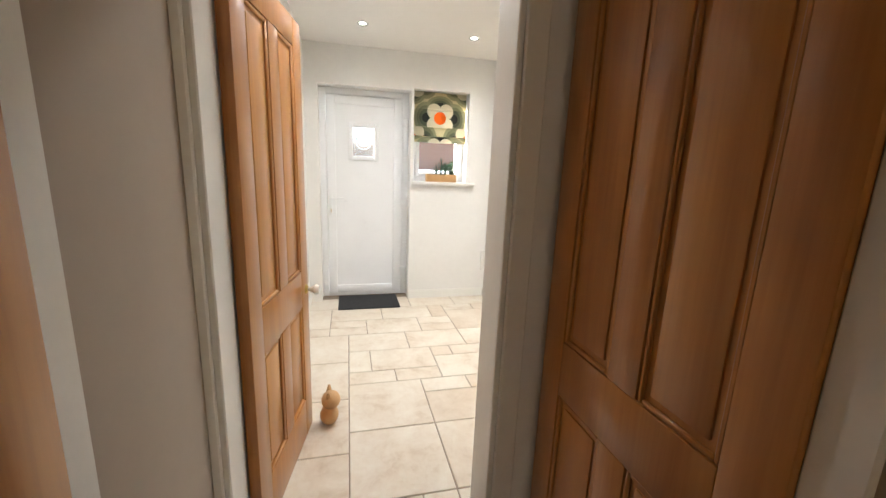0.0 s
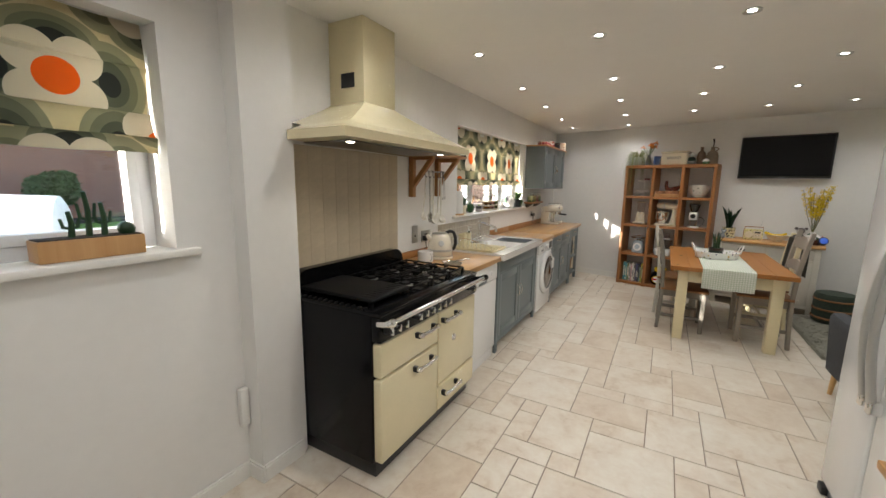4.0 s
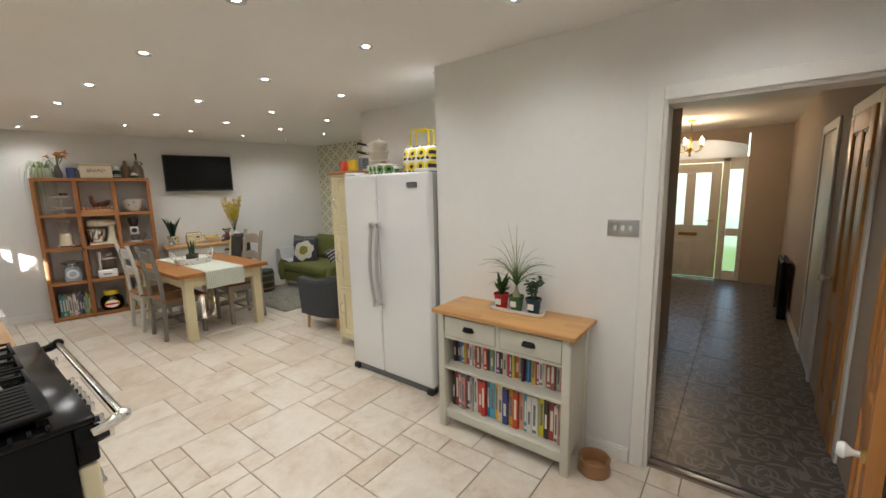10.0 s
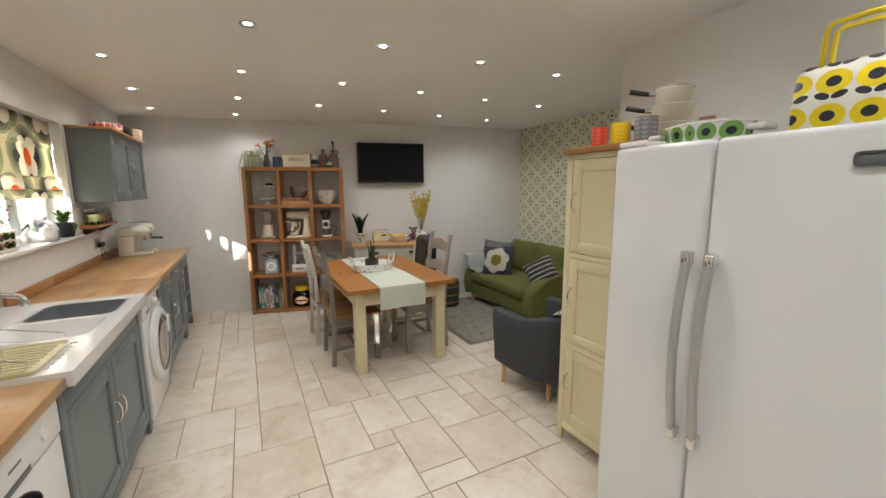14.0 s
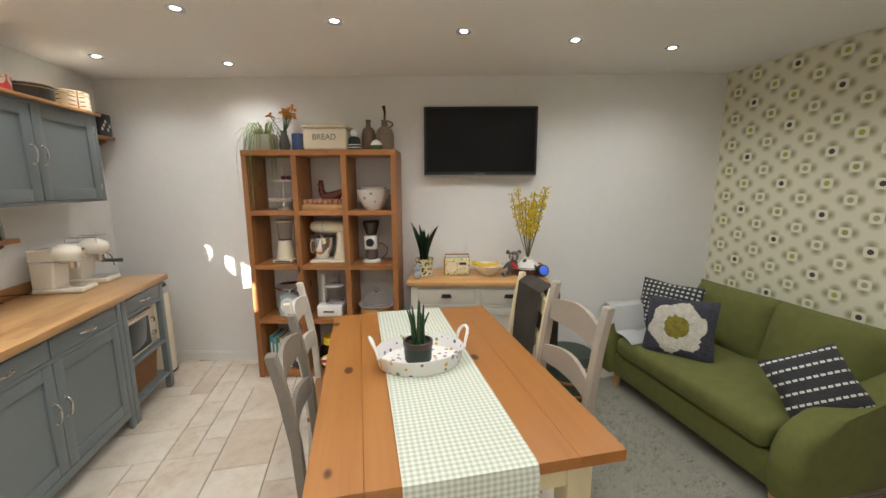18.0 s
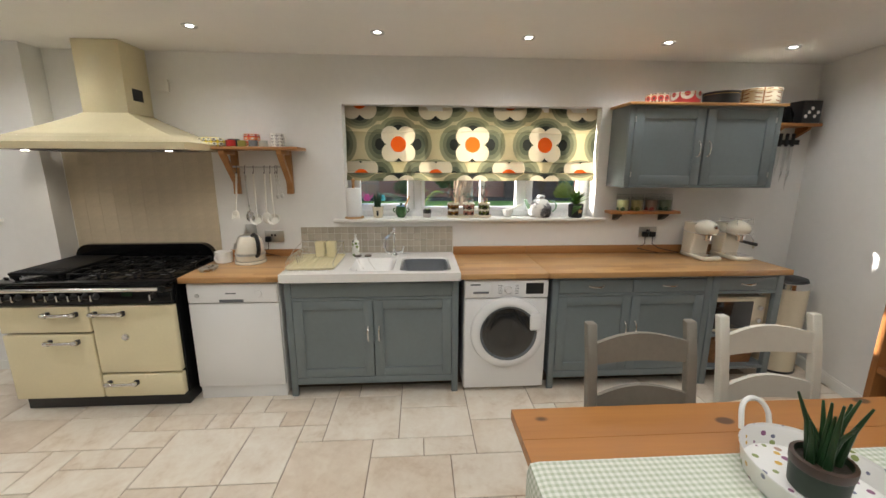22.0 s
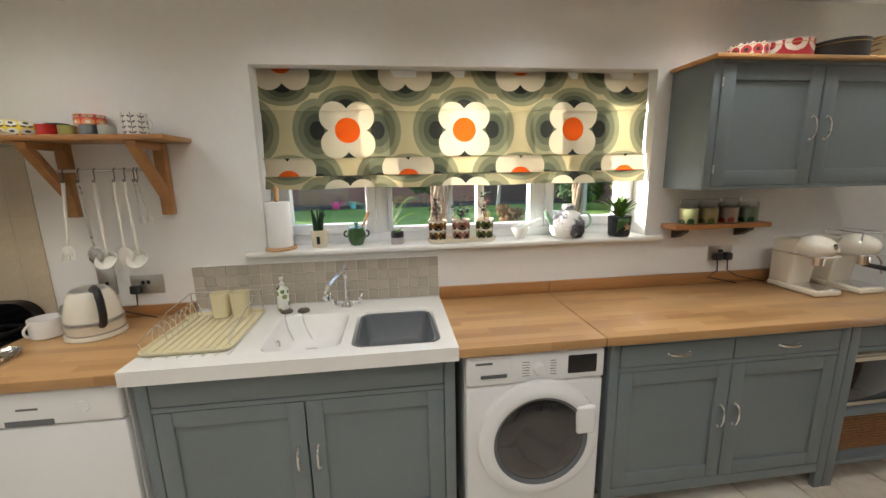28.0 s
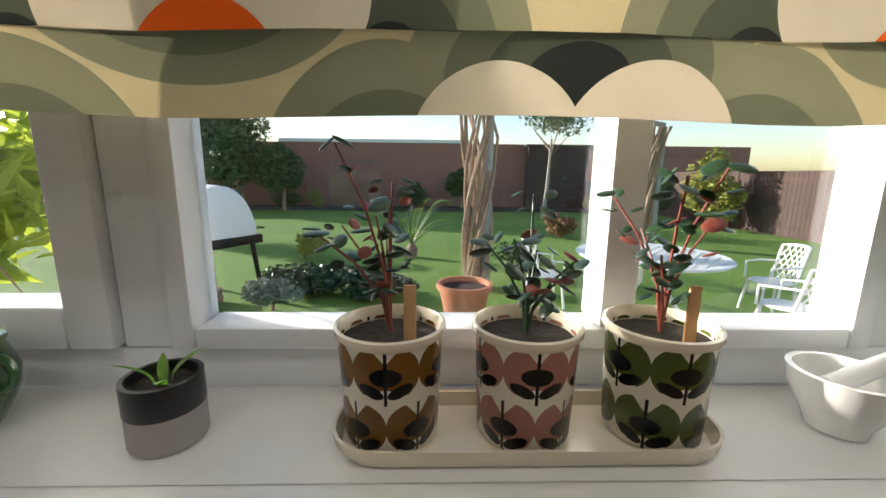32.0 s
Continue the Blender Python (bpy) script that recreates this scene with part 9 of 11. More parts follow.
loft(bm, [rounded(-0.225 * k, -0.17 * k, 0.225 * k, 0.17 * k, 0.03, z) for k, z in ((0.95, 0.0), (1.0, 0.012), (1.0, 0.018), (0.975, 0.018), (0.94, 0.006))], True, True)
part("tray", bm, CREAMPL, e)
for k in range(9):
    part("rib", bx(-0.19, -0.13 + 0.032 * k, 0.006, 0.19, -0.122 + 0.032 * k, 0.013, 0.002), CREAMPL, e)
for y in (-0.16, 0.16):
    part("wire_side", rod([(-0.20, y, 0.018), (-0.205, y, 0.12), (0.0, y, 0.10), (0.205, y, 0.05), (0.2, y, 0.018)], 0.003, 6), CHROME, e)
for k in range(8):
    x = -0.16 + 0.042 * k
    part("wire_hoop", rod(arc(0, math.pi, 8, lambda a: (x, -0.155 + 0.055 * (1 - math.cos(a)) * 0.5, 0.02 + 0.075 * math.sin(a))), 0.0026, 6), CHROME, e)
part("wire_back", rod([(-0.205, -0.16, 0.12), (-0.205, 0.16, 0.12)], 0.003, 6), CHROME, e)
for y in (-0.01, 0.075):
    j = thing("cutlery_pot", "cream plastic cutlery pot in the dish rack", "pot", pose(0.17, 3.965 + y, ZD + 0.0135), "cutlery pots")
    bm = bmesh.new()
    loft(bm, [rounded(-0.034 * k, -0.038 * k, 0.034 * k, 0.038 * k, 0.012, z) for k, z in ((0.86, 0.0), (1.0, 0.115), (0.94, 0.115), (0.8, 0.004))], True, True)
    part("pot", bm, CREAMPL, j)
e = thing("soap_bottle", "white pump soap bottle with green leaf print", "soap bottle", pose(0.105, 4.215, ZS + 0.001) @ Matrix.Scale(0.88, 4))
part("bottle", turned([(0, 0), (0.030, 0), (0.033, 0.005), (0.033, 0.125), (0.026, 0.14), (0.014, 0.147), (0, 0.147)], 24), dots_material("leaf_bottle_print", (0.74, 0.74, 0.68), [(0.12, 0.20, 0.04), (0.03, 0.06, 0.02), (0.22, 0.28, 0.08)], 0.034, 0.30), e)
part("pump", turned([(0, 0.147), (0.015, 0.147), (0.015, 0.165), (0.006, 0.168), (0.006, 0.185), (0.013, 0.187), (0.013, 0.196), (0, 0.198)], 16), CERAMIC, e, "white pump")
part("nozzle", rod([(0, 0, 0.191), (0.035, 0, 0.189)], 0.005, 8, 0.004), CERAMIC, e)


def coffee_machine(label, y, kind):
    m = thing("coffee_machine", label, "coffee machine", pose(0.22, y, WZ) @ Matrix.Scale(0.93, 4))
    part("base", bx(-0.15, -0.085, 0, 0.15, 0.085, 0.035, 0.012, 3), IVORY, m)
    part("column", profile_block([(-0.15, 0.03), (-0.15, 0.30), (0.0, 0.31), (0.0, 0.24), (-0.02, 0.03)], -0.08, 0.08, 0.018), IVORY, m)
    bm = bmesh.new()
    ball(bm, (0.03, 0, 0.265), 0.085, 20, (1.35, 0.98, 0.82))
    part("head", bm, IVORY, m, "rounded cream head")
    part("trim_band", bx(-0.152, -0.084, 0.215, 0.12, 0.084, 0.225, 0.004), CHROME, m, "chrome trim band")
    part("drip_tray", bx(0.0, -0.07, 0.035, 0.14, 0.07, 0.042, 0.003), CHROME, m, "steel drip tray")
    if kind == 0:
        part("spout", turned([(0, 0), (0.03, 0.0), (0.034, 0.05), (0, 0.05)], 18, pose(0.065, 0, 0.165)), CHROME, m, "chrome outlet")
        part("lever", turned([(0, 0.02), (0.016, 0.016), (0.018, 0), (0, 0)], 16, pose(0.14, 0, 0.285, 0, 80, 0)), CHROME, m, "chrome lever knob")
    else:
        part("group_head", turned([(0, 0), (0.033, 0.0), (0.036, 0.05), (0, 0.05)], 18, pose(0.075, 0, 0.16)), CHROME, m, "chrome group head")
        part("portafilter", rod([(0.075, 0, 0.16), (0.14, 0.02, 0.155), (0.20, 0.04, 0.15)], 0.012, 10, 0.015), BLACKPL, m, "black filter handle")
        part("steam_wand", rod([(0.06, 0.09, 0.22), (0.09, 0.105, 0.17), (0.10, 0.105, 0.10)], 0.005, 8), CHROME, m, "chrome steam wand")
        part("steam_knob", turned([(0, 0.03), (0.02, 0.028), (0.022, 0), (0, 0)], 16, pose(0.03, 0.083, 0.25, -90, 0, 0)), CHROME, m, "chrome steam knob")
        part("cup_rail", rod([(-0.10, -0.07, 0.345), (0.10, -0.07, 0.345), (0.12, 0, 0.345), (0.10, 0.07, 0.345), (-0.10, 0.07, 0.345)], 0.004, 6), CHROME, m, "chrome cup rail")
        for x, y_ in ((-0.10, -0.07), (0.10, -0.07), (0.10, 0.07), (-0.10, 0.07)):
            part("rail_post", rod([(x, y_, 0.30), (x, y_, 0.345)], 0.003, 6), CHROME, m)
    return m


coffee_machine("cream retro pod coffee machine on the worktop", 7.01, 0)
coffee_machine("cream retro espresso machine with chrome fittings", 7.275, 1)
e = thing("pedal_bin", "tall cream cylindrical bin with black and steel lid", "bin", pose(0.36, 7.66, 0))
part("body", turned([(0, 0), (0.145, 0), (0.148, 0.01), (0.148, 0.70), (0, 0.70)], 40), CREAMC, e)
part("foot_ring", turned([(0.146, 0.0), (0.151, 0.003), (0.151, 0.02), (0.146, 0.022)], 40), BLACKPL, e, "black foot ring")
part("collar", turned([(0.147, 0.70), (0.152, 0.703), (0.152, 0.745), (0.14, 0.752), (0, 0.752)], 40), CHROME, e, "steel collar")
part("lid", turned([(0.138, 0.753), (0.13, 0.772), (0.06, 0.785), (0, 0.787)], 40), BLACKPL, e, "black lid")

# ---- window sill ----
LEAFY0 = plain("fresh_leaf_green", (0.22, 0.40, 0.06), 0.45, var=0.25, scale=30)
SL = 1.2135
e = thing("kitchen_roll", "white kitchen roll on a wooden stand", "kitchen roll", pose(-0.025, 4.195, SL))
part("stand", turned([(0, 0), (0.075, 0), (0.078, 0.006), (0.074, 0.014), (0, 0.014)], 28), WOODT, e, "round wooden stand")
part("roll", turned([(0.012, 0.015), (0.060, 0.015), (0.0615, 0.02), (0.0615, 0.238), (0.060, 0.242), (0.012, 0.242)], 32), plain("kitchen_paper", (0.80, 0.80, 0.78), 0.95, var=0.03, bump=0.4, bscale=160), e, "white paper roll")
part("post", turned([(0, 0), (0.011, 0), (0.011, 0.29), (0.015, 0.305), (0.008, 0.318), (0, 0.32)], 14), WOODT, e, "wooden post")
e = thing("potted_plant", "spiky succulent in a white printed pot on the sill", "plant", pose(-0.05, 4.385, SL), "plants on the sill")
part("pot", turned([(0, 0), (0.034, 0), (0.036, 0.004), (0.045, 0.085), (0.046, 0.09), (0.041, 0.09), (0.039, 0.08), (0, 0.078)], 28), CREAMC, e)
part("pot_label", bx(0.0385, -0.008, 0.02, 0.044, 0.008, 0.06), BLACKPL, e, "dark printed label")
part("soil", turned([(0, 0.082), (0.04, 0.08), (0.04, 0.075)], 16), SOIL, e)
rs = random.Random(31)
for k in range(10):
    a, r = rs.uniform(0, 6.28), rs.uniform(0.0, 0.024)
    q = rs.uniform(0.01, 0.05)
    part("leaf", rod([(r * math.cos(a), r * math.sin(a), 0.078), ((r + q * 0.4) * math.cos(a), (r + q * 0.4) * math.sin(a), 0.15), ((r + q) * math.cos(a), (r + q) * math.sin(a), rs.uniform(0.17, 0.215))], 0.0075, 7, 0.002), LEAFD, e)
GRN = plain("bottle_green_glaze", (0.035, 0.10, 0.03), 0.18, var=0.25, scale=20, coat=0.7)
e = thing("lidded_pot", "green glazed lidded pot with wooden spoon on the sill", "pot", pose(-0.062, 4.575, SL))
part("body", turned([(0, 0), (0.030, 0), (0.033, 0.004), (0.048, 0.035), (0.050, 0.055), (0.042, 0.082), (0.043, 0.088), (0.039, 0.088), (0, 0.084)], 32), GRN, e)
part("lid", turned([(0.044, 0.088), (0.044, 0.093), (0.02, 0.102), (0.008, 0.104), (0.012, 0.115), (0.010, 0.12), (0, 0.121)], 28), GRN, e)
for s in (-1, 1):
    part("handle", rod(arc(-1.3, 1.3, 8, lambda a: (0, s * (0.043 + 0.022 * math.cos(a)), 0.06 + 0.018 * math.sin(a))), 0.0048, 8), GRN, e)
part("spoon", rod([(0.0, 0.028, 0.085), (0.01, 0.05, 0.13), (0.015, 0.068, 0.175)], 0.006, 8, 0.008), WOODT, e, "wooden honey spoon")
e = thing("potted_plant", "tiny succulent in a black and grey pot on the sill", "plant", pose(-0.05, 4.79, SL), "plants on the sill")
part("pot", turned([(0, 0), (0.032, 0), (0.034, 0.003), (0.034, 0.035), (0, 0.035)], 24), plain("pale_concrete", (0.42, 0.39, 0.37), 0.8, var=0.1), e, "pale lower half")
part("rim", turned([(0.034, 0.035), (0.0345, 0.036), (0.0345, 0.066), (0.030, 0.066), (0.029, 0.055), (0, 0.053)], 24), BLACKPL, e, "black upper half")
part("soil", turned([(0, 0.058), (0.03, 0.056), (0.03, 0.05)], 16), SOIL, e)
for k in range(4):
    blade(k * 1.6 + 0.5, 0.006, 0.022 + 0.012 * (k % 2), 0.03, 0.005, 0.056, LEAFY0, e, 0.3)
e = thing("plant_tray", "long oval cream tray holding three retro pots", "tray", pose(-0.048, 5.14, SL))
bm = bmesh.new()
loft(bm, [rounded(-0.05 * k, -0.188 * (1 - (1 - k) * 0.3), 0.05 * k, 0.188 * (1 - (1 - k) * 0.3), 0.045 * k, z) for k, z in ((0.85, 0.0), (0.97, 0.01), (1.0, 0.02), (0.94, 0.02), (0.84, 0.006))], True, True)
part("tray", bm, CREAMC, e)
def tulip_print(name, col):
    """Two rows of coloured cups with black hearts, stems and leaf pairs on cream."""
    M = Mat(name, 0.22)
    x, y, z = M.split()
    s_, v_ = 0.0525, 0.047
    row = (z / v_).floor()
    u = ((y.op("ARCTAN2", x) * 0.0418 / s_ + row * 0.5).fract() - 0.5) * s_
    v = (z / v_).fract() * v_
    au = u.absv()
    cup = hyp(au - 0.0085, (v - 0.026) * 0.88).lt(0.0182) * (v + au * 0.35).gt(0.014) * (v - au * 1.2).lt(0.034)
    heart = hyp(u, (v - 0.0235) * 1.7).lt(0.0125)
    lf = hyp(au - 0.0112, (v - 0.0075 - au * 0.35) * 1.9).lt(0.0098)
    stem = au.lt(0.0013)
    c = M.mix(cup, (0.74, 0.69, 0.56), col)
    c = M.mix(heart.high(lf).high(stem), c, (0.006, 0.006, 0.007))
    M.base(c)
    M.b.inputs["Specular IOR Level"].default_value = 0.25
    return M.m


POTC = [(0.17, 0.075, 0.012), (0.36, 0.16, 0.12), (0.075, 0.095, 0.018)]
for k in range(3):
    col = POTC[k]
    p = thing("potted_plant", ("brown", "pink", "green")[k] + " retro flower-print pot with a reddish-stemmed plant", "plant", pose(-0.052, 5.008 + 0.130 * k, SL + 0.0065) @ Matrix.Scale(1.13, 4), "plants on the sill")
    pr = tulip_print("retro_pot_print", col)
    part("pot", turned([(0, 0), (0.037, 0), (0.040, 0.004), (0.0435, 0.0905), (0.0415, 0.0905), (0.040, 0.07), (0.0, 0.07)], 32), pr, p)
    part("rim", turned([(0.043, 0.090), (0.0465, 0.0945), (0.0465, 0.099), (0.044, 0.100), (0.0425, 0.098), (0.041, 0.085)], 32), CREAMC, p, "cream rim")
    part("soil", turned([(0, 0.088), (0.0415, 0.0865), (0.041, 0.082)], 16), SOIL, p)
    rs = random.Random(50 + k)
    RST = plain("red_stem", (0.22, 0.05, 0.028), 0.5)
    for q in range((7, 6, 7)[k]):
        a, out, up = rs.uniform(0, 6.28), rs.uniform(0.015, 0.06), rs.uniform(0.07, 0.155) * (0.75 if k == 1 else 1)
        pts = [(out * f * f * math.cos(a), out * f * f * math.sin(a), 0.09 + up * f) for f in (0.0, 0.35, 0.7, 1.0)]
        part("stem", rod(pts, 0.0015, 5, 0.0009), RST if k != 1 else LEAFD, p, "thin reddish stem" if k != 1 else "")
        for f in (0.45, 0.7, 0.88, 1.0):
            for s in (-1, 1):
                bm = bmesh.new()
                ball(bm, (0, 0, 0), rs.uniform(0.006, 0.0115), 8, (1.0, 0.72, 0.16))
                lf = part("leaf", bm, LEAFD if rs.random() < 0.86 else RST, p)
                d = s * 0.014
                lf.matrix_basis = pose(out * f * f * math.cos(a) + d * math.cos(a + 1.57 * f * 3), out * f * f * math.sin(a) + d * math.sin(a + 1.57 * f * 3), 0.09 + up * f, rs.uniform(-40, 40), rs.uniform(-40, 40), rs.uniform(0, 180))
    if k != 1:
        part("plant_marker", bx(0.012, 0.012, 0.08, 0.015, 0.022, 0.135, 0.001), WOODT, p, "wooden plant marker")
e = thing("mortar", "white ceramic mortar on the sill", "mortar", pose(-0.06, 5.472, SL))
part("bowl", turned([(0, 0), (0.026, 0), (0.028, 0.008), (0.046, 0.045), (0.048, 0.062), (0.042, 0.062), (0.036, 0.035), (0, 0.022)], 28), CERAMIC, e)
part("pestle", rod([(0.0, -0.015, 0.045), (0.0, 0.05, 0.075), (0.0, 0.125, 0.105)], 0.011, 10, 0.008), CERAMIC, thing("pestle", "white ceramic pestle resting in the mortar", "pestle", pose(-0.06, 5.472, SL)))
COSY = Mat("black_and_white_fur_cosy", 0.95)
cw_ = COSY.noise(5.5, 4)
COSY.base(COSY.ramp(cw_ * 0.85 + COSY.noise(60, 3) * 0.15, [(0.40, (0.02, 0.02, 0.022)), (0.47, (0.16, 0.16, 0.17)), (0.53, (0.74, 0.73, 0.71))]))
COSY.bump(COSY.noise(130, 3), 0.9, 0.006)
COSY = COSY.m
e = thing("teapot", "green teapot in a black and white furry cosy on the sill", "teapot", pose(-0.045, 5.745, SL) @ Matrix.Scale(1.06, 4))
part("cosy", turned([(0, 0.002), (0.075, 0.002), (0.092, 0.03), (0.088, 0.085), (0.06, 0.13), (0.03, 0.145), (0.034, 0.165), (0.02, 0.175), (0, 0.172)], 32), COSY, e, "soft black and white furry cosy with gathered top")
PALEG = plain("pale_green_glaze", (0.30, 0.46, 0.33), 0.25, coat=0.5)
part("spout", rod([(0, -0.07, 0.06), (0, -0.105, 0.10), (0, -0.125, 0.14)], 0.018, 12, 0.011), PALEG, e, "pale green spout")
part("handle", rod(arc(-1.5, 1.5, 12, lambda a: (0, 0.08 + 0.05 * math.cos(a), 0.085 + 0.045 * math.sin(a))), 0.0065, 8), PALEG, e, "pale green handle")
LEAFY = plain("leaf_light_green", (0.11, 0.21, 0.045), 0.45, var=0.35, scale=30)
e = thing("potted_plant", "trailing green plant in a dark crochet pot with a star", "plant", pose(-0.015, 6.04, SL), "plants on the sill")
part("pot", turned([(0, 0), (0.052, 0), (0.057, 0.008), (0.062, 0.11), (0.057, 0.112), (0.054, 0.095), (0, 0.093)], 32), plain("dark_crochet", (0.03, 0.032, 0.036), 0.95, var=0.4, scale=60, bump=1.0, bscale=120), e)
bm = bmesh.new()
poly(bm, [((0.024 if k % 2 == 0 else 0.010) * math.sin(k * math.pi / 5), (0.024 if k % 2 == 0 else 0.010) * math.cos(k * math.pi / 5)) for k in range(10)], 0, 0.004)
part("star", bm, WOODT, e, "pale wooden star").matrix_basis = pose(0.0585, 0.012, 0.055, 90, 0, 96)
rs = random.Random(66)
for k in range(46):
    a, out, up = rs.uniform(0, 6.28), rs.uniform(0.02, 0.13), rs.uniform(0.02, 0.12)
    if math.cos(a) < -0.3:
        out *= 0.5
    blade(a, 0.006, up + 0.02, out, rs.uniform(0.013, 0.021), 0.095, LEAFY if k % 3 else LEAFY0, e, rs.uniform(-0.8, 0.8))
for k in range(6):
    part("leaf", rod([(0.055, -0.03 + 0.01 * k, 0.10), (0.075, -0.05 + 0.012 * k, 0.09), (0.078, -0.06 + 0.012 * k, 0.03 + 0.01 * k)], 0.007, 6, 0.003), LEAF, e)
e = thing("cactus_trough", "wooden trough with cacti on the small window sill", "plant", pose(0.0, 1.235, VZ0 + 0.0015))
part("trough", bx(-0.05, -0.155, 0, 0.05, 0.155, 0.075, 0.004), WOODT, e, "pale wooden trough")
part("soil", bx(-0.044, -0.149, 0.07, 0.044, 0.149, 0.078), SOIL, e)
for y, L in ((-0.05, 0.10), (0.0, 0.17), (0.045, 0.13)):
    part("cactus_stem", rod([(0, y, 0.07), (0, y + 0.004, 0.07 + L * 0.6), (0.004, y - 0.004, 0.07 + L)], 0.011, 8, 0.007), LEAFD, e)
    for s in (-1, 1):
        part("cactus_arm", rod([(0, y, 0.07 + L * 0.4), (0, y + s * 0.02, 0.07 + L * 0.45), (0, y + s * 0.026, 0.07 + L * 0.75)], 0.007, 7, 0.005), LEAFD, e)
bm = bmesh.new()
ball(bm, (0, 0.115, 0.095), 0.03, 12)
part("cactus_ball", bm, LEAFD, e)

# ---- clock side wall ----
e = thing("wall_clock", "large black metal skeleton clock with roman numerals", "clock", pose(1.58, -0.075, 1.61, 90, 0, 0))
for r0, r1 in ((0.325, 0.35), (0.215, 0.23)):
    part("ring", turned([(r0, -0.006), (r1, -0.006), (r1, 0.006), (r0, 0.006), (r0, -0.006)], 56), IRON, e)
for k, num in enumerate(("XII", "I", "II", "III", "IIII", "V", "VI", "VII", "VIII", "IX", "X", "XI")):
    a = math.pi / 2 - k * math.pi / 6
    text_mesh("numeral", num, 0.105, IRON, e, pose(0.278 * math.cos(a), 0.278 * math.sin(a), 0.001, 0, 0, -30 * k))
part("hub", turned([(0, 0.014), (0.025, 0.012), (0.03, -0.006), (0, -0.006)], 20), IRON, e)
for a, L, w in ((2.2, 0.13, 0.009), (0.9, 0.19, 0.006)):
    part("clock_hand", bx(-w, 0, 0.008, w, L, 0.012, 0.002), IRON, e).matrix_basis = pose(0, 0, 0, 0, 0, math.degrees(a) - 90)
for k in range(4):
    part("spoke", bx(0.028, -0.006, -0.004, 0.22, 0.006, 0.0), IRON, e).matrix_basis = pose(0, 0, 0, 0, 0, 90 * k + 45)
for k in range(4):
    part("mount", bx(-0.008, -0.008, -0.0145, 0.008, 0.008, -0.006), IRON, e).matrix_basis = pose(0.338 * math.cos(math.pi / 4 + k * math.pi / 2), 0.338 * math.sin(math.pi / 4 + k * math.pi / 2), 0)
e = thing("radiator", "white panel radiator under the wall clock", "radiator", pose(1.20, -0.09, 0.05))
part("panel", bx(0, 0.03, 0.16, 0.95, 0.055, 0.76, 0.008), GLOSS, e)
for k in range(18):
    part("flute", bx(0.025 + 0.051 * k, 0.055, 0.20, 0.05 + 0.051 * k, 0.060, 0.72, 0.002), GLOSS, e)
part("top_grille", bx(0, 0.01, 0.76, 0.95, 0.06, 0.775, 0.004), GLOSS, e)
for x in (0.12, 0.80):
    part("bracket", bx(x, 0.001, 0.2, x + 0.03, 0.03, 0.7), GLOSS, e)
part("valve", rod([(0.98, 0.042, -0.05), (0.98, 0.042, 0.19), (0.94, 0.042, 0.20)], 0.009, 8), GLOSS, e, "white pipe and valve")
part("thermostat", turned([(0, 0), (0.02, 0.002), (0.022, 0.06), (0, 0.065)], 16, pose(0.98, 0.042, 0.2)), CERAMIC, e, "white valve head")

# ---- hall ----
def hall_tile_material():
    M = Mat("grey_patterned_tile", 0.3)
    x, y, z = M.split()
    p = 0.295
    a = ((x / p).fract() - 0.5) * 2.0
    b = ((y / p).fract() - 0.5) * 2.0
    r = hyp(a, b)
    ang = b.op("ARCTAN2", a)
    petal = (ang * 4.0).op("COSINE") * 0.22 + 0.55
    curl = (r * 13.0 + (ang * 4.0).op("SINE") * 2.2).op("SINE")
    corner = hyp(a.absv() - 1.0, b.absv() - 1.0)
    fig = (r - petal).absv().lt(0.07).high(corner.lt(0.30)).high(curl.gt(0.72))
    wear = M.noise(9, 4)
    c = M.mix(fig * (wear * 1.3), M.mix(wear, (0.055, 0.05, 0.047), (0.12, 0.11, 0.10)), (0.25, 0.235, 0.215))
    M.base(c)
    M.roughness(wear * 0.25 + 0.2)
    return M.m


HTILE = hall_tile_material()
bm = bmesh.new()
box(bm, 2.82, -0.25, -0.12, 8.42, 1.87, -0.006)
hall_floor = structure("floor_hall", bm, plain("dark_grout", (0.05, 0.048, 0.045), 0.9), "dark grey patterned floor tiles in the hall", "floor")
hm = bpy.data.meshes.new("tile")
w, c = 0.2985, 0.002
hv = [(sx * w, sy * w, zz) for zz, w in ((-0.010, 0.2985), (-c, 0.2985), (0.0, 0.2965)) for sx, sy in ((-1, -1), (1, -1), (1, 1), (-1, 1))]
hm.from_pydata(hv, [], [(8, 9, 10, 11)] + [(k + q, k + (q + 1) % 4, k + 4 + (q + 1) % 4, k + 4 + q) for k in (0, 4) for q in range(4)])
hm.materials.append(HTILE)
for i in range(9):
    for j in range(3):
        ob = new("tile", hm)
        ob.parent = hall_floor
        ob.matrix_basis = pose(3.174 + 0.6 * i, 0.385 + 0.6 * (j - 0.0) if j < 3 else 0, 0.0, 0, 0, 90 * ((i * 2 + j) % 4))
for i in range(9):
    ob = new("tile", hm)
    ob.parent = hall_floor
    ob.matrix_basis = pose(3.174 + 0.6 * i, -0.215, 0.0)

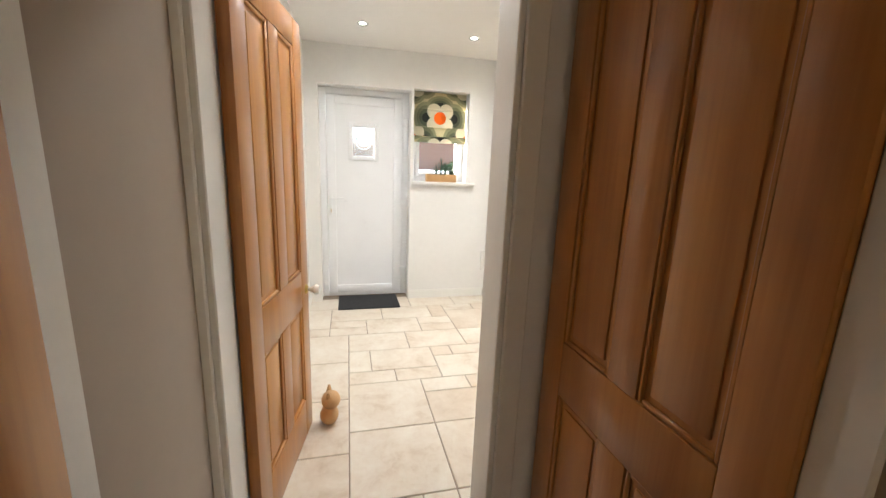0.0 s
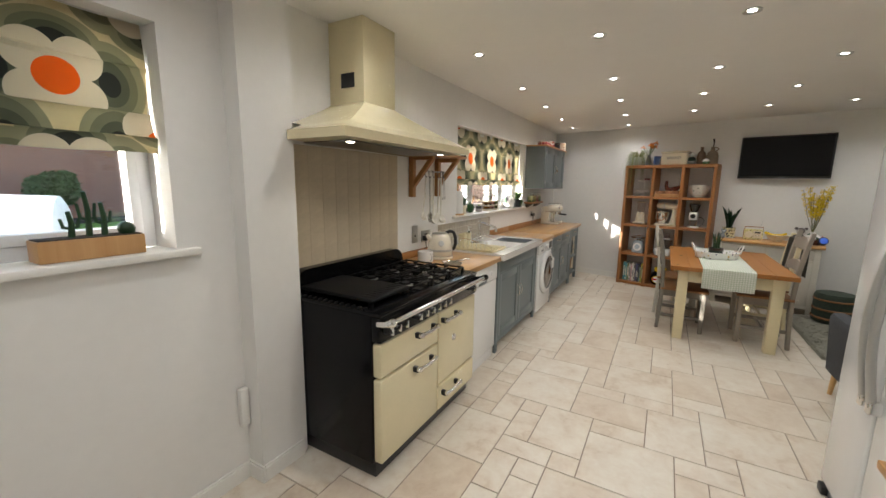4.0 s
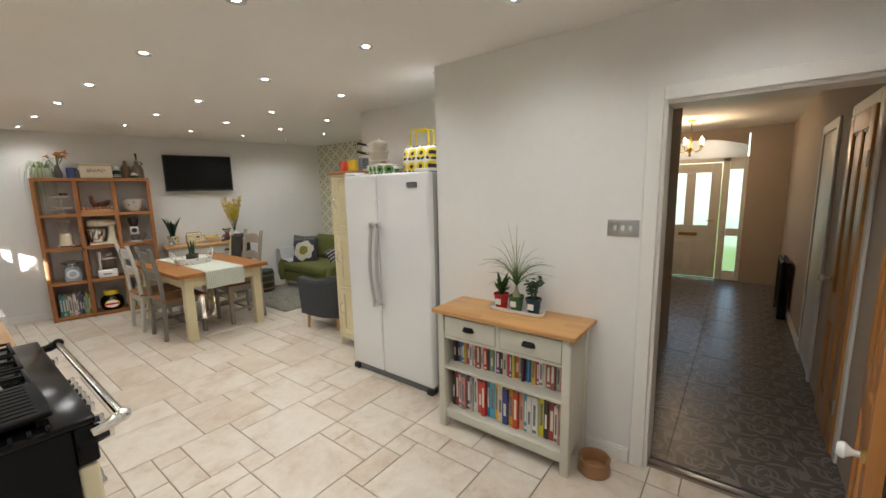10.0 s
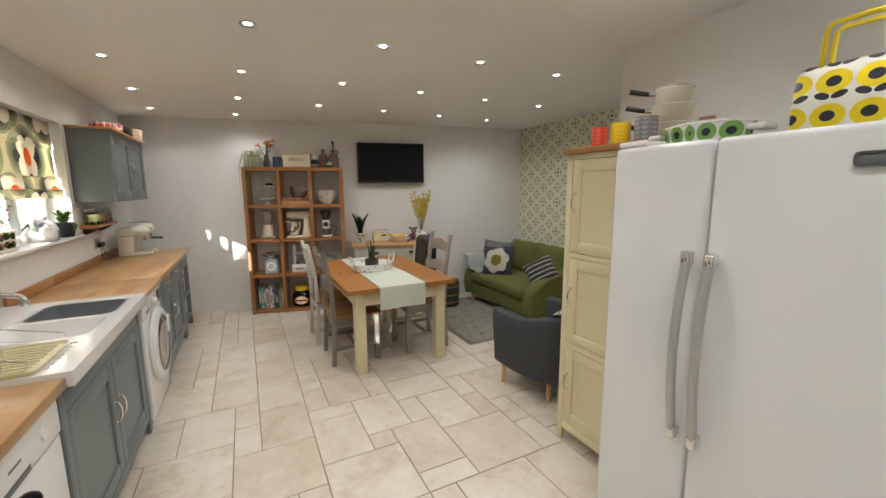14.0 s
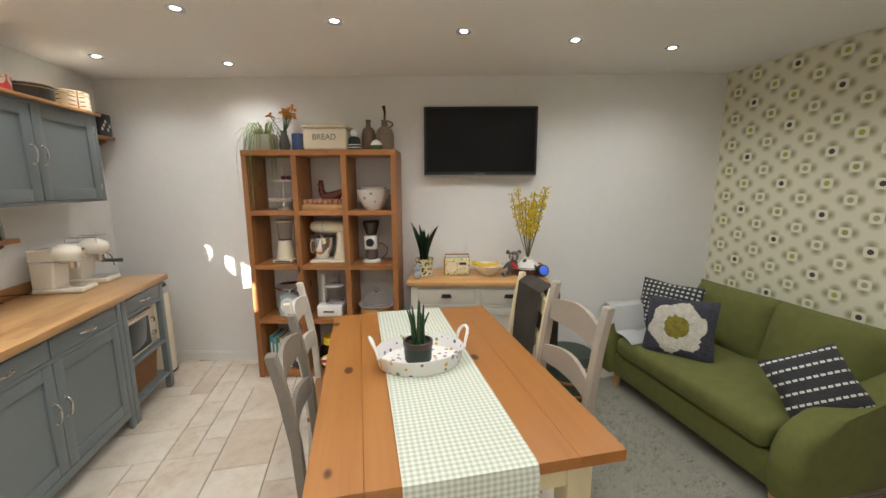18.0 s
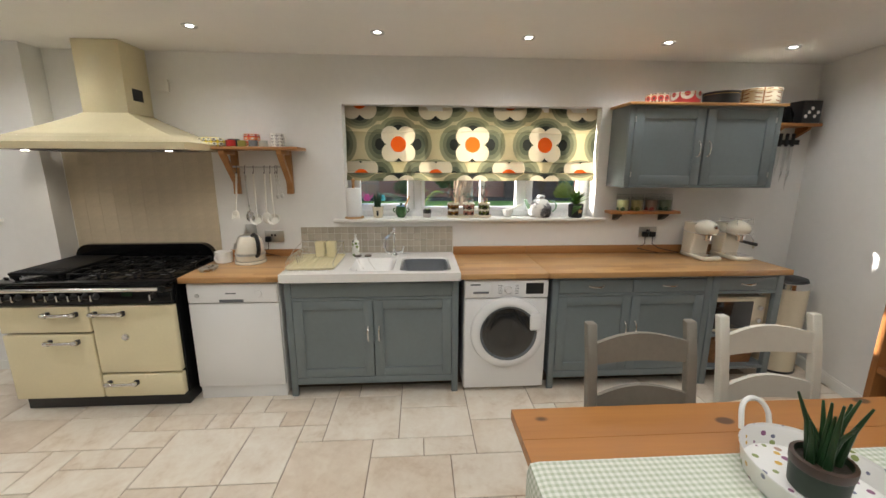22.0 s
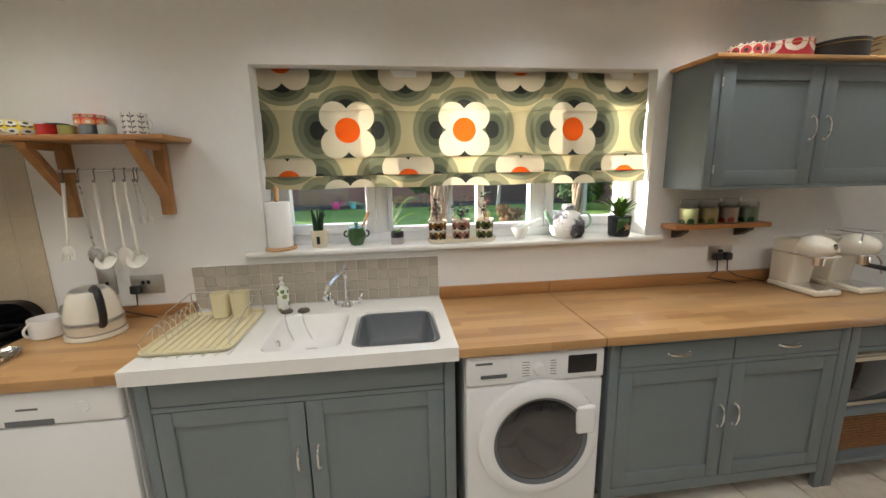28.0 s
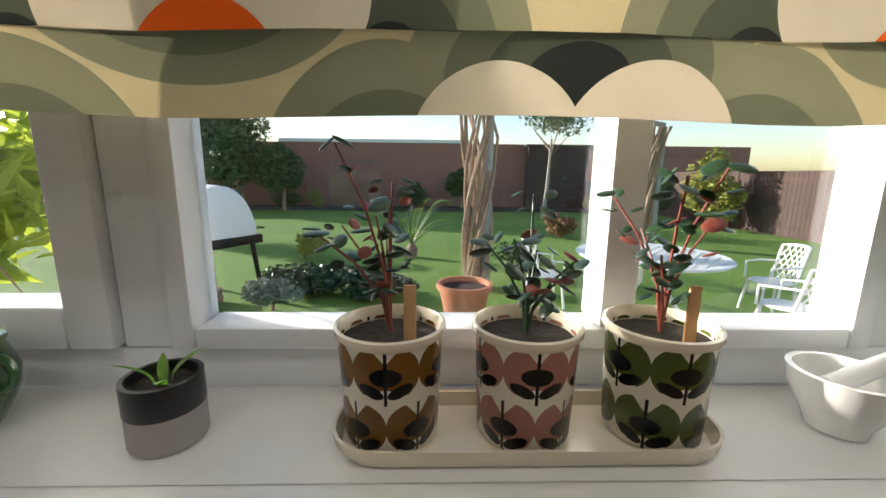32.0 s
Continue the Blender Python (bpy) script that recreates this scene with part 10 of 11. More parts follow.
# doors along the hall
def hall_door(name, label, x0, x1, y, s, ajar=0.0, edge=0.075):
    """A pine door with its white frame; s: +1 when the hall lies towards +y."""
    w_ = x1 - x0
    yo = y + 0.015 * s
    lining("trim_" + name, "white gloss architrave round a hall door", [(x0 - edge, min(y, yo), 0, x0, max(y, yo), 2.06), (x1, min(y, yo), 0, x1 + 0.075, max(y, yo), 2.06), (x0, min(y, yo), 1.985, x1, max(y, yo), 2.06)])
    d = tagged(new(name), label, "door", kind="structure")
    d.matrix_basis = pose(x0, y - 0.012 if s > 0 else y - 0.028, 0.008, 0, 0, ajar)
    lf_ = pine_door(d, w_, 1.975)
    if s > 0:
        knob(lf_, w_ - 0.055, 0.0, 0.95, 1)
    knob(lf_, w_ - 0.055, 0.04, 0.95, -1)
    for z in (0.25, 1.65):
        part("hinge", rod([(-0.002, 0.045, z), (-0.002, 0.045, z + 0.09)], 0.006, 8), STEEL, lf_, "steel hinge")
    return d


hall_door("door_4", "closed four-panel varnished pine hall door", 2.935, 3.66, 0.95, -1, edge=0.012)
hall_door("door_5", "closed four-panel varnished pine door beside the kitchen", 3.47, 4.06, HSY, 1)
lining("trim_hall_opening", "white gloss frame of a white hall door", [(4.55, HSY, 0, 4.625, HSY + 0.018, 2.06), (5.22, HSY, 0, 5.295, HSY + 0.018, 2.06), (4.625, HSY, 1.985, 5.22, HSY + 0.018, 2.06)])
part("leaf", bx(4.628, HSY + 0.0005, 0.006, 5.217, HSY + 0.008, 1.982, 0.002), GLOSS, tagged(new("door_6"), "flush white painted hall door", "door", kind="structure"))

# front door
FROST = Mat("frosted_daylight_glass", 0.35)
FROST.base((0.90, 0.95, 1.0))
FROST.b.inputs["Transmission Weight"].default_value = 1.0
FROST = FROST.m
e = tagged(new("door_7"), "white panelled front door with glazed panels, sidelight and fanlight", "door", kind="structure")
X0, X1 = 8.32, 8.375
fr = bmesh.new()
for b in ((0.40, 0.0, 0.455, 2.0), (0.625, 0.0, 0.72, 2.0), (1.57, 0.0, 1.70, 2.0), (0.455, 1.93, 1.57, 2.0), (0.455, 0.0, 0.625, 0.16), (0.455, 0.74, 0.625, 0.86), (0.455, 1.81, 0.625, 1.93)):
    box(fr, X0, b[0], b[1], X1, b[2], b[3], 0.005, 1)
part("frame", fr, GLOSS, e)
lf = bmesh.new()
for b in ((0.73, 0.02, 0.87, 1.92), (1.08, 0.90, 1.215, 1.77), (1.405, 0.02, 1.56, 1.92), (0.87, 1.77, 1.405, 1.92), (0.87, 0.02, 1.405, 0.90)):
    box(lf, X0 + 0.006, b[0], b[1], X1 - 0.006, b[2], b[3], 0.004, 1)
leaf_ = part("leaf", lf, GLOSS, e)
for y0 in (0.85, 1.19):
    part("panel", bx(X0 - 0.002, y0, 0.12, X0 + 0.008, y0 + 0.24, 0.62, 0.006), GLOSS, leaf_)
part("letterbox", bx(X0 - 0.006, 1.01, 0.72, X0 + 0.006, 1.28, 0.775, 0.004), BRASS, leaf_, "brass letterbox")
part("door_lever", rod([(X0, 0.79, 0.98), (X0 - 0.04, 0.79, 0.98), (X0 - 0.045, 0.89, 0.98)], 0.008, 8), BRASS, leaf_, "brass lever handle")
for y0, y1, z0, z1 in ((0.87, 1.08, 0.90, 1.77), (1.215, 1.405, 0.90, 1.77), (0.455, 0.625, 0.86, 1.81), (0.455, 0.625, 0.16, 0.74)):
    pn = part("pane", bx(8.345, y0, z0, 8.351, y1, z1), FROST, e)
    pn.visible_shadow = False
arcp = [(0.42 + 1.26 * k / 16, 2.06 + 0.24 * math.sin(math.pi * (0.12 + 0.76 * k / 16)) ** 0.8) for k in range(17)]
bm = bmesh.new()
lo = [bm.verts.new((8.345, y, 2.0)) for y, z in arcp] + [bm.verts.new((8.345, y, z)) for y, z in reversed(arcp)]
bm.faces.new(lo)
bmesh.ops.solidify(bm, geom=bm.faces[:], thickness=0.006)
pn = part("pane", bm, FROST, e, "arched fanlight glass")
pn.visible_shadow = False
bm = bmesh.new()
n = len(arcp)
ra = [[bm.verts.new((x, y, z)) for x in (8.312, 8.38) for y, z in ((yy, zz),)] + [bm.verts.new((x, yy, 2.40)) for x in (8.38, 8.312)] for yy, zz in arcp]
for a, b in zip(ra, ra[1:]):
    for k in range(4):
        bm.faces.new((a[k], b[k], b[(k + 1) % 4], a[(k + 1) % 4]))
bm.faces.new(ra[0]); bm.faces.new(ra[-1][::-1])
part("arch_head", bm, HALLP, e, "plastered arch over the fanlight")

# daylight in the front door's opening
day = new("front_daylight", bpy.data.lights.new("front_daylight", "AREA"))
day.data.shape, day.data.size, day.data.size_y, day.data.energy, day.data.color = "RECTANGLE", 1.25, 2.2, 0.9, (0.80, 0.90, 1.0)
day.matrix_basis = pose(8.60, 1.05, 1.15, 0, 90, 0)

# chandelier
e = thing("chandelier", "brass five-arm chandelier with lit candle bulbs", "chandelier", pose(6.9, 1.06, 0))
part("rose", turned([(0, CEIL - 0.03), (0.04, CEIL - 0.022), (0.055, CEIL - 0.001), (0, CEIL - 0.001)], 20), BRASS, e)
part("chain", rod([(0, 0, CEIL - 0.02), (0, 0, 2.27)], 0.006, 6), BRASS, e)
part("stem", turned([(0, 1.96), (0.012, 1.965), (0.022, 1.985), (0.010, 2.01), (0.026, 2.05), (0.034, 2.075), (0.012, 2.12), (0.018, 2.17), (0.008, 2.22), (0, 2.28)], 20), BRASS, e)
BULB = glow("candle_bulb", (1.0, 0.72, 0.38), 12.0)
cl = bpy.data.lights.new("candle_light", "POINT")
cl.energy, cl.color, cl.shadow_soft_size = 0.85, (1.0, 0.72, 0.45), 0.02
for k in range(5):
    a = 2 * math.pi * k / 5 + 0.3
    ca, sa = math.cos(a), math.sin(a)
    arm = part("arm", rod([(0.02 * ca, 0.02 * sa, 2.06), (0.08 * ca, 0.08 * sa, 2.02), (0.14 * ca, 0.14 * sa, 2.04), (0.165 * ca, 0.165 * sa, 2.09)], 0.006, 8), BRASS, e)
    part("drip_pan", turned([(0, 0), (0.012, 0.0), (0.028, 0.012), (0.012, 0.012), (0, 0.012)], 16, pose(0.165 * ca, 0.165 * sa, 2.09)), BRASS, arm)
    part("candle_tube", turned([(0, 0), (0.011, 0), (0.011, 0.05), (0, 0.05)], 12, pose(0.165 * ca, 0.165 * sa, 2.10)), CERAMIC, arm, "white candle sleeve")
    part("bulb", turned([(0, 0), (0.010, 0.004), (0.015, 0.02), (0.010, 0.042), (0, 0.056)], 12, pose(0.165 * ca, 0.165 * sa, 2.15)), BULB, arm, "lit candle bulb")
    s = new("candle_light", cl)
    s.location = (6.9 + 0.21 * ca, 1.06 + 0.21 * sa, 2.19)

# column radiator
e = thing("column_radiator", "black cast column radiator against the hall wall", "radiator", pose(6.35, HSY + 0.02, 0))
for k in range(12):
    for y in (0.03, 0.08):
        part("column", rod([(0.05 * k, y, 0.10), (0.05 * k, y, 0.66)], 0.017, 8), IRON, e)
for y in (0.03, 0.08):
    for z in (0.10, 0.66):
        part("header", rod([(-0.02, y, z), (0.57, y, z)], 0.02, 8), IRON, e)
for x in (0.0, 0.55):
    part("foot", bx(x - 0.02, 0.015, 0.0, x + 0.02, 0.095, 0.10, 0.008), IRON, e)

# ---- garden ----
GZ = -0.25


def lawn_material():
    M = Mat("lawn_grass", 0.9)
    a, b = M.noise(0.6, 4), M.noise(40, 3)
    M.base(M.ramp(a * 0.5 + b * 0.5, [(0.3, (0.075, 0.16, 0.018)), (0.7, (0.18, 0.31, 0.04))]))
    M.bump(b, 0.6, 0.03)
    return M.m


def brick_material():
    M = Mat("red_garden_brick", 0.85)
    br = M.node("ShaderNodeTexBrick", Scale=1.0)
    br.inputs["Color1"].default_value = (0.30, 0.10, 0.06, 1)
    br.inputs["Color2"].default_value = (0.40, 0.16, 0.10, 1)
    br.inputs["Mortar"].default_value = (0.36, 0.31, 0.27, 1)
    br.inputs["Mortar Size"].default_value = 0.008
    br.inputs["Brick Width"].default_value = 0.225
    br.inputs["Row Height"].default_value = 0.075
    mp = M.node("ShaderNodeCombineXYZ")
    x, y, z = M.split()
    M.link(x + y, mp.inputs[0]); M.link(z, mp.inputs[1])
    M.link(mp.outputs[0], br.inputs["Vector"])
    M.base(M.mix(M.noise(3, 3) * 0.35, br.outputs[0], (0.16, 0.06, 0.05)))
    return M.m


LAWN, BRICK = lawn_material(), brick_material()
bm = bmesh.new()
n = 24
gv = [[bm.verts.new((-160 + 320 * i / n, -160 + 320 * j / n, GZ)) for j in range(n + 1)] for i in range(n + 1)]
for i in range(n):
    for j in range(n):
        bm.faces.new((gv[i][j], gv[i + 1][j], gv[i + 1][j + 1], gv[i][j + 1]))
structure("ground", bm, LAWN, "green mown lawn spreading away from the house", "lawn")
PAVE = plain("garden_paving", (0.30, 0.26, 0.22), 0.85, var=0.2, scale=4, bump=0.3, bscale=40)
bm = bmesh.new()
box(bm, -3.2, -6, GZ - 0.1, -0.30, 16, GZ + 0.02)
patio = structure("pavement", bm, PAVE, "buff stone patio slabs beside the house", "patio")
rs = random.Random(12)
pm = mesh_of(bx(-0.29, -0.29, -0.02, 0.29, 0.29, 0.0, 0.006, 1), "slab", PAVE, False)
for i in range(5):
    for j in range(16):
        ob = new("slab", pm)
        ob.parent = patio
        ob.matrix_basis = pose(-0.62 - 0.6 * i, 0.3 + 0.6 * j, GZ + 0.03 + rs.uniform(-0.002, 0.002))
BARK = plain("vine_bark", (0.30, 0.21, 0.145), 0.9, var=0.4, scale=14, bump=0.8, bscale=30)
HEDGE = plain("hedge_leaf", (0.045, 0.10, 0.022), 0.6, var=0.4, scale=3, rnd=0.2)
BRIGHT = Mat("sunlit_leaf", 0.5)
BRIGHT.base(BRIGHT.ramp(BRIGHT.noise(7, 3), [(0.3, (0.16, 0.26, 0.03)), (0.7, (0.40, 0.48, 0.06))]))
tr_ = BRIGHT.node("ShaderNodeBsdfTranslucent")
tr_.inputs[0].default_value = (0.45, 0.55, 0.06, 1)
mx_ = BRIGHT.node("ShaderNodeMixShader", Fac=0.45)
BRIGHT.link(BRIGHT.b.outputs[0], mx_.inputs[1]); BRIGHT.link(tr_.outputs[0], mx_.inputs[2])
BRIGHT.link(mx_.outputs[0], BRIGHT.nt.nodes["Material Output"].inputs[0])
BRIGHT = BRIGHT.m
SILVER = plain("silver_leaf", (0.20, 0.24, 0.19), 0.7, var=0.3, scale=6)
GOLD = plain("golden_leaf", (0.26, 0.27, 0.04), 0.6, var=0.4, scale=4)


def leaves(parent, name, label, n, rad, size, mat_, seed, at=(0, 0, 0), lumps=7, squash=0.5):
    """A crown of small folded leaves gathered in uneven clumps."""
    r = random.Random(seed)
    cl_ = []
    for _ in range(lumps):
        d = Vector((r.gauss(0, 1), r.gauss(0, 1), r.gauss(0, 1))).normalized()
        cl_.append((Vector((d.x * rad[0], d.y * rad[1], d.z * rad[2])) * r.uniform(0.25, 0.62), r.uniform(0.34, 0.6)))
    vs, fs = [], []
    for k in range(n):
        c_, q = r.choice(cl_)
        d = Vector((r.gauss(0, 1), r.gauss(0, 1), r.gauss(0, 1))).normalized() * (r.random() ** 0.33)
        p = Vector(at) + c_ + Vector((d.x * rad[0], d.y * rad[1], d.z * rad[2])) * q
        u = Vector((r.gauss(0, 1), r.gauss(0, 1), r.gauss(0, 0.6))).normalized()
        w_ = u.orthogonal().normalized()
        w_ = (w_ * math.cos(k) + u.cross(w_) * math.sin(k))
        s_ = size * r.uniform(0.6, 1.3)
        i0 = len(vs)
        up = u.cross(w_) * s_ * 0.18
        vs += [tuple(p - u * s_), tuple(p + w_ * s_ * squash + up), tuple(p + u * s_), tuple(p - w_ * s_ * squash + up)]
        fs += [(i0, i0 + 1, i0 + 2), (i0, i0 + 2, i0 + 3)]
    me_ = bpy.data.meshes.new(name)
    me_.from_pydata(vs, [], fs)
    me_.materials.append(mat_)
    o = new(name, me_)
    o.parent = parent
    return tagged(o, label, kind="stuff")


def shrub(label, x, y, rad, mat_, seed, n=2600, size=0.05, name="shrub", lumps=9):
    s_ = thing(name, label, "shrub", pose(x, y, GZ))
    part("stem", rod([(0, 0, -0.02), (0.02, 0.01, rad[2] * 0.6), (0.0, 0.03, rad[2] * 1.1)], 0.03, 6, 0.012), BARK, s_)
    leaves(s_, "foliage", "dense small leaves", n, rad, size, mat_, seed, (0, 0, rad[2] * 0.95), lumps)
    return s_


# vine posts
def vine(label, x, y, seed, h_=2.9):
    v_ = thing("vine", label, "climbing plant", pose(x, y, GZ))
    part("post", bx(-0.06, 0.10, 0, 0.06, 0.22, h_, 0.006), plain("weathered_post", (0.30, 0.31, 0.29), 0.85, var=0.2), v_, "weathered grey timber post")
    r = random.Random(seed)
    for k in range(20):
        ph, rr = r.uniform(0, 6.28), r.uniform(0.02, 0.20)
        part("twisted_stem", rod([((rr + 0.05 * f) * math.cos(ph + f * r.uniform(2.0, 4.5)) , (rr + 0.10 * f) * math.sin(ph + f * 3.5), f * h_) for f in [q / 9 for q in range(10)]], r.uniform(0.022, 0.055), 7, 0.02), BARK, v_)
    return v_


vine("twisted bare wisteria stems round a garden post", -5.6, 5.70, 3)
vine("twisted bare vine round a far garden post", -9.3, 10.4, 9)
beam = thing("pergola_beam", "weathered timber beam joining the garden posts", "beam")
part("beam", rod([(-5.6, 5.86, GZ + 2.95), (-9.3, 10.56, GZ + 2.95)], 0.07, 4), plain("pergola_timber", (0.26, 0.24, 0.21), 0.85, var=0.2), beam)

# barrel-topped garden oven
e = thing("garden_oven", "white barrel-topped garden oven on black metal legs", "oven", pose(-4.75, 2.02, GZ, 0, 0, 62) @ Matrix.Scale(1.15, 4))
bm = bmesh.new()
prof = [(0.42 * math.cos(a), 0.80 + 0.58 * math.sin(a)) for a in [math.pi * k / 14 for k in range(15)]]
lo = [[bm.verts.new((y, x * q, z if z < 0.82 else 0.80 + (z - 0.80) * q)) for x, z in prof] for y, q in ((-0.46, 0.86), (-0.43, 0.97), (0.0, 1.0), (0.43, 0.97), (0.46, 0.86))]
for a, b in zip(lo, lo[1:]):
    for k in range(14):
        bm.faces.new((a[k], a[k + 1], b[k + 1], b[k]))
bm.faces.new(lo[0]); bm.faces.new(lo[-1][::-1])
part("dome", bm, plain("white_render", (0.78, 0.78, 0.78), 0.6, var=0.04), e, "white rounded dome")
bm = bmesh.new()
lo = [[bm.verts.new((y, x * 0.80, 0.80 + (z - 0.80) * 0.80)) for x, z in prof] for y in (-0.50, -0.455)]
for k in range(14):
    bm.faces.new((lo[0][k], lo[0][k + 1], lo[1][k + 1], lo[1][k]))
bm.faces.new(lo[0]); bm.faces.new(lo[1][::-1])
part("oven_mouth", bm, IRON, e, "black oven mouth")
part("tray", bx(-0.50, -0.45, 0.70, 0.48, 0.45, 0.80, 0.01), IRON, e, "black metal tray")
for x in (-0.42, 0.40):
    for y in (-0.36, 0.36):
        part("leg", rod([(x, y, 0.71), (x * 1.12, y * 1.15, 0)], 0.028, 8), IRON, e, "black leg")
part("side_handle", rod([(0.40, 0.45, 0.86), (0.40, 0.53, 0.86), (0.30, 0.53, 0.86)], 0.012, 8), IRON, e)

# white cast table and chairs
CAST = plain("white_cast_metal", (0.76, 0.76, 0.74), 0.45, var=0.05)
e = thing("garden_table", "round white lattice cast-metal garden table", "table", pose(-4.75, 7.95, GZ) @ Matrix.Diagonal((1.35, 1.35, 1.0, 1.0)))
part("rim", turned([(0.62, 0.69), (0.69, 0.68), (0.70, 0.70), (0.69, 0.715), (0.62, 0.705)], 48), CAST, e)
for k in range(-7, 8):
    L = math.sqrt(max(0.0, 0.63 ** 2 - (k * 0.085) ** 2))
    for s in (0, 1):
        b = bx(-L, k * 0.085 - 0.018, 0.692, L, k * 0.085 + 0.018, 0.704 + 0.004 * s)
        part("lattice_bar", b, CAST, e).matrix_basis = pose(0, 0, 0, 0, 0, 45 + 90 * s)
for k in range(4):
    a = k * math.pi / 2 + 0.4
    part("leg", rod([(0.12 * math.cos(a), 0.12 * math.sin(a), 0.69), (0.10 * math.cos(a), 0.10 * math.sin(a), 0.35), (0.42 * math.cos(a), 0.42 * math.sin(a), 0.0)], 0.024, 8), CAST, e)


def garden_chair(x, y, rz):
    """Faces local +x."""
    c_ = thing("garden_chair", "white lattice cast-metal garden chair by the table", "chair", pose(x, y, GZ, 0, 0, rz), "chairs round the garden table")
    part("seat", turned([(0, 0.42), (0.21, 0.42), (0.23, 0.43), (0.21, 0.445), (0, 0.445)], 28), CAST, c_)
    def bk(u, v):
        a = u * 0.95
        return (-0.24 * math.cos(a) - 0.08 * v, 0.25 * math.sin(a) * 1.05, 0.45 + v * (0.42 + 0.03 * math.cos(a * 1.3)))
    part("back_rail", rod([bk(-1, v) for v in (0, 0.5, 1)] + [bk(u, 1) for u in (-0.6, -0.2, 0.2, 0.6)] + [bk(1, v) for v in (1, 0.5, 0)], 0.016, 8), CAST, c_)
    for s in (-1, 1):
        for k in range(-4, 9):
            p0, p1 = (k * 0.22 - 0.9) if s > 0 else (0.9 - k * 0.22), None
            pts = []
            for q in range(6):
                v = q / 5
                u = (-1.6 + k * 0.28 + v * 1.0) * s
                if -1 <= u <= 1:
                    pts.append(bk(u, v))
            if len(pts) > 1:
                part("lattice_strip", rod(pts, 0.009, 5), CAST, c_)
    for s in (-1, 1):
        part("armrest", rod([bk(0.95 * s, 0.5), (0.0, 0.27 * s, 0.66), (0.17, 0.24 * s, 0.64), (0.18, 0.22 * s, 0.43)], 0.014, 8), CAST, c_)
        for x_ in (-0.17, 0.17):
            part("leg", rod([(x_, 0.16 * s, 0.42), (x_ * 1.25, 0.2 * s, 0.0)], 0.018, 8), CAST, c_)
    return c_


garden_chair(-6.15, 8.3, -15)
garden_chair(-4.75, 6.55, 92)
garden_chair(-3.45, 8.7, 205)
garden_chair(-4.4, 9.35, 262)

# borders and boundary
bm = bmesh.new()
box(bm, -21.0, -24, GZ - 0.2, -20.75, 22, 3.1)
structure("wall_garden", bm, BRICK, "red brick garden boundary wall", "wall")
FENCE = plain("dark_fence_board", (0.085, 0.055, 0.045), 0.85, var=0.25, scale=5, rnd=0.4)
for nm, y0 in (("fence_north", 15.6), ("fence_south", -14.5)):
    f_ = structure(nm, bx(-20.7, y0 - 0.02, GZ, -1.5, y0 + 0.02, 1.65), FENCE, "dark brown boarded garden fence", "fence")
    bmz = mesh_of(bx(0, -0.012, 0, 0.145, 0.012, 1.95, 0.003, 1), "board", FENCE, False)
    for k in range(128):
        ob = new("board", bmz)
        ob.parent = f_
        ob.matrix_basis = pose(-20.6 + 0.15 * k, y0 + (-0.034 if y0 > 0 else 0.034), GZ)
structure("kerb", bx(-18.6, -7.3, GZ - 0.1, -18.45, 15.4, GZ + 0.16, 0.01), plain("dark_sleeper", (0.05, 0.045, 0.045), 0.85, var=0.2), "dark timber edging round the lawn", "edging")
structure("ground_border", bx(-20.75, -7.3, GZ - 0.1, -18.6, 15.4, GZ + 0.06), SOIL, "dark soil border behind the lawn", "flower bed")

structure("wall_coping", bx(-21.05, -3.0, 3.1, -20.70, 7.0, 3.28, 0.01), GLOSS, "white coping along the top of the brick wall", "coping")
e = thing("terracotta_pot", "large terracotta plant pot by the vine post", "plant pot", pose(-4.15, 5.42, GZ))
part("pot", turned([(0, 0), (0.20, 0), (0.22, 0.02), (0.30, 0.40), (0.33, 0.41), (0.33, 0.47), (0.29, 0.47), (0.28, 0.40), (0, 0.39)], 32), plain("terracotta", (0.42, 0.17, 0.09), 0.8, var=0.15), e)
part("soil", turned([(0, 0.42), (0.28, 0.41), (0.28, 0.39)], 20), SOIL, e)

# shed, greenhouse, bins
e = thing("shed", "dark brown boarded garden shed", "shed", pose(-20.1, 9.9, GZ + 0.06) @ Matrix.Diagonal((1, 1, 1.4, 1)))
for k in range(15):
    part("board", bx(0, 0.0, 0.15 * k, 0.03 + 0.004, 3.1, 0.15 * k + 0.145, 0.004, 1), FENCE, e)
part("side_wall", bx(-0.6, 0.0, 0, 0, 0.03, 2.25), FENCE, e); part("side_wall", bx(-0.6, 3.07, 0, 0, 3.10, 2.25), FENCE, e)
part("roof", bx(-0.63, -0.12, 2.25, 0.16, 3.22, 2.32, 0.01), plain("roof_felt", (0.05, 0.05, 0.05), 0.9), e, "dark felt roof")
e = thing("greenhouse", "small aluminium-framed greenhouse by the brick wall", "greenhouse", pose(-20.2, -0.1, GZ + 0.06))
ALU = plain("grey_aluminium", (0.16, 0.17, 0.17), 0.4, 0.6)
for y in [0.0, 0.62, 1.24, 1.86, 2.48]:
    part("upright", bx(0.94, y, 0, 0.98, y + 0.04, 1.75), ALU, e)
    part("rafter", rod([(0.96, y + 0.02, 1.75), (0.1, y + 0.02, 2.35)], 0.02, 4), ALU, e)
    if y < 2.4:
        p_ = part("pane", bx(0.955, y + 0.05, 0.1, 0.96, y + 0.61, 1.7), GLASS, e)
        p_.visible_shadow = False
for z in (0.06, 0.85, 1.73):
    part("rail", bx(0.94, 0.0, z, 0.98, 2.52, z + 0.04), ALU, e)
part("ridge", bx(0.06, 0, 2.33, 0.12, 2.52, 2.39), ALU, e)
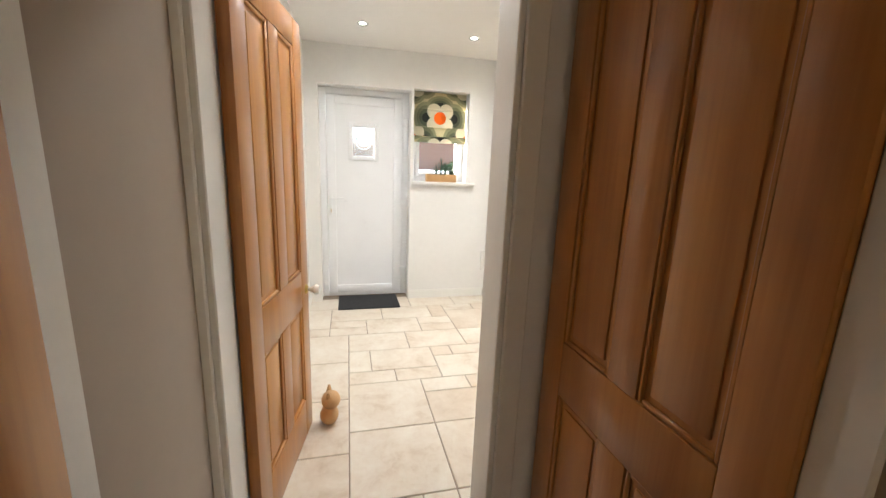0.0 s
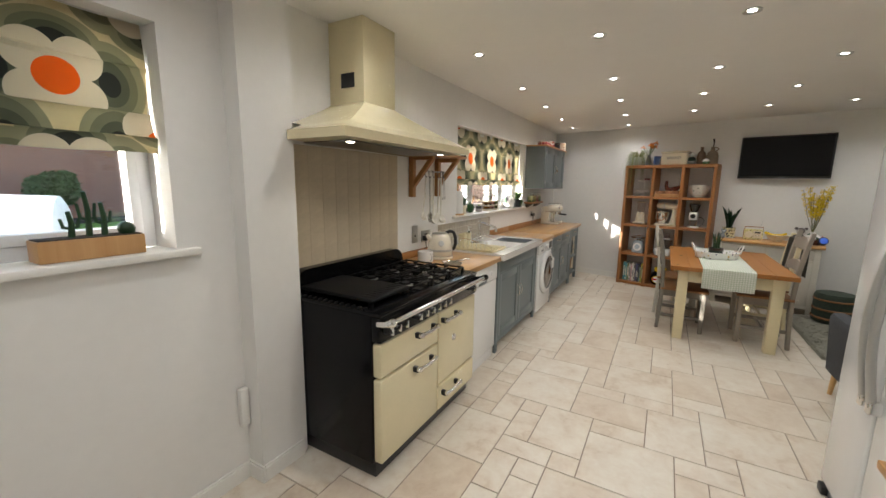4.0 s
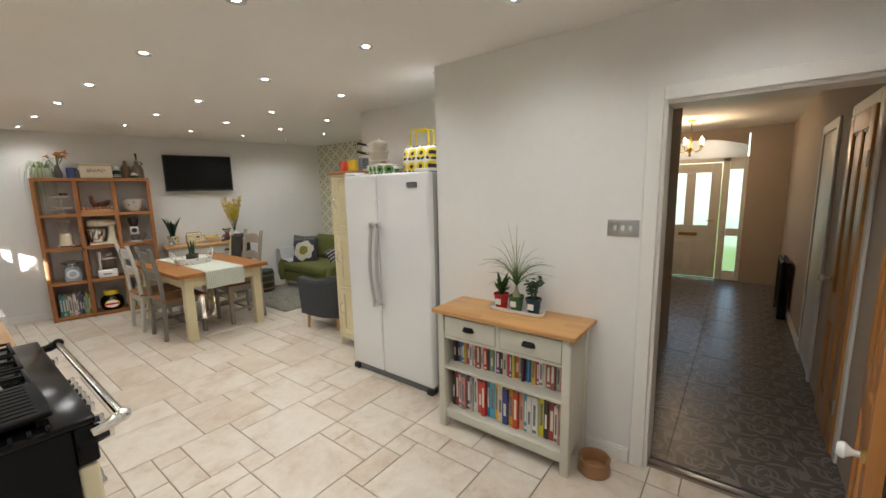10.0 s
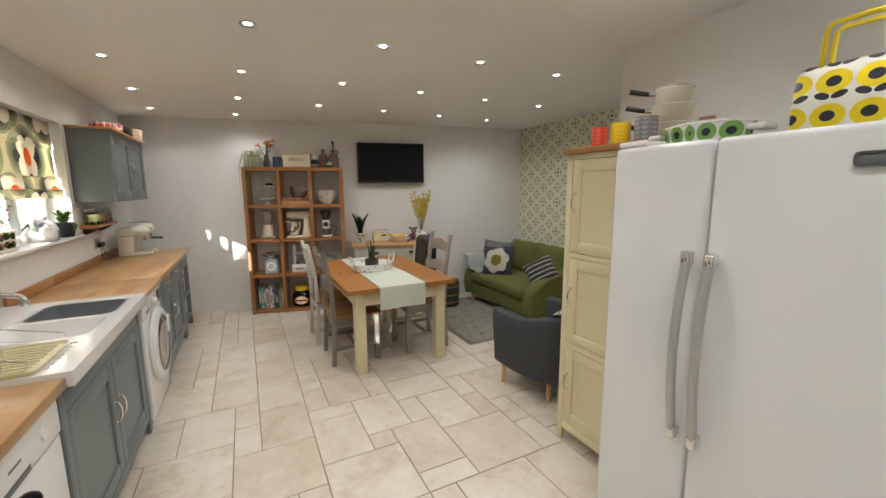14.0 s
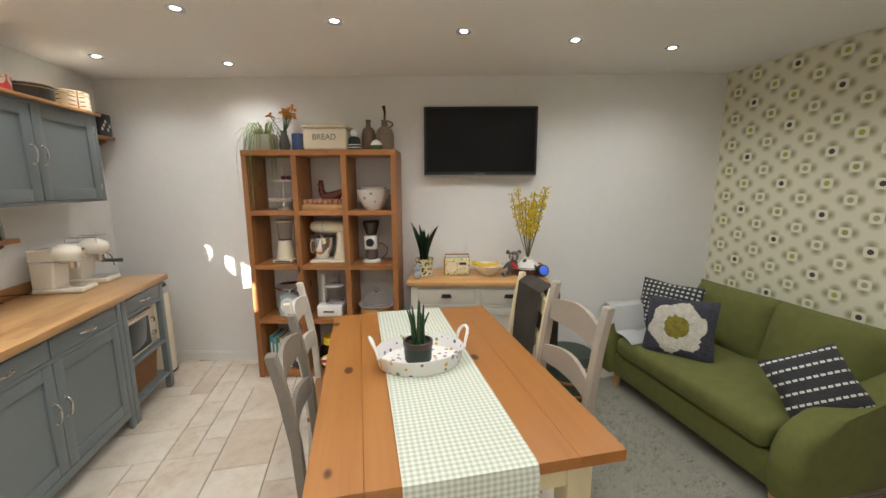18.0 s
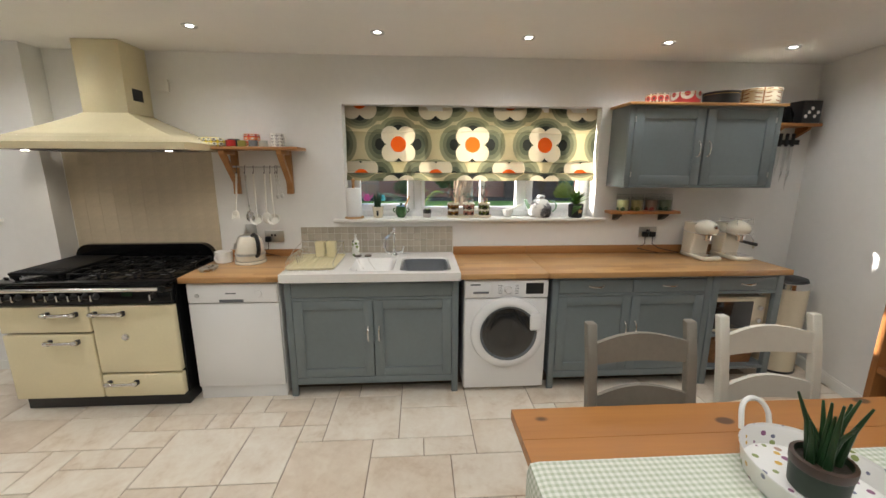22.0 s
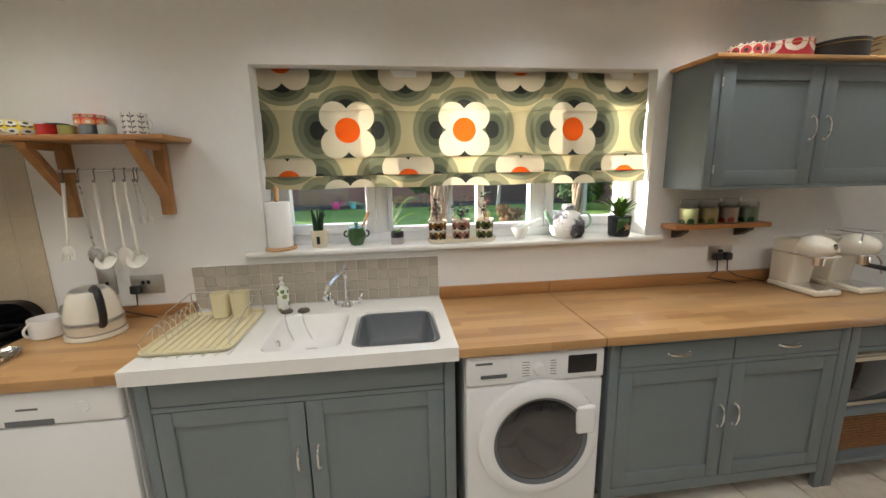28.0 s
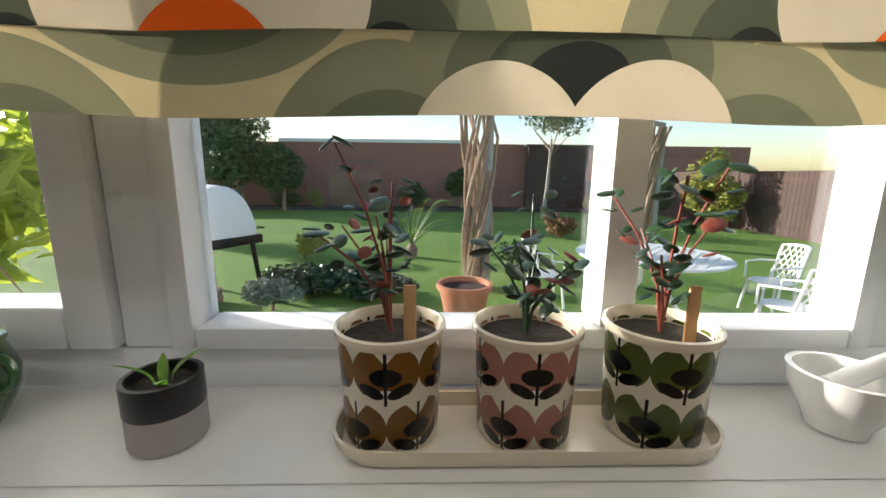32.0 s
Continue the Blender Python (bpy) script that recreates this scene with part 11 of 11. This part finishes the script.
part("end_frame", rod([(0.96, 2.5, 0), (0.1, 2.5, 0)], 0.02, 4), ALU, e)
e = thing("watering_can", "bright pink plastic watering can by the border", "watering can", pose(-18.2, 1.9, GZ + 0.06))
PINK = plain("pink_plastic", (0.70, 0.05, 0.22), 0.4)
part("body", turned([(0, 0), (0.16, 0), (0.17, 0.02), (0.14, 0.34), (0, 0.34)], 20), PINK, e)
part("spout", rod([(0, 0.14, 0.08), (0, 0.34, 0.30), (0, 0.42, 0.42)], 0.035, 8, 0.02), PINK, e)
part("handle", rod(arc(-1.4, 1.7, 9, lambda a: (0, -0.10 - 0.14 * math.cos(a), 0.28 + 0.17 * math.sin(a))), 0.016, 8), PINK, e)
e = thing("watering_can", "pale blue plastic watering can by the border", "watering can", pose(-18.2, 2.75, GZ + 0.06))
TEALP = plain("teal_plastic", (0.10, 0.42, 0.42), 0.4)
part("body", turned([(0, 0), (0.13, 0), (0.14, 0.02), (0.11, 0.30), (0, 0.30)], 20), TEALP, e)
part("handle", rod(arc(-1.4, 1.7, 9, lambda a: (0, -0.08 - 0.1 * math.cos(a), 0.24 + 0.14 * math.sin(a))), 0.014, 8), TEALP, e)
e = thing("wheelie_bin", "green plastic garden waste bin", "bin", pose(-19.7, 13.4, GZ + 0.06) @ Matrix.Scale(1.3, 4))
GBIN = plain("green_bin_plastic", (0.03, 0.11, 0.06), 0.5)
bm = bmesh.new()
loft(bm, [rounded(-0.28 * k, -0.28 * k, 0.28 * k, 0.28 * k, 0.05, z, 3) for k, z in ((0.8, 0), (1, 0.95), (1, 1.0))], True, True)
part("body", bm, GBIN, e)
part("lid", bx(-0.31, -0.30, 1.0, 0.32, 0.30, 1.07, 0.03), GBIN, e)

# planting
shrub("clipped round green bush by the wall", -19.3, 4.05, (0.8, 0.9, 0.75), HEDGE, 1, 3200, 0.06)
shrub("golden clipped bush near the shed", -18.9, 13.0, (0.6, 0.7, 0.7), GOLD, 2, 2200, 0.06)
shrub("large dark laurel bush", -14.8, 13.3, (1.3, 1.3, 1.35), HEDGE, 3, 4200, 0.11)
shrub("golden yellow shrub beyond the table", -12.4, 14.2, (1.2, 1.1, 1.5), GOLD, 4, 3800, 0.08)
shrub("low dark ivy by the oven", -5.3, 3.35, (0.55, 1.0, 0.22), LEAFD, 5, 2600, 0.05)
shrub("silver lavender bush by the oven", -4.5, 3.0, (0.34, 0.42, 0.22), SILVER, 6, 2400, 0.03)
shrub("dark ivy mound by the patio", -5.0, 4.3, (0.5, 0.7, 0.2), LEAFD, 7, 2000, 0.045)
shrub("low green shrub by the vine post", -6.3, 6.5, (0.5, 0.6, 0.35), HEDGE, 8, 1800, 0.04)
shrub("brown grassy clump on the lawn", -10.5, 8.6, (0.45, 0.45, 0.4), plain("dry_grass", (0.22, 0.13, 0.06), 0.8, var=0.4), 10, 1600, 0.07)
shrub("yellow-green low shrub beside the palm", -7.6, 2.4, (0.5, 0.5, 0.3), GOLD, 11, 1600, 0.04)
shrub("green shrub in the far border", -19.4, -2.2, (0.7, 0.9, 0.5), HEDGE, 12, 1800, 0.07)
shrub("yellow-leaved shrub in the far border", -19.4, -0.8, (0.6, 0.5, 0.55), GOLD, 13, 1500, 0.06)
shrub("round green bush near the garden door", -9.5, -0.6, (1.0, 1.0, 0.85), HEDGE, 14, 3600, 0.06)
for k, (x, y, s) in enumerate(((-18.6, -5.6, 1.05), (-17.5, -3.8, 0.95), (-19.0, 6.4, 0.55), (-18.3, -2.0, 0.8), (-19.6, -4.6, 1.25))):
    t_ = thing("tree", "dark evergreen tree at the garden boundary", "tree", pose(x, y, GZ, 0, 0, 40 * k), "garden trees")
    part("trunk", rod([(0, 0, 0), (0.05, 0.02, 1.2 * s), (0.0, 0.1, 2.6 * s)], 0.13 * s, 8, 0.05), BARK, t_)
    for q in range(4):
        a = q * 1.6
        part("limb", rod([(0.04, 0.03, 1.3 * s), (0.6 * s * math.cos(a), 0.6 * s * math.sin(a), 2.1 * s)], 0.05 * s, 6, 0.02), BARK, t_)
    leaves(t_, "crown", "uneven dark green crown", 6500, (1.6 * s, 1.6 * s, 1.7 * s), 0.12, HEDGE, 30 + k, (0, 0, 2.6 * s), 14)
t_ = thing("tree", "slender bare-stemmed young tree on the lawn", "tree", pose(-15.8, 9.6, GZ), "garden trees")
part("trunk", rod([(0, 0, 0), (0.05, 0.1, 1.3), (0.0, 0.18, 3.2)], 0.10, 8, 0.05), plain("pale_bark", (0.38, 0.34, 0.29), 0.9, var=0.25), t_)
for q in range(5):
    a = q * 1.26
    part("limb", rod([(0, 0.16, 2.4 + 0.1 * q), (0.9 * math.cos(a), 0.16 + 0.9 * math.sin(a), 3.6)], 0.03, 6, 0.012), BARK, t_)
leaves(t_, "crown", "thin open crown", 2200, (1.6, 1.6, 1.2), 0.07, HEDGE, 44, (0, 0.1, 3.9), 12)
e = thing("palm", "young feather palm beside the lawn", "palm", pose(-7.8, 4.6, GZ))
rs = random.Random(15)
part("trunk", turned([(0, 0), (0.10, 0), (0.12, 0.2), (0.05, 0.3), (0, 0.32)], 12), BARK, e)
for k in range(15):
    a = k * 2.399 + rs.uniform(-0.2, 0.2)
    L, up = rs.uniform(0.8, 1.25), rs.uniform(0.35, 0.95)
    spine = [(L * f * math.cos(a), L * f * math.sin(a), 0.28 + up * math.sin(f * 2.1) ) for f in [q / 8 for q in range(9)]]
    bm = bmesh.new()
    tube(bm, spine, 0.010, 5, True, 0.003)
    for q in range(1, 25):
        f = q / 25
        p = Vector((L * f * math.cos(a), L * f * math.sin(a), 0.28 + up * math.sin(f * 2.1)))
        for s in (-1, 1):
            d = Vector((math.cos(a) * 0.5 - s * math.sin(a), math.sin(a) * 0.5 + s * math.cos(a), 0.15)).normalized() * 0.26 * math.sin(0.5 + 2.4 * f)
            w_ = Vector((math.cos(a), math.sin(a), 0)) * 0.011
            bm.faces.new([bm.verts.new(p - w_), bm.verts.new(p + w_), bm.verts.new(p + d)])
    part("frond", bm, BRIGHT if k % 3 == 0 else LEAF, e)
e = thing("hanging_vine", "sunlit yellow-green leaves hanging by the kitchen window", "climbing plant", pose(-0.95, 3.05, 0))
for k in range(5):
    part("branch", rod([(0.1 * k - 0.2, -0.5, 2.75), (0.05 * k, -0.1 + 0.1 * k, 2.3), (0.05 * k - 0.1, 0.28 + 0.06 * k, 1.75 - 0.06 * k), (0.04 * k - 0.05, 0.35 + 0.11 * k, 1.30 - 0.05 * k)], 0.012, 6, 0.003), BARK, e)
part("main_stem", rod([(0.0, -0.6, GZ), (0.05, -0.62, 1.2), (-0.05, -0.55, 2.3), (-0.1, -0.5, 2.85)], 0.045, 8, 0.03), BARK, e)
leaves(e, "foliage", "long sunlit leaflets", 430, (0.24, 0.40, 0.30), 0.08, BRIGHT, 71, (0.0, 0.58, 1.38), 14, 0.30)
e = thing("log_pile", "small heap of split logs under the oven", "logs", pose(-4.65, 1.95, GZ))
rs = random.Random(19)
for k in range(14):
    part("log", rod([(rs.uniform(-0.3, 0.3), rs.uniform(-0.35, 0.0), 0.05 + 0.09 * (k % 2)), (rs.uniform(-0.3, 0.3), rs.uniform(0.05, 0.4), 0.05 + 0.09 * (k % 2))], 0.05, 7), BARK, e)

# ---- floor tiles, laid in four sizes ----
U0X, U0Y, UU = 1.545, 3.665, 0.1535
BIG = ((0, 0, 3, 3), (0, 3, 2, 3), (-3, 2, 3, 3), (-2, 5, 2, 3), (-4, 0, 3, 2), (-4, -3, 3, 3), (-1, -3, 3, 2), (-2, -6, 2, 3), (0, -7, 3, 3), (2, -4, 2, 3),
       (4, -3, 3, 3), (3, 1, 2, 3), (-6, 3, 3, 3), (-1, -10, 3, 3), (3, -10, 2, 3), (1, -14, 3, 3), (1, 7, 2, 3))
taken = set()
tiles = []


def on_floor(i, j):
    x, y = U0X + (i + 0.5) * UU, U0Y + (j + 0.5) * UU
    if x < 0.02 or y < -0.12 or (x > 2.79 and y < 2.15) or x > 5.05:
        return False
    if x < 0.42 and y > 2.1 and y < 7.4:
        return False
    if (y - 7.995) + math.tan(radians(SKEW)) * x > 0.05:
        return False
    if x > 3.5 and y < 3.72:
        return False
    if x > 2.9 and 2.2 < y < 3.0:
        return False
    return True


def lay(i, j, a, b):
    for p in range(i, i + a):
        for q in range(j, j + b):
            taken.add((p, q))
    tiles.append((i, j, a, b))


for t_ in BIG:
    lay(*t_)
rs = random.Random(1902)
for j in range(-26, 30):
    for i in range(-11, 25):
        if (i, j) in taken or not on_floor(i, j):
            continue
        sizes = [(3, 3), (2, 3), (3, 2)]
        rs.shuffle(sizes)
        if rs.random() < 0.22:
            sizes = [(1, 1), (1, 2), (2, 1)]
            rs.shuffle(sizes)
        for a, b in sizes + [(2, 1), (1, 2), (1, 1)]:
            cells = [(p, q) for p in range(i, i + a) for q in range(j, j + b)]
            if all(c not in taken and on_floor(*c) for c in cells):
                lay(i, j, a, b)
                break
TILE_MESH = {}


def tile_mesh(a, b):
    if (a, b) not in TILE_MESH:
        w, d, c = a * UU / 2 - 0.0028, b * UU / 2 - 0.0028, 0.0025
        v = [(sx * w, sy * d, -0.010) for sx, sy in ((-1, -1), (1, -1), (1, 1), (-1, 1))] + [(sx * w, sy * d, -c) for sx, sy in ((-1, -1), (1, -1), (1, 1), (-1, 1))] \
            + [(sx * (w - c), sy * (d - c), 0.0) for sx, sy in ((-1, -1), (1, -1), (1, 1), (-1, 1))]
        f = [(8, 9, 10, 11)]
        for k in (0, 4):
            f += [(k + q, k + (q + 1) % 4, k + 4 + (q + 1) % 4, k + 4 + q) for q in range(4)]
        me_ = bpy.data.meshes.new("tile")
        me_.from_pydata(v, [], f)
        me_.materials.append(TILE)
        TILE_MESH[(a, b)] = me_
    return TILE_MESH[(a, b)]


for i, j, a, b in tiles:
    x, y = U0X + (i + a / 2) * UU, U0Y + (j + b / 2) * UU
    ob = new("tile", tile_mesh(a, b))
    ob.parent = floor
    ob.matrix_basis = pose(x, y, rs.uniform(-0.0006, 0.0004), rs.uniform(-0.05, 0.05), rs.uniform(-0.05, 0.05), 0)
